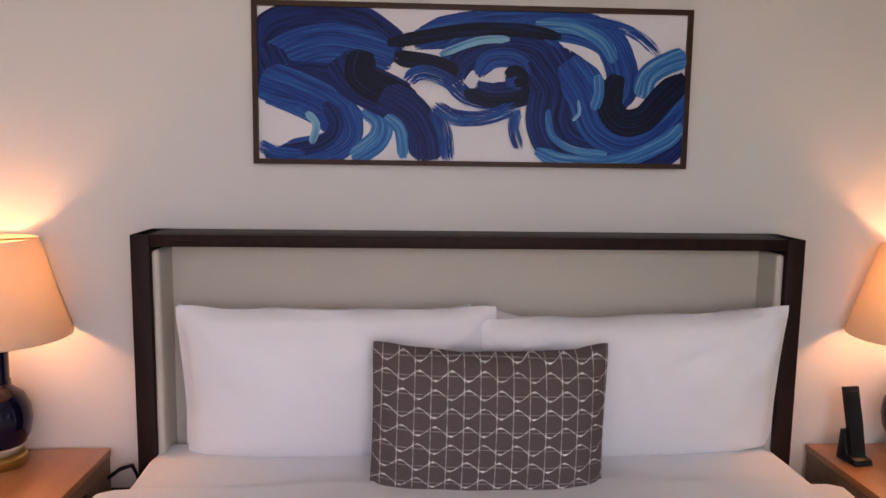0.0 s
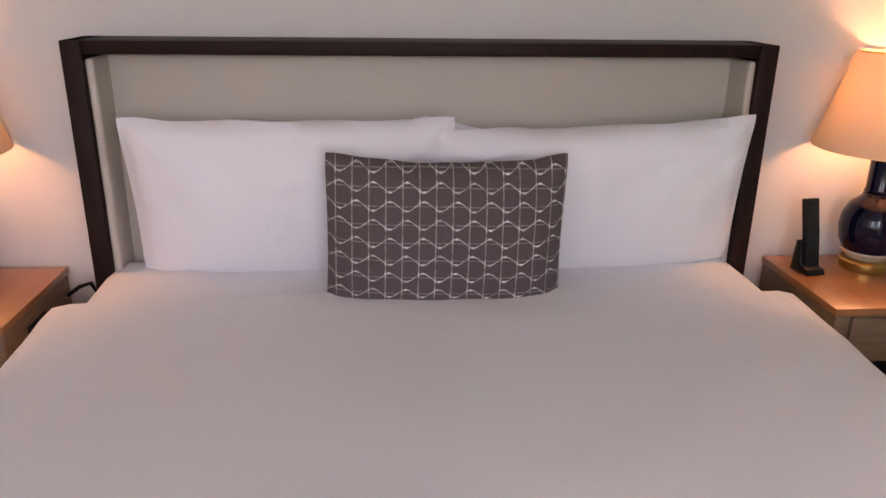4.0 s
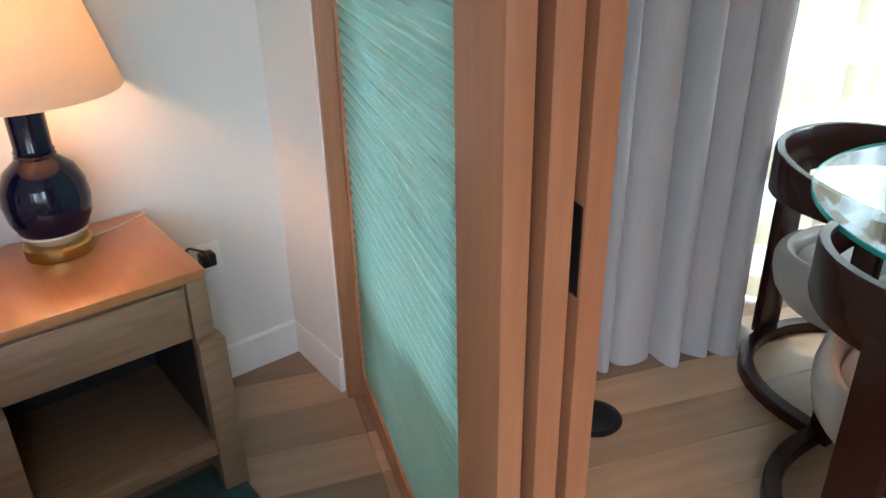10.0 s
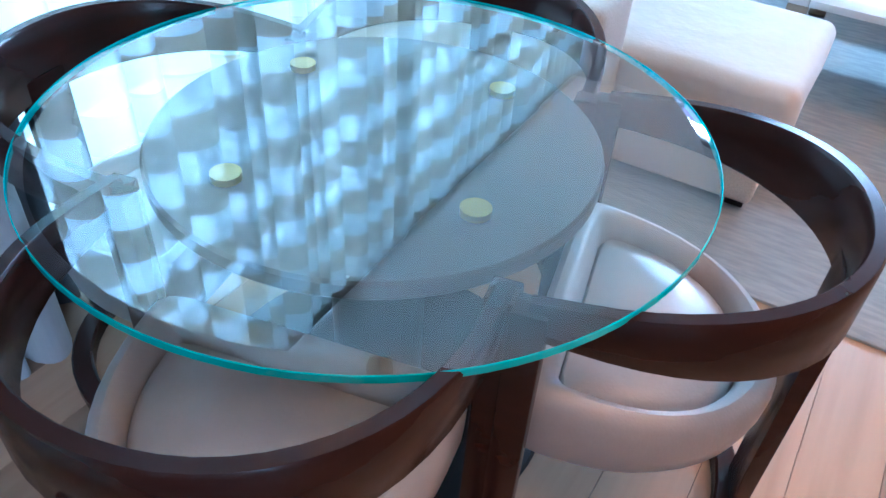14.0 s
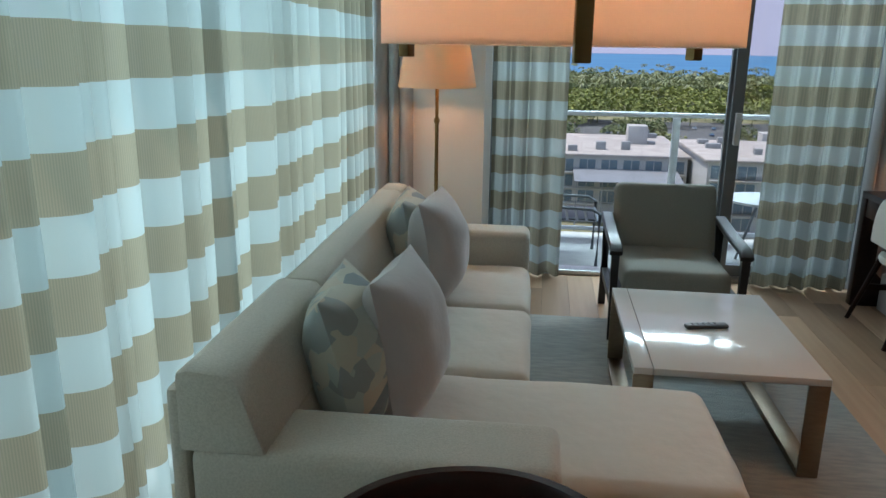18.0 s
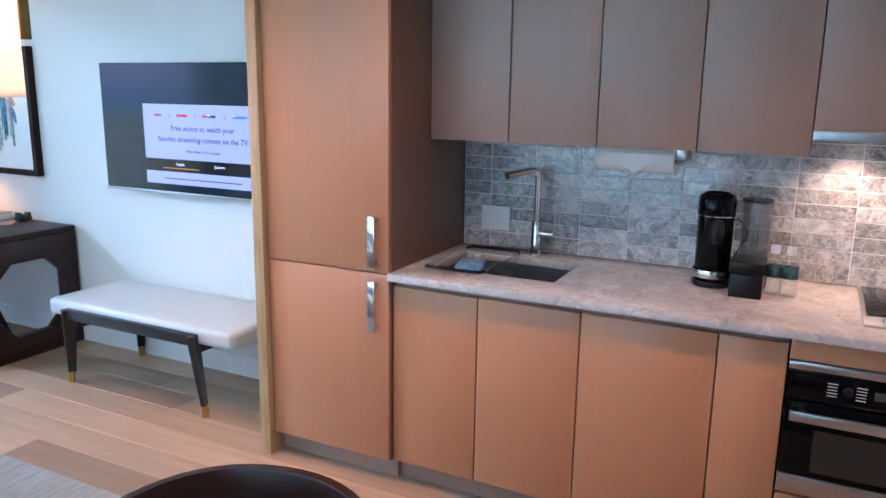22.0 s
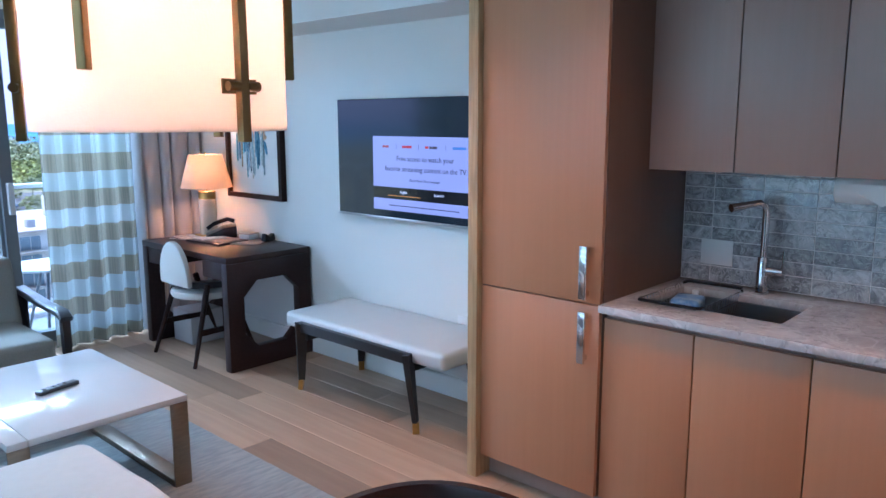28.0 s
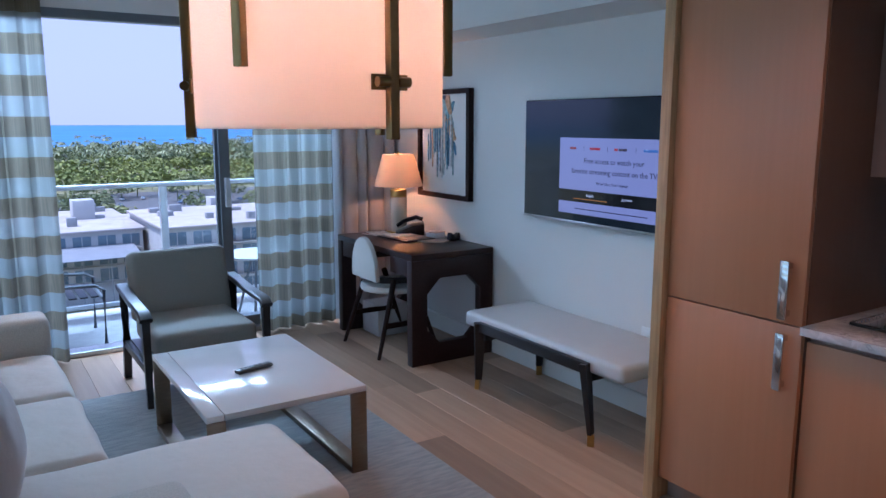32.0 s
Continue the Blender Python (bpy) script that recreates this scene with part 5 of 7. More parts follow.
for s in (-1, 1):
    part("back_leg", bm_sweep([(s * 0.27, -0.25, 0), (s * 0.205, -0.09, 0.53)], lambda f: circle(0.013 + 0.008 * f, 8)), WALNUT, dc)
    part("front_leg", bm_sweep([(s * 0.25, 0.24, 0), (s * 0.20, 0.05, 0.53)], lambda f: circle(0.013 + 0.008 * f, 8)), WALNUT, dc)
    part("side_stretcher", bm_sweep([(s * 0.243, -0.185, 0.22), (s * 0.232, 0.17, 0.22)], [(-0.01, -0.018), (0.01, -0.018), (0.01, 0.018), (-0.01, 0.018)]), WALNUT, dc)

# waste bin under the desk
wb = thing("waste_bin", at(1.64, 5.42), "small pale square waste bin under the desk", "waste bin")
part("body", bm_prism([(-0.13, -0.13), (0.13, -0.13), (0.13, 0.13), (-0.13, 0.13)], 0.0, 0.24, 2, [], 0.006), LEATHER, wb)

# television
tv = thing("television", at(1.965, 3.50, 1.385), "wall mounted flat television showing a welcome menu", "television")
part("case", bm_box((0.0, -0.632, -0.355), (0.055, 0.632, 0.357), 0.006), BLACKP, tv)
part("bezel", bm_box((-0.006, -0.634, -0.362), (0.004, 0.634, -0.348), 0.002), STEEL, tv, "silver lower bezel")
part("screen", bm_box((-0.003, -0.625, -0.346), (0.0, 0.625, 0.350)), glow("screen_dark", (0.008, 0.014, 0.022), 0.25), tv, "dark glossy screen")
part("mount", bm_box((0.055, -0.15, -0.12), (0.065, 0.15, 0.12)), BLACKP, tv)
SCR = glow("screen_panel", (0.36, 0.37, 0.64), 0.26)
mp_ = part("menu_panel", bm_box((-0.0045, -0.615, -0.305), (-0.003, 0.298, 0.135)), SCR, tv, "lit lavender menu panel")
part("menu_bar", bm_box((-0.0055, -0.615, -0.235), (-0.0045, 0.298, -0.165)), glow("menu_bar_black", (0.01, 0.01, 0.015), 0.1), mp_)
INK = glow("screen_text_dark", (0.08, 0.08, 0.18), 0.14)
WHITEINK = glow("screen_text_white", (0.8, 0.8, 0.95), 0.25)
TVROT = pose(0, 0, 0, 90, 0, -90)
for words, size, y, z, mm in (("Free access to watch your", 0.0425, -0.135, 0.005, INK), ("favorite streaming content on the TV.", 0.0425, -0.135, -0.055, INK), ("Please Select Your Language", 0.021, -0.135, -0.118, INK),
                              ("English", 0.022, 0.035, -0.192, WHITEINK), ("Japanese", 0.022, -0.25, -0.192, WHITEINK)):
    text_part("menu_text", words, size, mm, mp_, pose(-0.0060, y, z) @ TVROT)
part("text_line", bm_box((-0.006, -0.40, -0.276), (-0.0045, 0.16, -0.271)), INK, mp_)
part("selection_line", bm_box((-0.006, -0.10, -0.217), (-0.0055, 0.17, -0.213)), glow("selection_orange", (0.55, 0.22, 0.04), 0.25), mp_, "orange underline")
for y in (0.095, -0.09, -0.30):
    part("divider", bm_box((-0.005, y - 0.001, 0.062), (-0.0045, y + 0.001, 0.088)), INK, mp_)
for y, c, w in ((0.185, (0.45, 0.12, 0.14), 0.026), (0.006, (0.60, 0.05, 0.08), 0.040), (-0.155, (0.65, 0.05, 0.06), 0.013), (-0.205, (0.10, 0.08, 0.12), 0.030), (-0.40, (0.1, 0.25, 0.65), 0.048)):
    part("logo_mark", bm_box((-0.006, y - w, 0.068), (-0.0045, y + w, 0.082), 0.001), glow("logo_colour", c, 0.2), mp_)

# framed picture over the desk
pc = thing("wall_picture", at(2.03, 5.14, 1.445), "framed abstract picture with dripping dark strokes above the desk", "picture")
part("picture_frame", bm_prism([(-0.35, -0.40), (0.35, -0.40), (0.35, 0.40), (-0.35, 0.40)], -0.045, 0.0, 0, [[(-0.315, -0.365), (0.315, -0.365), (0.315, 0.365), (-0.315, 0.365)]]), WALNUT, pc, "brown wooden frame")
part("sheet", bm_box((-0.018, -0.325, -0.375), (-0.006, 0.325, 0.375)), PAPER, pc, "white sheet")
rng = random.Random(5)
STROKES = [mat("picture_paint", c, 0.7, grain=(40, 0.7), second=tuple(min(1, v * 1.7 + 0.05) for v in c)) for c in ((0.05, 0.08, 0.12), (0.10, 0.22, 0.33), (0.35, 0.42, 0.44), (0.50, 0.33, 0.20), (0.26, 0.42, 0.47), (0.55, 0.56, 0.54))]
for k in range(70):
    m_ = STROKES[rng.choice((0, 1, 1, 2, 2, 3, 4, 4, 5, 5))]
    wide = k < 34
    y, z = rng.gauss(0.02, 0.085), (0.14 + rng.gauss(0.0, 0.09)) if wide else rng.uniform(-0.1, 0.12)
    w, h = (rng.uniform(0.015, 0.05), rng.uniform(0.04, 0.11)) if wide else (rng.uniform(0.002, 0.007), rng.uniform(0.08, 0.20))
    sl = rng.uniform(-0.04, 0.04) if wide else 0.0
    ring = [(y + sl * math.sin(a) + w * math.cos(a) * (1 + 0.3 * math.sin(3 * a + k)), z + h * math.sin(a) * (1 + 0.15 * math.cos(5 * a + k))) for a in (2 * math.pi * j / 14 for j in range(14))]
    ring = [(max(-0.31, min(0.31, a)), max(-0.36, min(0.36, b))) for a, b in ring]
    part("stroke", bm_prism(ring, -0.0186 - 0.0002 * k, -0.0181, 0), m_, pc)

# bench below the television
bn = thing("bench", at(1.768, 3.482), "pale leather bench on black legs with brass feet", "bench")
part("seat", bm_cushion((-0.266, -0.685, 0.370), (0.252, 0.64, 0.462), 0.028, 0.012, 8, 13, 0.002), BENCHL, bn)
for s, fx, tx, top in ((-1, -0.268, -0.284, 0.430), (1, 0.212, 0.19, 0.366)):
    # the front frame stands proud of the seat, the rear one under it
    part("long_rail", bm_box((tx - 0.016, -0.47, top - 0.058), (tx + 0.016, 0.47, top), 0.004), BLACKW, bn)
    for r in (-1, 1):
        lg = part("leg", bm_sweep([(fx, r * 0.487, 0.06), (tx, r * 0.449, top - 0.004)], lambda f: [(a * (0.55 + 0.45 * f), b * (0.6 + 0.4 * f)) for a, b in ((-0.036, -0.0185), (0.036, -0.0185), (0.036, 0.0185), (-0.036, 0.0185))]), BLACKW, bn)
        part("brass_foot", bm_sweep([(fx * 1.015, r * 0.492, 0.0), (fx, r * 0.487, 0.062)], [(-0.018, -0.0135), (0.018, -0.0135), (0.018, 0.0135), (-0.018, 0.0135)]), BRASS, lg, "brass ferrule")
for s in (-1, 1):
    part("cross_rail", bm_box((-0.268, s * 0.43 - 0.016, 0.318), (0.174, s * 0.43 + 0.016, 0.3665), 0.004), BLACKW, bn)
part("pad_support", bm_box((-0.17, -0.48, 0.362), (0.17, 0.48, 0.376), 0.002), BLACKW, bn)

# ---- kitchen ----
KX, KB = 1.365, 2.065
tall = thing("tall_cabinet", at(KX, 1.846), "tall fridge cabinet in warm brown veneer with steel handles", "cabinet")
# the carcass side is coloured darker to stand for the shade on it
part("carcass", bm_box((0.022, 0.0, 0.10), (KB - KX, 0.60, CZ - 0.02), 0.001), CABSIDE_SHADED, tall)
part("end_panel", bm_box((-0.03, 0.60, 0.0), (KB - KX, 0.652, CZ - 0.02), 0.002), CABEDGE, tall, "oak end panel")
part("upper_door", bm_box((0.0, 0.003, 0.905), (0.022, 0.597, CZ - 0.03), 0.002), CABWOOD, tall)
part("lower_door", bm_box((0.0, 0.003, 0.105), (0.022, 0.597, 0.899), 0.002), CABWOOD, tall)
for z0, z1 in ((0.925, 1.135), (0.665, 0.875)):
    h = part("handle", bm_box((-0.042, 0.045, z0), (-0.030, 0.078, z1), 0.003), CHROME, tall, "polished steel handle")
    for z in (z0 + 0.02, z1 - 0.02):
        part("handle_post", bm_box((-0.031, 0.053, z - 0.01), (0.001, 0.07, z + 0.01)), CHROME, h)
part("plinth", bm_box((0.07, 0.0, 0.0), (0.10, 0.60, 0.10)), CABDARK, tall)
bounds = [1.843, 1.475, 1.077, 0.616, 0.405]
for a, b in zip(bounds, bounds[1:]):
    c = thing("base_cabinet", at(KX, b), "warm brown veneer base cabinet under the stone counter", "cabinet", "base cabinets")
    part("carcass", bm_box((0.063, 0.001, 0.10), (KB - KX, a - b - 0.001, 0.66 if b > 1.0 else 0.845), 0.001), CABDARK, c)
    part("door", bm_box((0.022, 0.0025, 0.105), (0.044, a - b - 0.0025, 0.852), 0.0015), CABWOOD, c)
    part("top_rail", bm_box((0.046, 0.001, 0.846), (0.065, a - b - 0.001, 0.8795), 0.001), CABDARK, c)
    part("front_rail", bm_box((0.0455, 0.001, 0.67), (0.062, a - b - 0.001, 0.8455)), CABDARK, c)
    part("plinth", bm_box((0.09, 0.001, 0.0), (0.12, a - b - 0.001, 0.10)), CABDARK, c)
oc = thing("oven_cabinet", at(KX, -0.252), "oven housing in warm brown veneer", "cabinet")
part("carcass", bm_box((0.50, 0.0, 0.10), (KB - KX, 0.653, 0.845)), CABDARK, oc)
part("side_panel", bm_box((0.022, 0.0, 0.0), (0.50, 0.030, 0.845), 0.001), CABWOOD, oc)
part("side_panel", bm_box((0.045, 0.640, 0.10), (0.50, 0.653, 0.845), 0.001), CABWOOD, oc)
part("top_filler", bm_box((0.024, 0.032, 0.805), (0.044, 0.652, 0.872), 0.001), CABWOOD, oc)
part("bottom_drawer", bm_box((0.022, 0.032, 0.105), (0.044, 0.652, 0.345), 0.002), CABWOOD, oc)
part("plinth", bm_box((0.09, 0.0, 0.0), (0.12, 0.653, 0.10)), CABDARK, oc)

ov = thing("oven", at(KX, -0.206), "built-in black glass and steel oven", "oven")
part("case", bm_box((0.05, 0.0, 0.355), (0.48, 0.606, 0.80)), BLACKP, ov)
part("top_trim", bm_box((0.012, 0.0, 0.778), (0.05, 0.606, 0.802), 0.002), STEEL, ov, "steel trim")
cp = part("control_panel", bm_box((0.016, 0.0, 0.678), (0.05, 0.606, 0.777), 0.002), BLACKG, ov, "black glass control panel")
od = part("oven_door", bm_box((0.012, 0.0, 0.425), (0.05, 0.606, 0.672), 0.003), BLACKG, ov, "black glass door")
part("door_window", bm_box((0.0105, 0.09, 0.445), (0.012, 0.515, 0.585)), mat("oven_window_tint", (0.030, 0.024, 0.020), 0.15), od)
hb = part("handle", bm_box((-0.035, 0.015, 0.622), (-0.018, 0.590, 0.655), 0.004), STEEL, od, "flat steel handle")
for y in (0.05, 0.555):
    part("handle_post", bm_box((-0.02, y - 0.012, 0.63), (0.014, y + 0.012, 0.648)), STEEL, hb)
bt = part("bottom_trim", bm_box((0.010, 0.0, 0.360), (0.05, 0.606, 0.423), 0.002), STEEL, ov, "steel lower strip")
part("name_plate", bm_box((0.0092, 0.27, 0.385), (0.0102, 0.335, 0.397)), BLACKP, bt)
part("dial", bm_rod((0.016, 0.435, 0.728), (0.004, 0.435, 0.728), 0.014, 20), BLACKP, cp)
part("dial", bm_rod((0.016, 0.205, 0.728), (0.004, 0.205, 0.728), 0.014, 20), BLACKP, cp)
part("display", bm_box((0.0152, 0.285, 0.715), (0.016, 0.365, 0.742)), mat("display_grey", (0.06, 0.06, 0.065), 0.2), cp)
for k in range(5):
    for y in (0.465, 0.385):
        part("legend_line", bm_box((0.0154, y - 0.0, 0.705 + 0.01 * k), (0.016, y + 0.028, 0.7075 + 0.01 * k)), WHITEP, cp)

# stone counter with the sink cut out
STONE = mat("grey_quartzite", (0.63, 0.59, 0.57), 0.13, grain=(6, 0.7), second=(0.40, 0.38, 0.37), wear=(1.8, 0.45))
for tex in STONE.node_tree.nodes:
    if tex.type == "TEX_NOISE":
        tex.inputs["Distortion"].default_value, tex.inputs["Detail"].default_value, tex.inputs["Roughness"].default_value = 1.6, 12, 0.68
marble(STONE, 4.0, (0.22, 0.205, 0.205), 0.012, 0.5)
marble(STONE, 7.0, (0.72, 0.70, 0.68), 0.03, 0.5)
sink_hole = [(1.54, 1.23), (1.89, 1.23), (1.89, 1.75), (1.54, 1.75)]
ctr = thing("counter", at(0, 0), "veined grey stone counter over the base cabinets", "counter")
part("slab", bm_prism([(1.3575, -0.252), (2.066, -0.308), (2.066, 1.845), (1.3575, 1.845)], 0.880, 0.91, 2, [sink_hole], 0.001), STONE, ctr)
part("front_edge", bm_box((1.345, -0.252, 0.880), (1.357, 1.845, 0.91), 0.002), STONE, ctr, "polished stone front edge")
sk = thing("sink", at(1.715, 1.49, 0.879), "undermounted stainless steel sink with a drying rack", "sink")
part("basin", bm_prism([(-0.18, -0.275), (0.18, -0.275), (0.18, 0.275), (-0.18, 0.275)], -0.19, -0.185, 2), SINKM, sk)
for lo, hi in (((-0.18, -0.275, -0.19), (-0.172, 0.275, 0.0)), ((0.172, -0.275, -0.19), (0.18, 0.275, 0.0)), ((-0.172, -0.275, -0.19), (0.172, -0.267, 0.0)), ((-0.172, 0.267, -0.19), (0.172, 0.275, 0.0))):
    part("basin_wall", bm_box(lo, hi), SINKM, sk)
part("drain", bm_lathe([(0, -0.184), (0.045, -0.184), (0.045, -0.180), (0.03, -0.182), (0, -0.182)], 24), CHROME, sk)
rk = thing("dish_rack", at(1.715, 1.635, 0.912), "dark wire drying rack over the sink", "dish rack")
for s_ in (-1, 1):
    part("handle", bm_tube([(s_ * 0.19, -0.125, 0.010), (s_ * 0.225, -0.115, 0.012), (s_ * 0.23, 0.0, 0.012), (s_ * 0.225, 0.115, 0.012), (s_ * 0.19, 0.125, 0.010)], 0.0065, 8), BLACKP, rk, "black coated handle")
    part("rim_wire", bm_tube([(-0.19, s_ * 0.125, 0.010), (0.19, s_ * 0.125, 0.010)], 0.003, 6), CHROME, rk)
    part("lower_rim_wire", bm_tube([(-0.165, s_ * 0.118, -0.03), (0.165, s_ * 0.118, -0.03)], 0.0022, 6), CHROME, rk)
for k in range(14):
    x = -0.163 + 0.025 * k
    part("wire", bm_tube([(x, -0.125, 0.008), (x, -0.112, -0.085), (x, 0.112, -0.085), (x, 0.125, 0.008)], 0.0018, 5), CHROME, rk)
sp = thing("sponge_pack", at(1.64, 1.62, 0.829, 12), "blue wrapped sponge in the drying rack", "sponge")
part("wrapper", bm_cushion((-0.066, -0.056, 0.0), (0.066, 0.056, 0.098), 0.016, 0.004, 4, 3, 0.003), mat("blue_wrapper", (0.05, 0.22, 0.55), 0.3, grain=(20, 0.7), second=(0.45, 0.60, 0.70)), sp)
so = thing("soap_bottle", at(1.80, 1.66, 0.828), "small green dish soap bottle in the rack", "bottle")
part("body", bm_lathe([(0, 0), (0.022, 0), (0.024, 0.01), (0.024, 0.05), (0.012, 0.065), (0.012, 0.072)], 20), mat("green_soap", (0.03, 0.18, 0.07), 0.15), so)
part("cap", bm_lathe([(0.013, 0.070), (0.013, 0.092), (0, 0.093)], 16), WHITEP, so)

fa = thing("faucet", at(1.965, 1.455, 0.91), "tall chrome kitchen faucet with a side lever", "faucet")
part("flange", bm_lathe([(0, 0), (0.030, 0), (0.030, 0.008), (0.026, 0.012), (0, 0.012)], 28), CHROME, fa)
part("column", bm_lathe([(0.023, 0.01), (0.023, 0.150), (0.0215, 0.152), (0.0, 0.152)], 28), CHROME, fa)
part("spout", bm_sweep([(0, 0, 0.14), (0, 0, 0.338), (-0.003, 0.003, 0.358), (-0.013, 0.010, 0.371), (-0.030, 0.022, 0.375), (-0.10, 0.068, 0.362)], circle(0.0145, 16), up=(0.56, 0.83, 0)), CHROME, fa)
part("spray_head", bm_rod((-0.09, 0.0615, 0.364), (-0.135, 0.091, 0.356), 0.0165, 18), CHROME, fa)
lv = part("lever", bm_rod((0, 0, 0.10), (-0.01, -0.085, 0.10), 0.016, 16), CHROME, fa)
part("lever_pin", bm_rod((-0.01, -0.08, 0.10), (-0.01, -0.082, 0.185), 0.005, 8), CHROME, lv)

# upper cabinets, hood
for a, b, z in ((1.846, 1.497, 1.42), (1.497, 1.141, 1.42), (1.141, 0.778, 1.42), (0.778, 0.411, 1.42), (0.411, 0.098, 1.505), (0.098, -0.222, 1.505)):
    c = thing("wall_cabinet", at(1.705, b), "taupe brown wall cabinet above the counter", "cabinet", "wall cabinets")
    part("carcass", bm_box((0.022, 0.001, z), (0.358, a - b - 0.001, 2.33), 0.001), CABDARK, c)
    part("door", bm_box((0.0, 0.0022, z - 0.005), (0.021, a - b - 0.0022, 2.325), 0.0015), CABDARK, c)
setting("kitchen_bulkhead", bm_box((1.60, -0.252, 2.335), (2.066, 1.845, CZ)), CABWOOD, "veneer panel above the wall cabinets", "bulkhead")
setting("kitchen_end_filler", bm_box((1.69, -0.252, 1.42), (2.066, -0.224, 2.33)), CABEDGE, "oak end strip of the wall cabinets", "trim")
hood = thing("range_hood", at(1.70, -0.222, 1.47), "slim steel pull-out range hood under the cabinets", "range hood")
part("body", bm_box((0.01, 0.0, 0.0), (0.36, 0.632, 0.030), 0.002), STEEL, hood)
hl = part("front_lip", bm_box((-0.012, 0.0, -0.004), (0.0095, 0.632, 0.030), 0.002), SINKM, hood, "brushed steel front lip")
part("control_strip", bm_box((-0.0132, 0.25, 0.009), (-0.012, 0.38, 0.018)), WHITEP, hl)
LED = glow("hood_led", (1.0, 0.70, 0.45), 3)
for y in (0.16, 0.49):
    part("hood_light", bm_lathe([(0, -0.003), (0.028, -0.003), (0.028, 0.0), (0, 0.0)], 20), LED, hood, "lit hood light", at(0.20, y))
    lamp("hood_bulb", "SPOT", look((1.90, -0.222 + y, 1.455), (1.97, -0.222 + y, 1.0)), 2.4, (1.0, 0.55, 0.30), 0.02, spot=120)

# paper towel roll under the cabinets
pt = thing("paper_towel", at(1.86, 1.022, 1.368), "paper towel roll on a holder under the cabinet", "paper towel")
part("roll", bm_sweep([(0, -0.15, 0), (0, 0.15, 0)], circle(0.055, 28)), PAPER, pt)
part("core", bm_sweep([(0, -0.152, 0), (0, -0.149, 0)], circle(0.02, 18)), BLACKP, pt)
part("loose_sheet", bm_prism([(-0.12, -0.01), (0.13, -0.01), (-0.01, -0.085)], -0.059, -0.0575, 0), PAPER, pt, "folded loose end", at(0, 0, 0.03))
part("holder", bm_box((-0.03, -0.20, 0.0), (0.03, -0.15, 0.062), 0.003), STEEL, pt)

# coffee machine, bottles, cooktop
cm = thing("coffee_machine", at(1.812, 0.702, 0.91), "glossy black capsule coffee machine with a clear water tank", "coffee machine")
part("body", bm_lathe([(0, 0.02), (0.060, 0.02), (0.064, 0.035), (0.064, 0.262), (0.067, 0.272), (0.067, 0.328), (0.060, 0.342), (0.046, 0.350), (0.040, 0.345), (0, 0.345)], 36), BLACKG, cm)
part("foot", bm_lathe([(0, 0), (0.066, 0), (0.07, 0.01), (0.07, 0.02), (0, 0.022)], 32), BLACKP, cm)
part("chrome_band", bm_lathe([(0.0665, 0.264), (0.0682, 0.265), (0.0682, 0.268), (0.0665, 0.269), (0.0665, 0.264)], 36), CHROME, cm)
part("cup_stand", bm_lathe([(0.0705, 0.035), (0.072, 0.037), (0.072, 0.062), (0.0705, 0.064), (0.0705, 0.035)], 36), CHROME, cm, "chrome cup stand")
part("spout", bm_lathe([(0, -0.05), (0.022, -0.05), (0.026, -0.03), (0.026, 0.02), (0.018, 0.035), (0, 0.04)], 20), BLACKP, cm, "", at(-0.055, -0.012, 0.22))
tk = part("water_tank", bm_lathe([(0.05, 0.06), (0.052, 0.062), (0.052, 0.32), (0.050, 0.32), (0.050, 0.064), (0.05, 0.06)], 30), TANK, cm, "clear water tank", at(0.06, -0.135, 0))
part("tank_lid", bm_lathe([(0, 0.318), (0.055, 0.318), (0.055, 0.328), (0, 0.330)], 30), BLACKP, tk)
part("tank_base", bm_lathe([(0, 0.0), (0.055, 0.0), (0.055, 0.062), (0, 0.062)], 30), BLACKP, tk)
cb = thing("capsule_box", at(1.735, 0.570, 0.91), "small black lidded box beside the coffee machine", "box")
part("body", bm_box((-0.075, -0.055, 0.0), (0.075, 0.055, 0.085), 0.004), BLACKP, cb)
part("lid", bm_box((-0.078, -0.058, 0.087), (0.078, 0.058, 0.128), 0.004), BLACKP, cb)
part("cord", bm_tube([(0.17, -0.02, 0.02), (0.19, -0.07, 0.10), (0.21, -0.10, 0.17), (0.235, -0.06, 0.22), (0.26, 0.0, 0.20)], 0.004, 6), BLACKP, cm)
for x, y in ((1.772, 0.487), (1.766, 0.434)):
    b = thing("water_bottle", at(x, y, 0.91), "small clear plastic water bottle with a white cap", "bottle", "water bottles")
    part("body", bm_lathe([(0, 0.002), (0.026, 0.002), (0.029, 0.01), (0.028, 0.06), (0.029, 0.065), (0.029, 0.10), (0.026, 0.125), (0.013, 0.145), (0.012, 0.155)], 24), BOTTLE, b)
    part("label", bm_lathe([(0.0295, 0.068), (0.0297, 0.068), (0.0297, 0.108), (0.0295, 0.108)], 24), mat("bottle_label", (0.015, 0.05, 0.065), 0.4, grain=(60, 0.5), second=(0.10, 0.25, 0.27)), b, "dark teal label")
    part("cap", bm_lathe([(0.0, 0.182), (0.016, 0.182), (0.0165, 0.158), (0.0165, 0.152), (0, 0.152)], 20), WHITEP, b)
ck = thing("cooktop", at(1.755, 0.055, 0.91), "two zone black glass cooktop in a steel frame", "cooktop")
part("tray", bm_prism([(-0.265, -0.150), (0.265, -0.150), (0.265, 0.150), (-0.265, 0.150)], 0.0, 0.010, 2, [], 0.002), STEEL, ck, "steel surround")
part("glass", bm_box((-0.155, -0.138, 0.0102), (0.255, 0.138, 0.0135), 0.001), BLACKG, ck, "black ceramic glass")
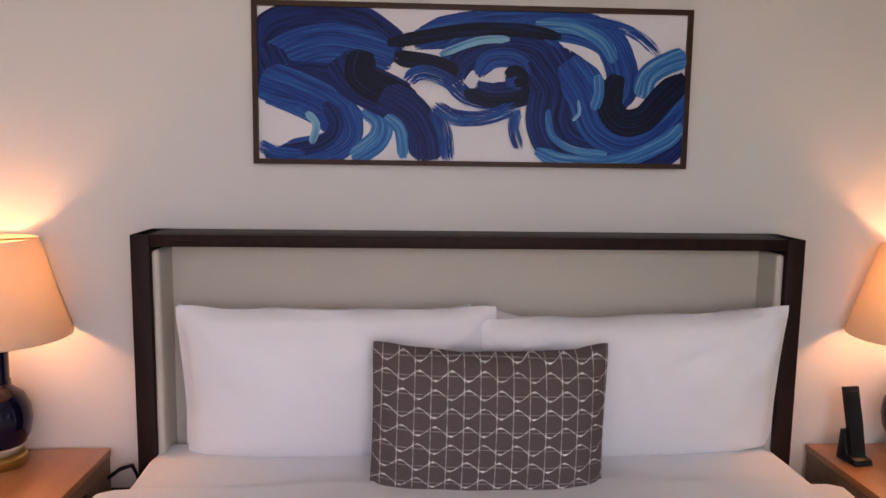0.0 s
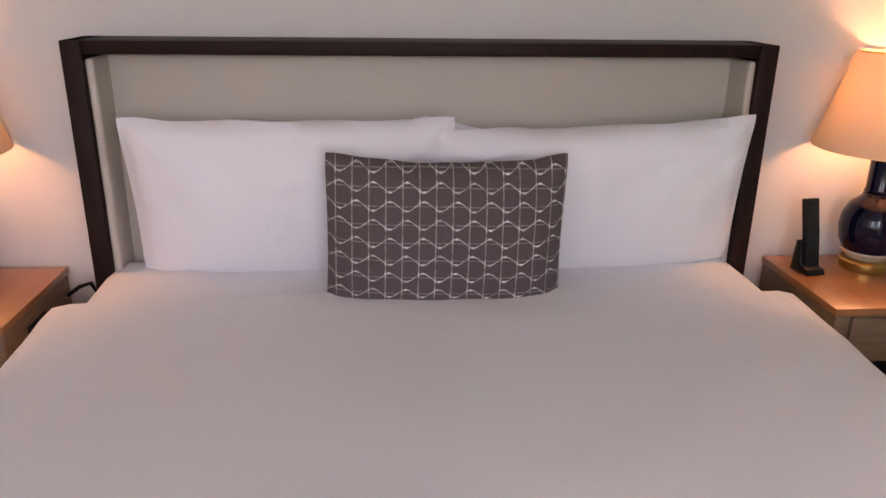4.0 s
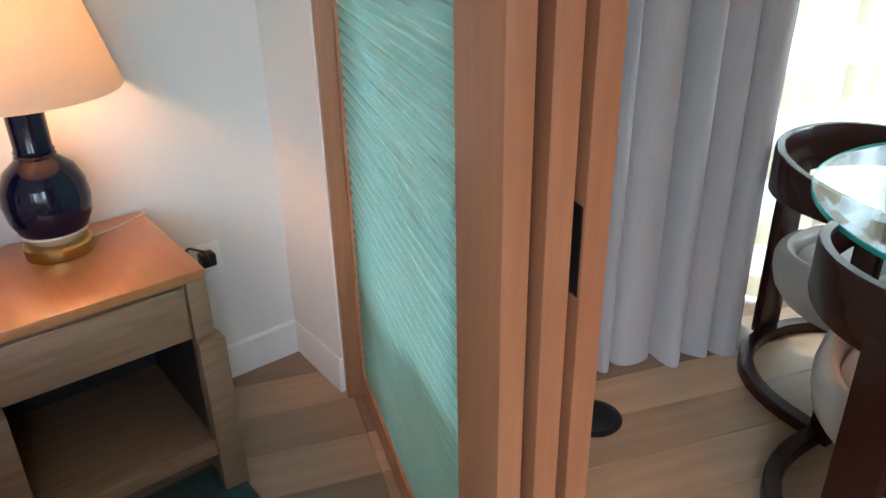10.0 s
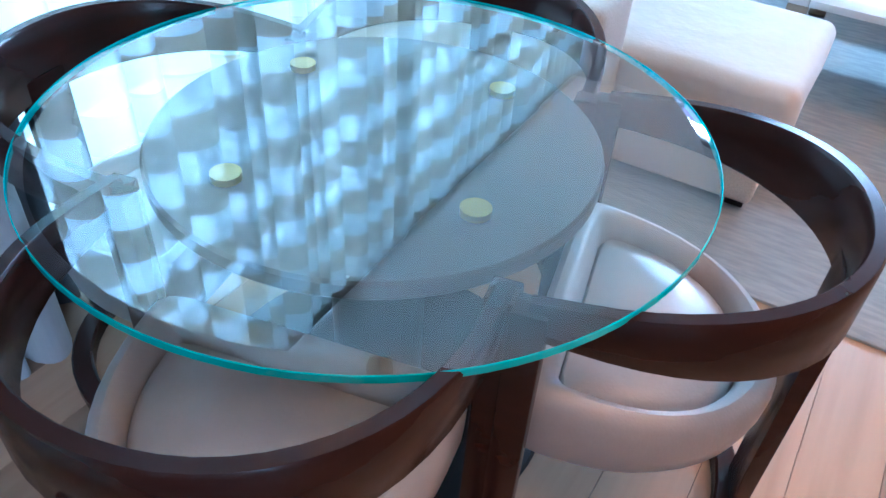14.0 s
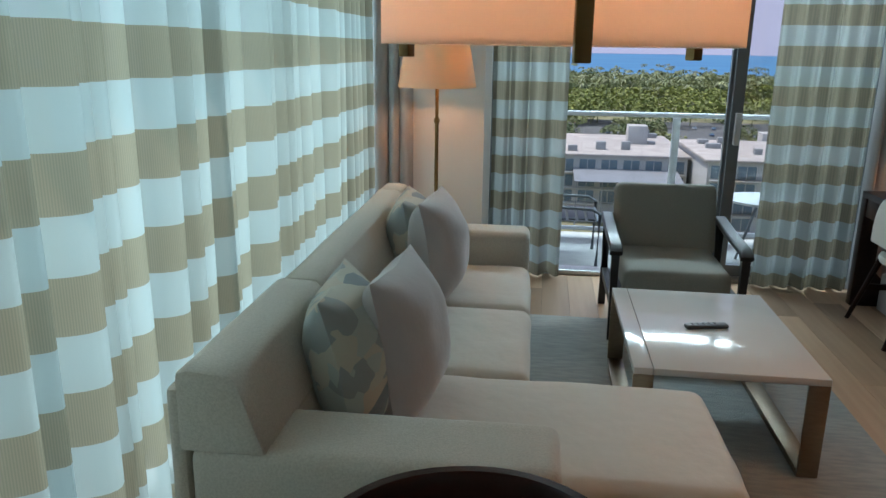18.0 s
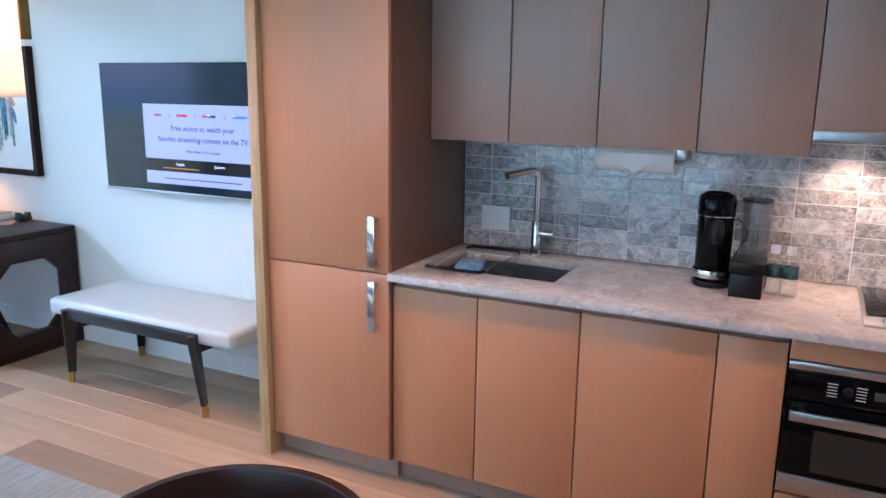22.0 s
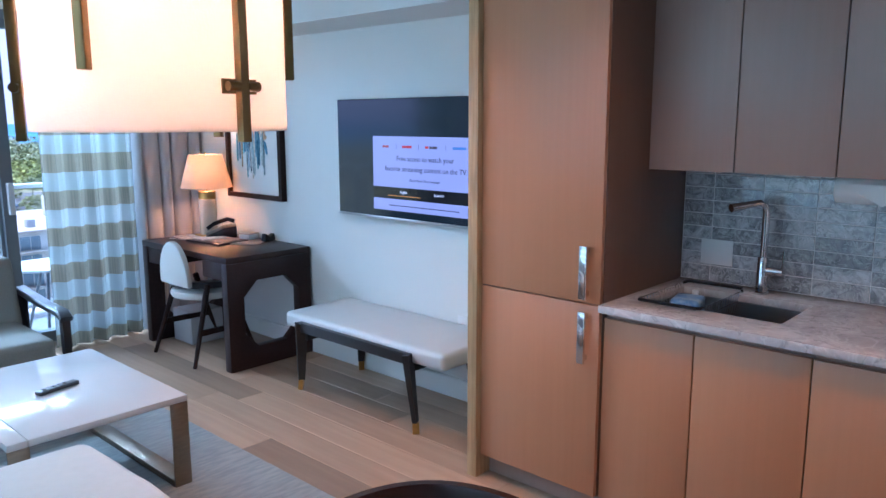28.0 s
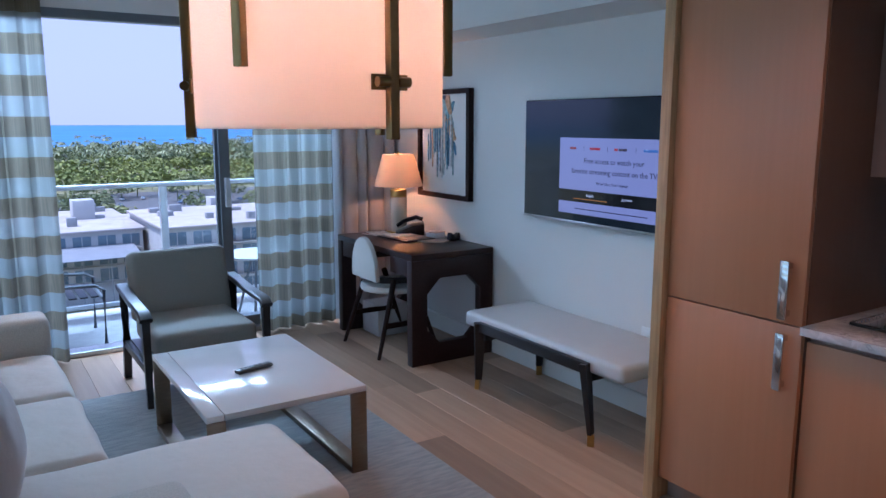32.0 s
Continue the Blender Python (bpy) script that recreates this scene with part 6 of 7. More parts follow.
for y in (0.075, -0.07):
    kn = part("knob", bm_lathe([(0, 0.01), (0.022, 0.01), (0.020, 0.022), (0, 0.024)], 22), STEEL, ck, "steel knob", at(-0.21, y))
    part("knob_grip", bm_box((-0.02, -0.004, 0.022), (0.02, 0.004, 0.038), 0.002), STEEL, kn)
sw = thing("wall_switch", at(2.043, 1.682, 1.045), "white double socket plate on the tiles", "socket")
part("plate", bm_box((0.0, -0.07, -0.055), (0.006, 0.07, 0.055), 0.002), WHITEP, sw)
for y in (-0.035, 0.035):
    part("insert", bm_box((-0.002, y - 0.018, -0.035), (0.0, y + 0.018, 0.035), 0.001), WHITEP, sw)

# ---- outside: park, car park, low buildings, sea ----
G = GROUND
setting("ground", bm_box((-2500, 9, G - 2), (2500, 1020, G)), mat("park_ground", (0.16, 0.17, 0.07), 0.95, grain=(0.02, 0.8), second=(0.22, 0.19, 0.12)), "park and streets below the hotel", "ground")
setting("sea", bm_prism([(1020, G - 2), (4900, G - 2), (4900, -16.0), (2600, G + 9), (1300, G - 0.2), (1020, G - 0.2)], -9000, 9000, 0), mat("sea_water", (0.014, 0.105, 0.25), 0.6, grain=(0.004, 0.8), second=(0.030, 0.17, 0.31), stretch=(1, 4, 1)), "deep blue sea to the horizon", "sea")
setting("lagoon", bm_box((-2500, 1020, G - 1), (2500, 1250, G - 0.1)), mat("lagoon_water", (0.03, 0.26, 0.36), 0.6, grain=(0.006, 0.9), second=(0.012, 0.13, 0.33), stretch=(1, 5, 1)), "turquoise shallow water", "sea")
# hazy bright sky above the horizon
hz = glow("hazy_sky", (0.266, 0.266, 0.390), 1.2)
hz.node_tree.nodes["Principled BSDF"].inputs["Base Color"].default_value = (0, 0, 0, 1)
setting("backdrop", bm_sweep([(4950 * math.sin(radians(a)), 4950 * math.cos(radians(a)), 0) for a in range(-80, 81, 8)], [(-5, -60), (5, -60), (5, 2600), (-5, 2600)]), hz, "hazy pale blue sky over the sea", "sky")
FOAM = mat("surf_foam", (0.85, 0.88, 0.90), 0.9)
srf = random.Random(8)
for k in range(14):
    x = srf.uniform(-150, 900)
    setting("surf_%d" % (k + 1), bm_box((x, 1180 + srf.uniform(-40, 60), G - 0.1), (x + srf.uniform(40, 140), 1186 + srf.uniform(-40, 60), G + 0.3)), FOAM, "line of white surf", "surf")
setting("car_park", bm_box((-60, 225, G), (330, 420, G + 0.05)), mat("asphalt", (0.10, 0.10, 0.105), 0.9, grain=(0.3, 0.4)), "grey car park beside the trees", "car park")

LEAF = mat("leaf_green", (0.175, 0.18, 0.058), 0.7, grain=(0.035, 0.9), second=(0.07, 0.095, 0.035), island=0.4)
LEAF2 = mat("bright_leaf", (0.20, 0.21, 0.040), 0.7, grain=(0.12, 0.7), second=(0.085, 0.11, 0.025), island=0.45)
BARK = mat("grey_bark", (0.14, 0.11, 0.08), 0.9, grain=(3, 0.5))
WHITEB = mat("white_render", (0.42, 0.40, 0.395), 0.85, grain=(0.3, 0.35), second=(0.32, 0.30, 0.295))
ROOFW = mat("white_roofing", (0.43, 0.385, 0.37), 0.9, grain=(0.25, 0.7), second=(0.29, 0.255, 0.245), wear=(0.06, 0.5))
BWIN = mat("far_window_glass", (0.10, 0.14, 0.18), 0.15)
GREYROOF = mat("grey_roof_unit", (0.27, 0.27, 0.28), 0.7, grain=(1, 0.4))


def far_trees(name, spots, kind, material, label, seed):
    """Many trees as one mesh: trunks, limbs and crowns of small leaf blades."""
    rng = random.Random(seed)
    verts, faces = [], []

    def blade(c, a, b):
        n = len(verts)
        verts.extend([c - a - b, c + a - b * 0.6, c + a * 0.6 + b, c - a * 0.8 + b])
        faces.append((n, n + 1, n + 2, n + 3))

    for x, y, h, r in spots:
        top = Vector((x, y, G + h))
        for t in (0, 1):
            blade(Vector((x, y, G + h * 0.4)), Vector((0.25, 0, 0)) if t else Vector((0, 0.25, 0)), Vector((0, 0, h * 0.42)))
        if kind == "palm":
            for k in range(15):
                a = rng.uniform(0, 6.283)
                out = Vector((math.cos(a), math.sin(a), 0))
                side = Vector((-out.y, out.x, 0)) * 0.42
                droop = rng.uniform(-0.5, 0.9)
                p0, p1, p2 = top, top + out * r * 0.55 + Vector((0, 0, r * 0.28 * droop)), top + out * r + Vector((0, 0, r * (0.3 * droop - 0.35)))
                n = len(verts)
                verts.extend([p0 - side * 0.4, p0 + side * 0.4, p1 + side * 1.6, p1 - side * 1.6, p2 + side * 0.2, p2 - side * 0.2])
                faces.extend([(n, n + 1, n + 2, n + 3), (n + 3, n + 2, n + 4, n + 5)])
        else:
            lobes = [(rng.uniform(-0.65, 0.65) * r, rng.uniform(-0.65, 0.65) * r, rng.uniform(-0.34, 0.05) * h, rng.uniform(0.26, 0.46) * r) for _ in range(9)]
            for lx, ly, lz, lr in lobes:
                for k in range(52):
                    a, e = rng.uniform(0, 6.283), rng.uniform(-0.3, 1.0)
                    q = math.sqrt(max(0, 1 - e * e))
                    c = top + Vector((lx + lr * q * math.cos(a), ly + lr * q * math.sin(a), lz + lr * 0.75 * e - 0.08 * h))
                    s = lr * rng.uniform(0.10, 0.22)
                    blade(c, Vector((s * rng.uniform(0.6, 1), s * rng.uniform(-0.5, 0.5), s * rng.uniform(-0.3, 0.3))), Vector((s * rng.uniform(-0.6, 0.6), s * rng.uniform(0.1, 0.8), s * rng.uniform(-0.8, 0.9))))
    me = bpy.data.meshes.new(name)
    me.from_pydata(verts, [], faces)
    me.materials.append(material)
    tagged(new(name, me), label, "trees", kind="stuff")


tr = random.Random(12)


def spots(n, y0, y1, h0, h1, r0, r1):
    out = []
    for _ in range(n):
        y = tr.uniform(y0, y1)
        out.append((tr.uniform(-0.12, 0.50) * y, y, tr.uniform(h0, h1), tr.uniform(r0, r1)))
    return out


far_trees("far_woods", spots(420, 520, 960, 8, 13, 6, 12), "broad", LEAF, "dense dark green park trees far below", 1)
far_trees("near_woods", spots(105, 385, 560, 8, 12, 9, 15), "broad", LEAF2, "bright green spreading trees round the car park", 2)
far_trees("car_park_trees", spots(46, 250, 400, 6, 9, 6, 10), "broad", LEAF, "green trees among parked cars", 3)
PALM = mat("shore_palm_green", (0.17, 0.17, 0.085), 0.6, grain=(0.1, 0.8), second=(0.06, 0.075, 0.035), island=0.5)
far_trees("shore_palms", spots(110, 560, 860, 15, 23, 3.6, 5.4), "palm", PALM, "tall coconut palms along the shore", 6)
far_trees("palm_grove", spots(330, 480, 820, 13, 21, 3.6, 6.0), "palm", mat("palm_green", (0.21, 0.22, 0.10), 0.6, grain=(0.1, 0.8), second=(0.07, 0.10, 0.04), island=0.5), "tall coconut palms between the trees", 4)


def parked_car(m, colour):
    t = thing("parked_car", m, "small parked car on the asphalt far below", "car", "cars in the car park")
    part("body", bm_prism([(-2.2, 0.35), (2.2, 0.35), (2.2, 0.85), (1.1, 1.0), (-1.9, 1.0), (-2.2, 0.85)], -0.9, 0.9, 1, bevel=0.12), colour, t)
    part("cabin", bm_prism([(-1.7, 1.0), (0.9, 1.0), (0.2, 1.5), (-1.2, 1.5)], -0.8, 0.8, 1, bevel=0.1), BWIN, t, "dark glazed cabin")
    return t


PAINTS = [mat("car_paint", c, 0.3, 0.2) for c in ((0.7, 0.7, 0.7), (0.05, 0.05, 0.06), (0.35, 0.36, 0.38), (0.10, 0.14, 0.22), (0.35, 0.04, 0.04))]
cars = {}
for row in range(6):
    for k in range(13):
        if tr.random() < 0.8:
            c = tr.randrange(5)
            m = at(5 + row * 6 + k * 9.0 + tr.uniform(-1, 1), 240 + row * 28, G + 0.05, 90 + tr.uniform(-4, 4))
            cars[c] = parked_car(m, PAINTS[c]) if c not in cars else copy_thing(cars[c], m)


def low_building(x0, x1, y0, y1, top, storeys, bays, label, units=4, seed=0):
    b = thing("low_building", at(x0, y0, G), label, "building")
    w, d, h = x1 - x0, y1 - y0, top - G
    part("wall", bm_box((0, 0, 0), (w, d, h)), WHITEB, b)
    rf = part("roof", bm_box((-0.6, -0.6, h), (w + 0.6, d + 0.6, h + 0.5), 0.05), ROOFW, b, "white flat roof")
    rng = random.Random(seed)
    for k in range(units):
        x, y = rng.uniform(2, w - 4), rng.uniform(3, d - 4)
        part("roof_unit", bm_box((x, y, h + 0.5), (x + rng.uniform(1, 3.2), y + rng.uniform(1, 2.5), h + rng.uniform(1.2, 2.8)), 0.06), GREYROOF, rf)
    part("roof_house", bm_box((w * 0.62, d * 0.5, h + 0.5), (w * 0.62 + 4.5, d * 0.5 + 5, h + 4.8), 0.05), WHITEB, rf)
    for s in range(storeys):
        z = h - 3.4 * (s + 1)
        part("balcony", bm_box((0.5, -1.3, z - 0.2), (w - 0.5, 0.0, z), 0.03), WHITEB, b)
        for k in range(bays):
            x = w * (k + 0.5) / bays
            wd = part("window", bm_box((x - w / bays * 0.36, -0.08, z + 0.2), (x + w / bays * 0.36, 0.05, z + 2.7), 0.02), BWIN, b, "dark sliding window")
            part("window_mullion", bm_box((x - 0.06, -0.13, z + 0.2), (x + 0.06, -0.08, z + 2.7)), WHITEB, wd)
            part("railing", bm_box((x - w / bays * 0.48, -1.3, z), (x + w / bays * 0.48, -1.24, z + 1.0)), PANE, b)
    return b


low_building(31, 75, 150, 184, -18.9, 4, 9, "white low hotel building with balconies and roof plant", 9, 1)
low_building(2, 30, 165, 205, -20.5, 3, 6, "white flat roofed shop building below", 7, 2)
low_building(78, 120, 145, 190, -17.5, 4, 8, "white low hotel building with balconies", 6, 3)
low_building(-45, -4, 160, 200, -19, 4, 8, "white low hotel building with balconies", 6, 4)
low_building(20, 80, 200, 222, -24.0, 2, 10, "pale service building beside the car park", 8, 6)
aw = thing("awning", at(6, 155, -24.5), "long pale grey awning before the shops", "awning")
part("canvas", bm_prism([(0, 0), (10, 1.2), (10, 1.35), (0, 0.15)], 0, 22, 0, []), mat("awning_cloth", (0.20, 0.21, 0.24), 0.8, grain=(0.5, 0.3)), aw)
for k in range(5):
    part("post", bm_rod((0.5 + 5.2 * k, 0.3, G + 24.5), (0.5 + 5.2 * k, 0.3, 0.1), 0.12, 8), GREYROOF, aw)

# balcony furniture
bt_ = thing("balcony_table", at(1.05, 6.62, -0.05), "round pale metal balcony table", "table")
part("top", bm_lathe([(0, 0.53), (0.29, 0.53), (0.30, 0.535), (0.30, 0.548), (0, 0.552)], 40), RAILM, bt_)
for k in range(3):
    part("leg", bm_rod((0.24 * math.cos(2.1 * k), 0.24 * math.sin(2.1 * k), 0), (0.06 * math.cos(2.1 * k), 0.06 * math.sin(2.1 * k), 0.53), 0.012), ALU, bt_)
bc = thing("balcony_chair", at(-0.50, 6.66, -0.05), "low grey strapped metal balcony chair", "chair")
for s in (-1, 1):
    part("side_frame", bm_tube([(0.27, s * 0.27, 0), (0.28, s * 0.27, 0.42), (0.22, s * 0.27, 0.455), (-0.27, s * 0.27, 0.47), (-0.30, s * 0.27, 0)], 0.013, 8), ALU, bc)
part("front_rail", bm_tube([(0.27, -0.27, 0.36), (0.27, 0.27, 0.36)], 0.012, 8), ALU, bc)
for k in range(7):
    part("strap", bm_box((-0.26 + 0.075 * k, -0.26, 0.365), (-0.205 + 0.075 * k, 0.26, 0.377), 0.003), BLACKP, bc)
for k in range(2):
    part("back_strap", bm_box((-0.30, -0.26, 0.40 + 0.055 * k), (-0.288, 0.26, 0.44 + 0.055 * k), 0.003), BLACKP, bc)

# ---- small things ----
# painting above the bed
pa = thing("painting", BR @ at(-1.94, -1.960, 1.828), "long framed abstract painting of blue swirls on white", "painting")
PWD, PHT = 0.685, 0.2475
part("picture_frame", bm_prism([(-PWD, -PHT), (PWD, -PHT), (PWD, PHT), (-PWD, PHT)], 0.0, 0.038, 0,
                               [[(-PWD + 0.016, -PHT + 0.016), (PWD - 0.016, -PHT + 0.016), (PWD - 0.016, PHT - 0.016), (-PWD + 0.016, PHT - 0.016)]]), mat("brown_picture_frame", (0.055, 0.026, 0.015), 0.45, grain=(8, 0.5), second=(0.035, 0.016, 0.010), stretch=(4, 0.6, 4), spec=0.2), pa, "narrow brown wooden frame")
canvas = part("canvas", bm_box((0.004, -PWD + 0.013, -PHT + 0.013), (0.026, PWD - 0.013, PHT - 0.013)), mat("canvas_white", (0.80, 0.79, 0.82), 0.8, grain=(60, 0.2), second=(0.74, 0.73, 0.76), bump=(500, 0.0003), spec=0.15), pa, "white canvas")


def paint_mat(name, low, mid, high, dry=0.0):
    """Streaks of three blues along a brush stroke; dry bristles leave gaps, most of all at its edges and ends."""
    m = mat(name, mid, 0.45, spec=0.15)
    nt = m.node_tree
    b = nt.nodes["Principled BSDF"]

    def node(kind, **values):
        n = nt.nodes.new(kind)
        for key, value in values.items():
            n.inputs[key].default_value = value
        return n

    def calc(op, a, c):
        n = nt.nodes.new("ShaderNodeMath")
        n.operation = op
        for k, v in enumerate((a, c)):
            if isinstance(v, (int, float)):
                n.inputs[k].default_value = v
            else:
                nt.links.new(v, n.inputs[k])
        return n.outputs[0]

    run, edge = nt.nodes.new("ShaderNodeUVMap"), nt.nodes.new("ShaderNodeUVMap")
    run.uv_map, edge.uv_map = "run", "edge"
    streak, hair, ramp = node("ShaderNodeTexNoise", Scale=1.0, Detail=5.0, Roughness=0.62, Distortion=0.25), node("ShaderNodeTexNoise", Scale=2.6, Detail=3.0), nt.nodes.new("ShaderNodeValToRGB")
    nt.links.new(run.outputs[0], streak.inputs["Vector"])
    nt.links.new(run.outputs[0], hair.inputs["Vector"])
    e = ramp.color_ramp.elements
    e[0].position, e[0].color = 0.30, (*low, 1)
    e[1].position, e[1].color = 0.74, (*high, 1)
    e.new(0.5).color = (*mid, 1)
    nt.links.new(streak.outputs["Fac"], ramp.inputs[0])
    nt.links.new(ramp.outputs[0], b.inputs["Base Color"])
    sep = nt.nodes.new("ShaderNodeSeparateXYZ")
    nt.links.new(edge.outputs[0], sep.inputs[0])
    rim = calc("POWER", calc("ABSOLUTE", calc("SUBTRACT", calc("MULTIPLY", sep.outputs["Y"], 2.0), 1.0), 0.0), 8.0)
    tip = calc("POWER", calc("ABSOLUTE", calc("SUBTRACT", calc("MULTIPLY", sep.outputs["X"], 2.0), 1.0), 0.0), 10.0)
    bare = calc("ADD", 0.14 + dry, calc("ADD", calc("MULTIPLY", rim, 0.26), calc("MULTIPLY", tip, 0.30)))
    cover = calc("GREATER_THAN", hair.outputs["Fac"], bare)
    mix, thin = nt.nodes.new("ShaderNodeMixShader"), nt.nodes.new("ShaderNodeBsdfTransparent")
    nt.links.new(cover, mix.inputs["Fac"])
    nt.links.new(thin.outputs[0], mix.inputs[1])
    nt.links.new(b.outputs[0], mix.inputs[2])
    nt.links.new(mix.outputs[0], nt.nodes["Material Output"].inputs["Surface"])
    return m


NAVY_C, ROYAL, AZURE, PALE, INKY = (0.008, 0.020, 0.115), (0.010, 0.055, 0.27), (0.02, 0.17, 0.43), (0.20, 0.45, 0.62), (0.003, 0.007, 0.022)
INKS = {"deep": paint_mat("deep_blue_paint", INKY, NAVY_C, ROYAL), "royal": paint_mat("royal_blue_paint", NAVY_C, ROYAL, AZURE), "azure": paint_mat("azure_paint", ROYAL, AZURE, PALE, 0.04),
        "black": paint_mat("blue_black_paint", INKY, INKY, NAVY_C, 0.02), "dry": paint_mat("dry_blue_paint", NAVY_C, ROYAL, AZURE, 0.26), "pale": paint_mat("pale_blue_paint", AZURE, PALE, PALE, 0.12)}


def curve_points(pts, n):
    out = []
    P = [Vector(p) for p in pts]
    P = [P[0] * 2 - P[1]] + P + [P[-1] * 2 - P[-2]]
    for k in range(1, len(P) - 2):
        a, b, c, d = P[k - 1:k + 3]
        for j in range(n):
            t = j / n
            out.append(0.5 * ((2 * b) + (c - a) * t + (2 * a - 5 * b + 4 * c - d) * t * t + (3 * b - a - 3 * c + d) * t ** 3))
    return out + [P[-2]]


layer = [0]


def brush(pts, width, ink):
    """One sweep of a wide brush over the canvas, in millimetres from its top left corner."""
    line = curve_points([(x, y) for x, y in pts], 12)
    layer[0] += 1
    lift = 0.0263 + 0.00028 * layer[0]
    width *= 1.12
    bm = bmesh.new()
    run, edge = bm.loops.layers.uv.new("run"), bm.loops.layers.uv.new("edge")
    rows, length = [], 0.0
    for i, p in enumerate(line):
        d = line[min(i + 1, len(line) - 1)] - line[max(i - 1, 0)]
        nn = Vector((-d.y, d.x)).normalized()
        length += (p - line[i - 1]).length if i else 0.0
        f = i / (len(line) - 1)
        swell = 0.55 + 0.45 * min(1.0, f / 0.12, (1 - f) / 0.12)
        row = []
        for k in range(7):
            o = (k / 6 - 0.5) * width * swell
            q = p + nn * o
            row.append((bm.verts.new((lift + 0.00022 * f, (min(max(q.x, 1), 1343) - 672) / 1000, (234.5 - min(max(q.y, 1), 468)) / 1000)), (length * 0.004 + layer[0] * 7.3, o * 0.11), (f, k / 6)))
        rows.append(row)
    for a, b in zip(rows, rows[1:]):
        for k in range(6):
            quad = (a[k], a[k + 1], b[k + 1], b[k])
            face = bm.faces.new([v[0] for v in quad])
            for loop, v in zip(face.loops, quad):
                loop[run].uv, loop[edge].uv = v[1], v[2]
    part("brush_stroke", bm, INKS[ink], canvas)


brush([(480, 100), (600, 66), (780, 42), (960, 42), (1080, 78), (1130, 150), (1142, 230), (1110, 300)], 92, "royal")
brush([(700, 78), (840, 30), (980, 22), (1090, 34), (1190, 70), (1270, 140)], 34, "dry")
brush([(860, 40), (980, 45), (1070, 85), (1115, 150)], 40, "azure")
brush([(5, 165), (60, 80), (180, 48), (300, 60), (380, 108), (430, 150)], 125, "deep")
brush([(0, 215), (100, 145), (215, 112), (320, 125), (420, 155)], 110, "royal")
brush([(0, 130), (60, 225), (170, 240), (280, 250)], 130, "deep")
brush([(10, 225), (120, 262), (230, 318), (300, 392)], 118, "royal")
brush([(250, 300), (275, 380), (215, 432), (60, 462)], 92, "royal")
brush([(210, 290), (242, 360), (190, 420), (20, 456)], 40, "deep")
brush([(330, 300), (382, 345), (370, 405), (290, 462)], 62, "azure")
brush([(0, 262), (60, 282), (130, 296)], 34, "dry")
brush([(0, 420), (60, 446), (150, 455)], 40, "dry")
brush([(150, 320), (180, 360), (165, 420)], 22, "pale")
brush([(250, 150), (300, 215), (390, 262), (470, 300)], 120, "deep")
brush([(330, 130), (318, 205), (390, 250), (500, 300)], 84, "black")
brush([(380, 265), (470, 315), (518, 390), (530, 466)], 104, "deep")
brush([(395, 330), (440, 370), (452, 460)], 34, "azure")
brush([(540, 300), (580, 380), (592, 466)], 46, "dry")
brush([(590, 150), (600, 215), (650, 265), (740, 288)], 52, "dry")
brush([(570, 150), (660, 100), (780, 82), (900, 110), (960, 170)], 58, "royal")
brush([(610, 220), (640, 152), (720, 115), (830, 112), (892, 150), (890, 205), (830, 245), (740, 262), (675, 235)], 78, "deep")
brush([(680, 200), (720, 152), (790, 145), (832, 172), (822, 205), (770, 218)], 52, "royal")
brush([(640, 250), (720, 275), (825, 262), (850, 205)], 40, "black")
brush([(770, 200), (800, 182), (828, 205), (800, 225)], 30, "black")
brush([(420, 150), (540, 165), (620, 192)], 46, "black")
brush([(455, 225), (500, 195), (560, 205), (640, 250)], 44, "dry")
brush([(545, 290), (610, 328), (710, 330), (815, 290)], 46, "dry")
brush([(810, 300), (798, 360), (820, 430)], 34, "dry")
brush([(880, 130), (945, 230), (940, 340), (1000, 410), (1140, 430), (1260, 375), (1342, 280)], 185, "deep")
brush([(960, 150), (1030, 250), (1075, 345), (1170, 385), (1270, 330), (1342, 240)], 120, "royal")
brush([(870, 430), (960, 462), (1130, 462), (1280, 400), (1340, 345)], 44, "azure")
brush([(905, 300), (920, 380), (990, 425), (1100, 436)], 20, "azure")
brush([(1000, 270), (1005, 310), (985, 335)], 10, "pale")
brush([(1200, 260), (1222, 190), (1285, 150), (1342, 130)], 62, "azure")
brush([(1125, 190), (1098, 275), (1140, 335), (1212, 325), (1275, 255), (1342, 195)], 76, "black")
brush([(1060, 190), (1065, 250), (1050, 300)], 30, "azure")
brush([(400, 108), (520, 85), (660, 62), (810, 60), (940, 78)], 36, "black")
brush([(560, 140), (680, 96), (780, 88)], 22, "pale")


# cordless phone on the nightstand
def cordless(m):
    t = thing("cordless_phone", m, "black cordless phone standing in its cradle on the nightstand", "phone")
    part("cradle", bm_prism([(-0.045, 0), (0.045, 0), (0.04, 0.018), (0.0, 0.026), (-0.02, 0.10), (-0.035, 0.10)], -0.032, 0.032, 1, bevel=0.003), BLACKP, t)
    hs = part("handset", bm_sweep([(0.010, 0, 0.02), (-0.012, 0, 0.12), (-0.032, 0, 0.19), (-0.044, 0, 0.235)], [(-0.024, -0.010), (0.024, -0.010), (0.024, 0.010), (-0.024, 0.010)]), BLACKP, t, "upright black handset")
    part("ear_piece", bm_box((-0.034, -0.014, 0.205), (-0.029, 0.014, 0.222), 0.001), BLACKG, hs)
    return t


cordless(BR @ at(-1.765, -0.725, 0.656, 8))


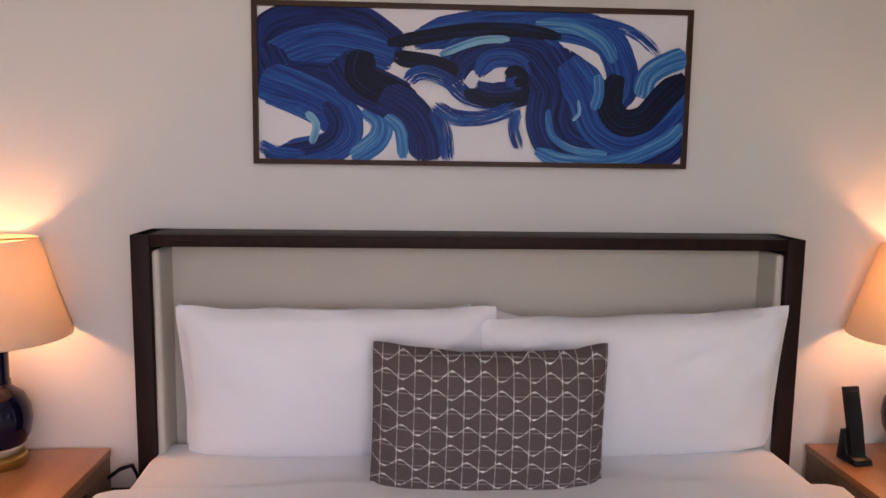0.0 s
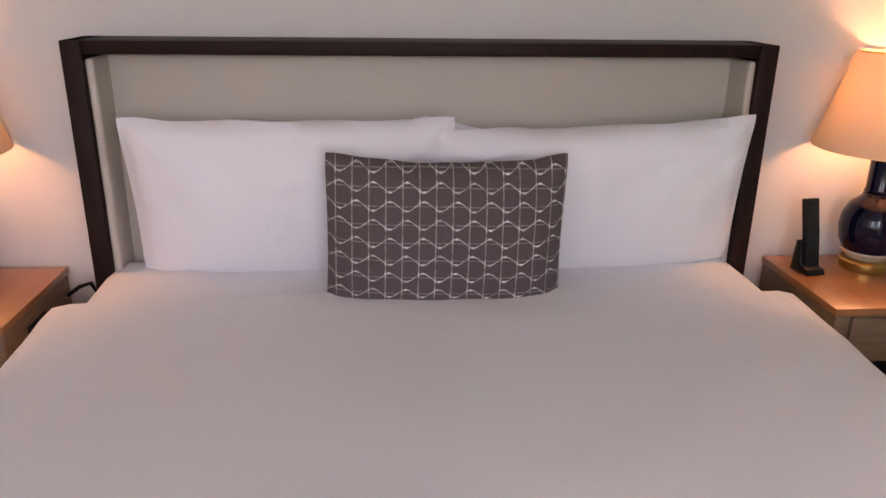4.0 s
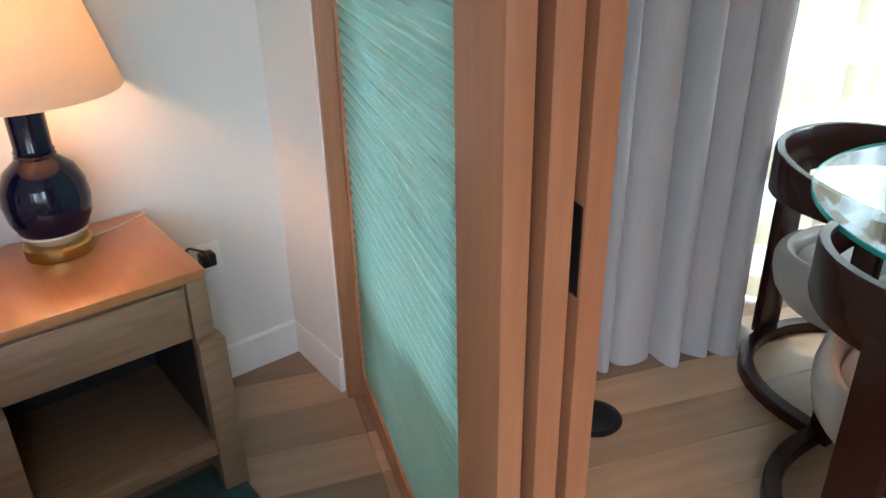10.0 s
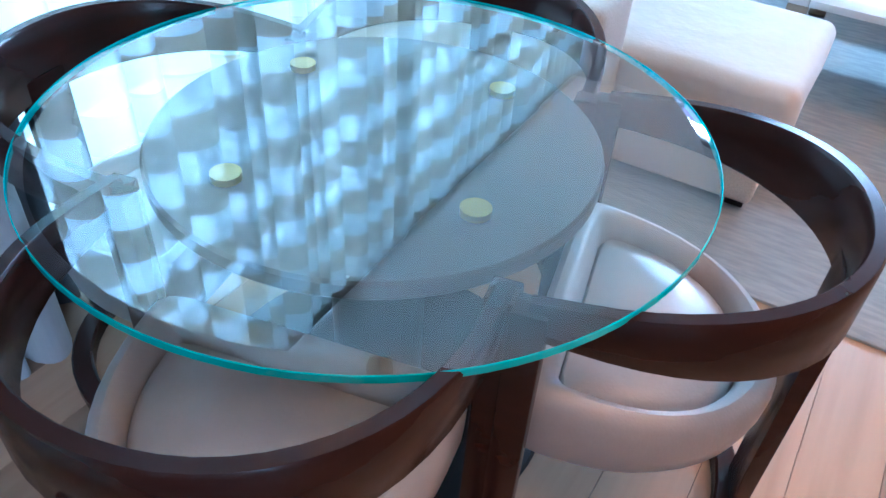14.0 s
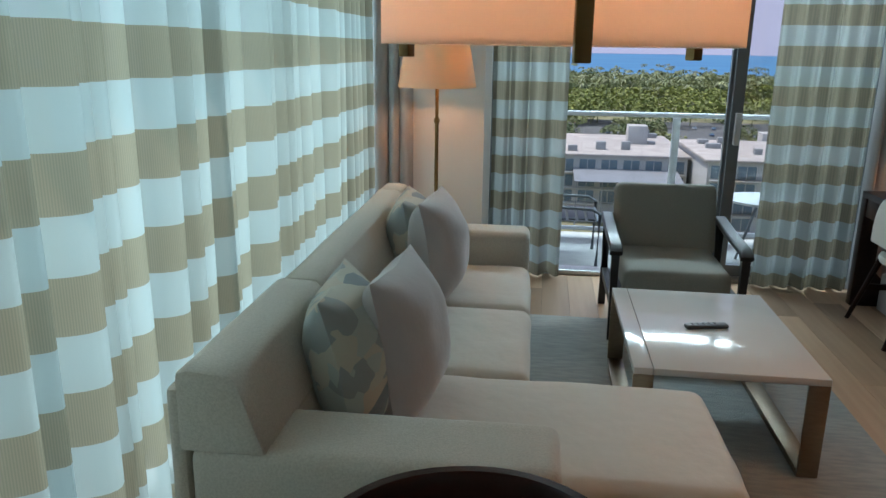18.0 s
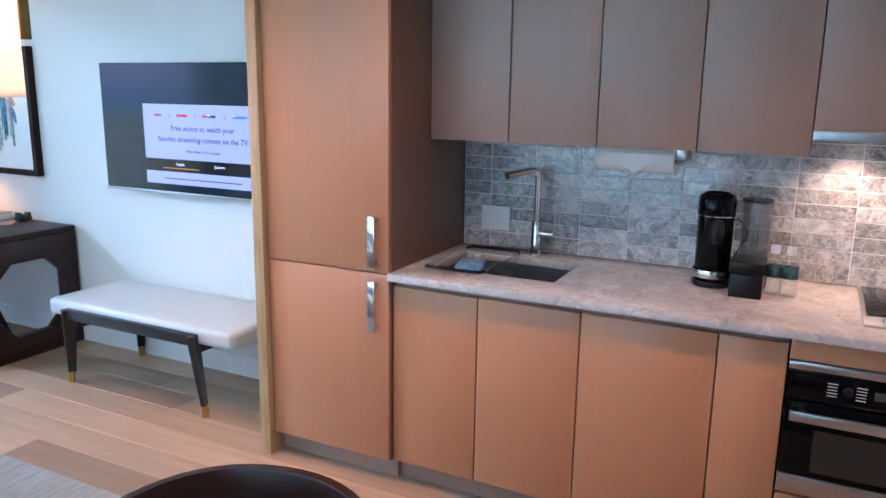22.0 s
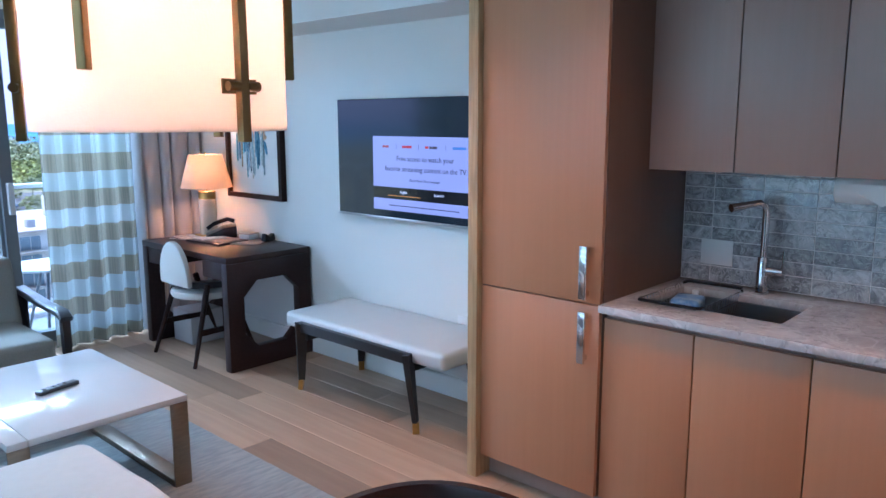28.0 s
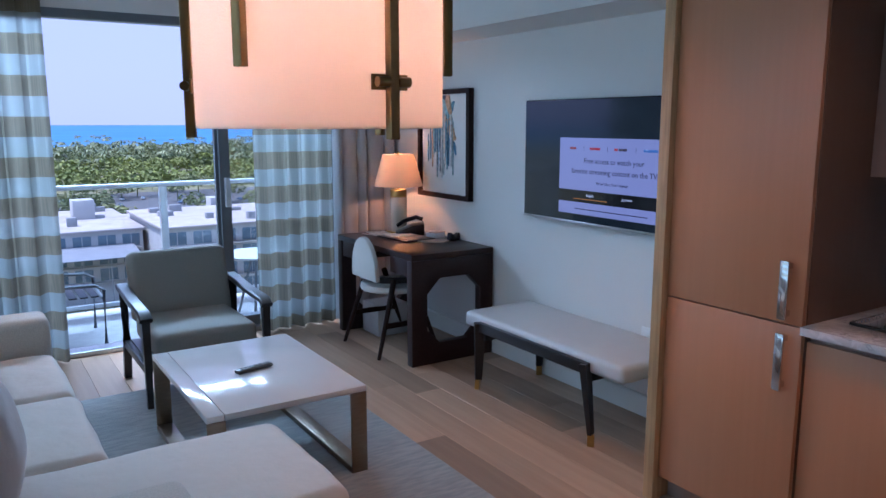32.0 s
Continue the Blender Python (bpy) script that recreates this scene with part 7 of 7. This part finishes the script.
def outlet(m, label="white wall socket"):
    t = thing("wall_socket", m, label, "socket")
    part("plate", bm_box((0, -0.037, -0.058), (0.006, 0.037, 0.058), 0.002), WHITEP, t)
    for z in (-0.026, 0.026):
        part("insert", bm_box((0.006, -0.017, z - 0.015), (0.008, 0.017, z + 0.015), 0.001), WHITEP, t)
    return t


outlet(BR @ at(-1.94, -0.098, 0.435), "white socket with a black plug beside the nightstand")
outlet(at(2.03, 3.13, 0.445, 180), "white socket on the wall above the bench")
pl = thing("plug_and_cord", BR @ at(-1.93, -0.115, 0.455), "black plug with a looped cord behind the nightstand", "cord")
part("plug", bm_box((0.0, -0.022, -0.018), (0.045, 0.022, 0.022), 0.005), BLACKP, pl)
part("cord", bm_tube([(0.045, 0.0, 0.0), (0.07, -0.02, 0.05), (0.06, -0.06, 0.07), (0.04, -0.10, 0.03), (0.03, -0.13, -0.10)], 0.004, 6), BLACKP, pl)
lc = thing("lamp_cord", BR @ at(-1.80, -0.42, 0.656), "thin clear lamp cord across the nightstand top", "cord")
part("cord", bm_tube([(-0.02, -0.02, 0.003), (-0.04, 0.06, 0.003), (-0.085, 0.15, 0.003), (-0.12, 0.16, 0.003)], 0.0028, 6), CREAM, lc)
lc2 = thing("lamp_cord", BR @ at(-1.88, -3.07, 0.62), "black lamp cord looped behind the nightstand", "cord")
part("cord", bm_tube([(0, -0.05, -0.05), (0.0, -0.01, -0.02), (0.02, 0.035, 0.0), (0.01, 0.05, -0.05), (0, 0.02, -0.09), (0, -0.04, -0.09)], 0.007, 6), BLACKP, lc2)

# desk lamp, telephone, papers
dl = thing("desk_lamp", at(1.815, 5.50, 0.755), "cream desk lamp with a lit empire shade", "lamp")
part("base", bm_box((-0.075, -0.075, 0.0), (0.075, 0.075, 0.012), 0.002), BRASS, dl)
part("body", bm_lathe([(0, 0.012), (0.062, 0.012), (0.064, 0.02), (0.064, 0.27), (0.060, 0.278), (0, 0.28)], 36), CREAM, dl, "cream cylinder body")
part("collar", bm_lathe([(0.0, 0.278), (0.064, 0.28), (0.064, 0.335), (0.056, 0.34), (0, 0.34)], 36), BRASS, dl)
part("stem", bm_rod((0, 0, 0.33), (0, 0, 0.63), 0.006), BRASS, dl)
part("shade", bm_lathe([(0.188, 0.365), (0.189, 0.367), (0.122, 0.610), (0.120, 0.610), (0.187, 0.367), (0.188, 0.365)], 44), SHADE, dl, "cream empire shade")
lamp("desk_lamp_bulb", "POINT", at(1.815, 5.50, 1.255), 4.3, (1.0, 0.40, 0.17), 0.03)
tp = thing("desk_telephone", at(1.84, 5.37, 0.757, 150), "black desk telephone with its handset on the cradle", "phone")
part("body", bm_prism([(-0.11, 0.0), (0.11, 0.0), (0.11, 0.02), (-0.02, 0.075), (-0.11, 0.085)], -0.10, 0.10, 1, bevel=0.006), BLACKP, tp)
part("handset", bm_sweep([(-0.10, -0.06, 0.105), (-0.05, -0.06, 0.122), (0.05, -0.06, 0.092), (0.10, -0.06, 0.055)], [(-0.024, -0.014), (0.024, -0.014), (0.024, 0.014), (-0.024, 0.014)]), BLACKP, tp)
part("keypad", bm_box((-0.03, -0.01, 0.062), (0.06, 0.07, 0.066), 0.001), mat("keypad_grey", (0.08, 0.08, 0.085), 0.5), tp, "", pose(0, 0, 0.0, 0, 23, 0) @ at(-0.02, 0, 0.0))
fo_ = thing("desk_folder", at(1.70, 5.19, 0.757, 6), "dark folder with printed leaflets on the desk", "folder")
part("cover", bm_box((-0.13, -0.19, 0.0), (0.13, 0.19, 0.012), 0.002), BLACKP, fo_)
part("leaflet", bm_box((-0.11, -0.16, 0.0125), (0.09, 0.0, 0.0155)), mat("leaflet_print", (0.25, 0.16, 0.12), 0.5, grain=(22, 0.9), second=(0.05, 0.07, 0.10)), fo_, "coloured leaflet", pose(0, 0, 0, 0, 0, 9))
part("leaflet", bm_box((-0.10, 0.02, 0.0125), (0.10, 0.17, 0.0165)), mat("leaflet_print_pale", (0.60, 0.58, 0.54), 0.5, grain=(25, 0.8), second=(0.20, 0.24, 0.30)), fo_, "pale leaflet", pose(0, 0, 0, 0, 0, -7))
bx = thing("note_box", at(1.905, 5.10, 0.757, 12), "small pale box of notes on the desk", "box")
part("body", bm_box((-0.05, -0.05, 0.0), (0.05, 0.05, 0.04), 0.003), PAPER, bx)
part("lid_edge", bm_box((-0.052, -0.052, 0.04), (0.052, 0.052, 0.047), 0.002), mat("note_box_lid", (0.50, 0.42, 0.36), 0.6), bx)
sg = thing("sunglasses_case", at(1.955, 4.93, 0.757, 20), "small folded black case on the desk", "case")
part("case", bm_prism([(-0.06, 0.0), (0.06, 0.0), (0.05, 0.05), (0.0, 0.025), (-0.05, 0.06)], -0.02, 0.02, 1, bevel=0.004), BLACKP, sg)

# remote control on the coffee table
rc = thing("remote_control", at(0.065, 3.83, 0.425, 14), "dark grey television remote on the coffee table", "remote control")
part("body", bm_box((-0.095, -0.022, 0.0), (0.095, 0.022, 0.018), 0.006), mat("remote_grey", (0.05, 0.052, 0.056), 0.4), rc)
for k in range(5):
    for j in range(3):
        part("button", bm_box((-0.07 + 0.026 * k, -0.014 + 0.011 * j, 0.018), (-0.056 + 0.026 * k, -0.007 + 0.011 * j, 0.0205), 0.001), mat("button_grey", (0.16, 0.16, 0.17), 0.5) if k + j == 0 else bpy.data.materials["button_grey"], rc)

# warm recessed lights over the kitchen floor
for x, y in ((0.72, 1.6), (0.72, 0.3), (0.80, 2.9)):
    dn = thing("downlight", at(x, y, CZ), "small recessed warm ceiling light", "ceiling light", "recessed lights by the kitchen")
    part("trim", bm_lathe([(0.035, -0.001), (0.055, -0.001), (0.056, -0.006), (0.034, -0.008), (0.035, -0.001)], 24), WHITEP, dn)
    part("lens", bm_lathe([(0, -0.003), (0.034, -0.003), (0.034, -0.001), (0, -0.001)], 20), LED, dn)
    lamp("downlight_bulb", "SPOT", look((x, y, CZ - 0.02), (x, y, 0)), 18 if y < 2 else 26, (1.0, 0.46, 0.22), 0.08, spot=110)

# loose magazines beside the folder
for mx, my, mz, ma, hue in ((1.62, 5.48, 0.757, 18, (0.30, 0.10, 0.06)), (1.625, 5.475, 0.7635, -9, (0.55, 0.52, 0.46)), (1.80, 4.96, 0.757, 35, (0.42, 0.30, 0.20))):
    mg = thing("magazine", at(mx, my, mz, ma), "thin printed magazine lying on the dark desk", "magazine", "magazines on the desk")
    part("pages", bm_box((-0.07, -0.10, 0.0005), (0.07, 0.10, 0.005), 0.001), mat("page_paper", (0.74, 0.72, 0.68), 0.7), mg)
    part("cover", bm_box((-0.072, -0.101, 0.005), (0.071, 0.101, 0.0062)), mat("printed_cover", hue, 0.35, grain=(24, 0.9), second=(0.08, 0.09, 0.12)), mg)

# ---- pieces of floors and walls ----
fl_ob = bpy.data.objects["floor"]
pr = random.Random(3)
PW = 0.178
meshes = {}


def plank(x0, x1, y0, y1):
    key = (round(x1 - x0, 3), round(y1 - y0, 2))
    if key not in meshes:
        w, l = key[0] / 2 - 0.0006, key[1] / 2 - 0.0006
        bm = bmesh.new()
        lo = [bm.verts.new((sx * w, sy * l, -0.006)) for sx, sy in ((-1, -1), (1, -1), (1, 1), (-1, 1))]
        md = [bm.verts.new((sx * w, sy * l, -0.0012)) for sx, sy in ((-1, -1), (1, -1), (1, 1), (-1, 1))]
        hi = [bm.verts.new((sx * (w - 0.0010), sy * (l - 0.0010), 0.0)) for sx, sy in ((-1, -1), (1, -1), (1, 1), (-1, 1))]
        for a, b in ((lo, md), (md, hi)):
            for k in range(4):
                bm.faces.new((a[k], a[(k + 1) % 4], b[(k + 1) % 4], b[k]))
        bm.faces.new(hi)
        meshes[key] = mesh_of("plank", bm, OAK, False)
    ob = new("plank", meshes[key])
    ob.parent = fl_ob
    ob.location = ((x0 + x1) / 2, (y0 + y1) / 2, 0)


x = -1.18 - PW * 11
while x < 3.2:
    y = -4.6 + pr.choice((0, 0.6, 1.1, 1.5))
    if x < -2.2:
        y = max(y, -2.0)
    # the boards end under the slanting headboard wall
    near_wall = (-2.05 - (x + PW) * math.cos(radians(20.5))) / math.sin(radians(20.5))
    first = round(max(near_wall, (-5.05 + x * math.sin(radians(20.5))) / math.cos(radians(20.5))), 2)
    if x > -2.2 and y - first > 0.05:
        plank(x, x + PW, first, y)
    while y < 6.05:
        l = pr.choice((1.5, 1.8, 2.1, 2.1))
        y1 = min(y + l, 6.06)
        y0 = max(y, round(near_wall, 2))
        if x > -2.2 and y0 < y1 - 0.04 and (x < 2.05 or y1 < -0.3):
            plank(x, x + PW, y0, round(y1, 2))
        y = y1
    x += PW

# stone tiles of the splashback, in straight columns
bs = setting("splashback", bm_box((2.0525, -0.306, 0.912), (2.068, 1.844, 1.505)), mat("grout", (0.78, 0.77, 0.75), 0.9), "tiled splashback behind the counter", "splashback")
TILE = mat("grey_marble_tile", (0.60, 0.605, 0.61), 0.10, grain=(11, 1.0), second=(0.22, 0.225, 0.24), per_object=0.32, bump=(14, 0.0007), spec=0.8, coat=0.3)
for tex in TILE.node_tree.nodes:
    if tex.type == "TEX_NOISE":
        tex.inputs["Distortion"].default_value, tex.inputs["Detail"].default_value, tex.inputs["Roughness"].default_value = 1.8, 10, 0.66
marble(TILE, 9, (0.14, 0.145, 0.16), 0.018, 0.7)
marble(TILE, 19, (0.76, 0.77, 0.77), 0.028, 0.65)
tw, th = 0.2105, 0.0572
tmesh = {}
for c in range(11):
    y1 = 1.842 if c == 0 else 1.710 - (c - 1) * tw
    w = 0.132 if c == 0 else min(tw, y1 + 0.305)
    for r in range(11):
        z = 0.913 if r == 0 else 0.982 + (r - 1) * th
        h = 0.069 if r == 0 else min(th, 1.503 - z)
        if y1 > 0.46 and z > 1.43 or h < 0.01 or w < 0.01:
            continue
        key = (round(w, 3), round(h, 3))
        if key not in tmesh:
            bm = bm_box((-0.006, -w / 2 + 0.0020, -h / 2 + 0.0020), (0.0, w / 2 - 0.0020, h / 2 - 0.0020), 0.0012, 1)
            tmesh[key] = mesh_of("tile", bm, TILE, False)
        ob = new("tile", tmesh[key])
        ob.parent = bs
        ob.location = (2.0565 + 0.0004 * math.sin(c * 3 + r * 5), y1 - w / 2, z + h / 2)
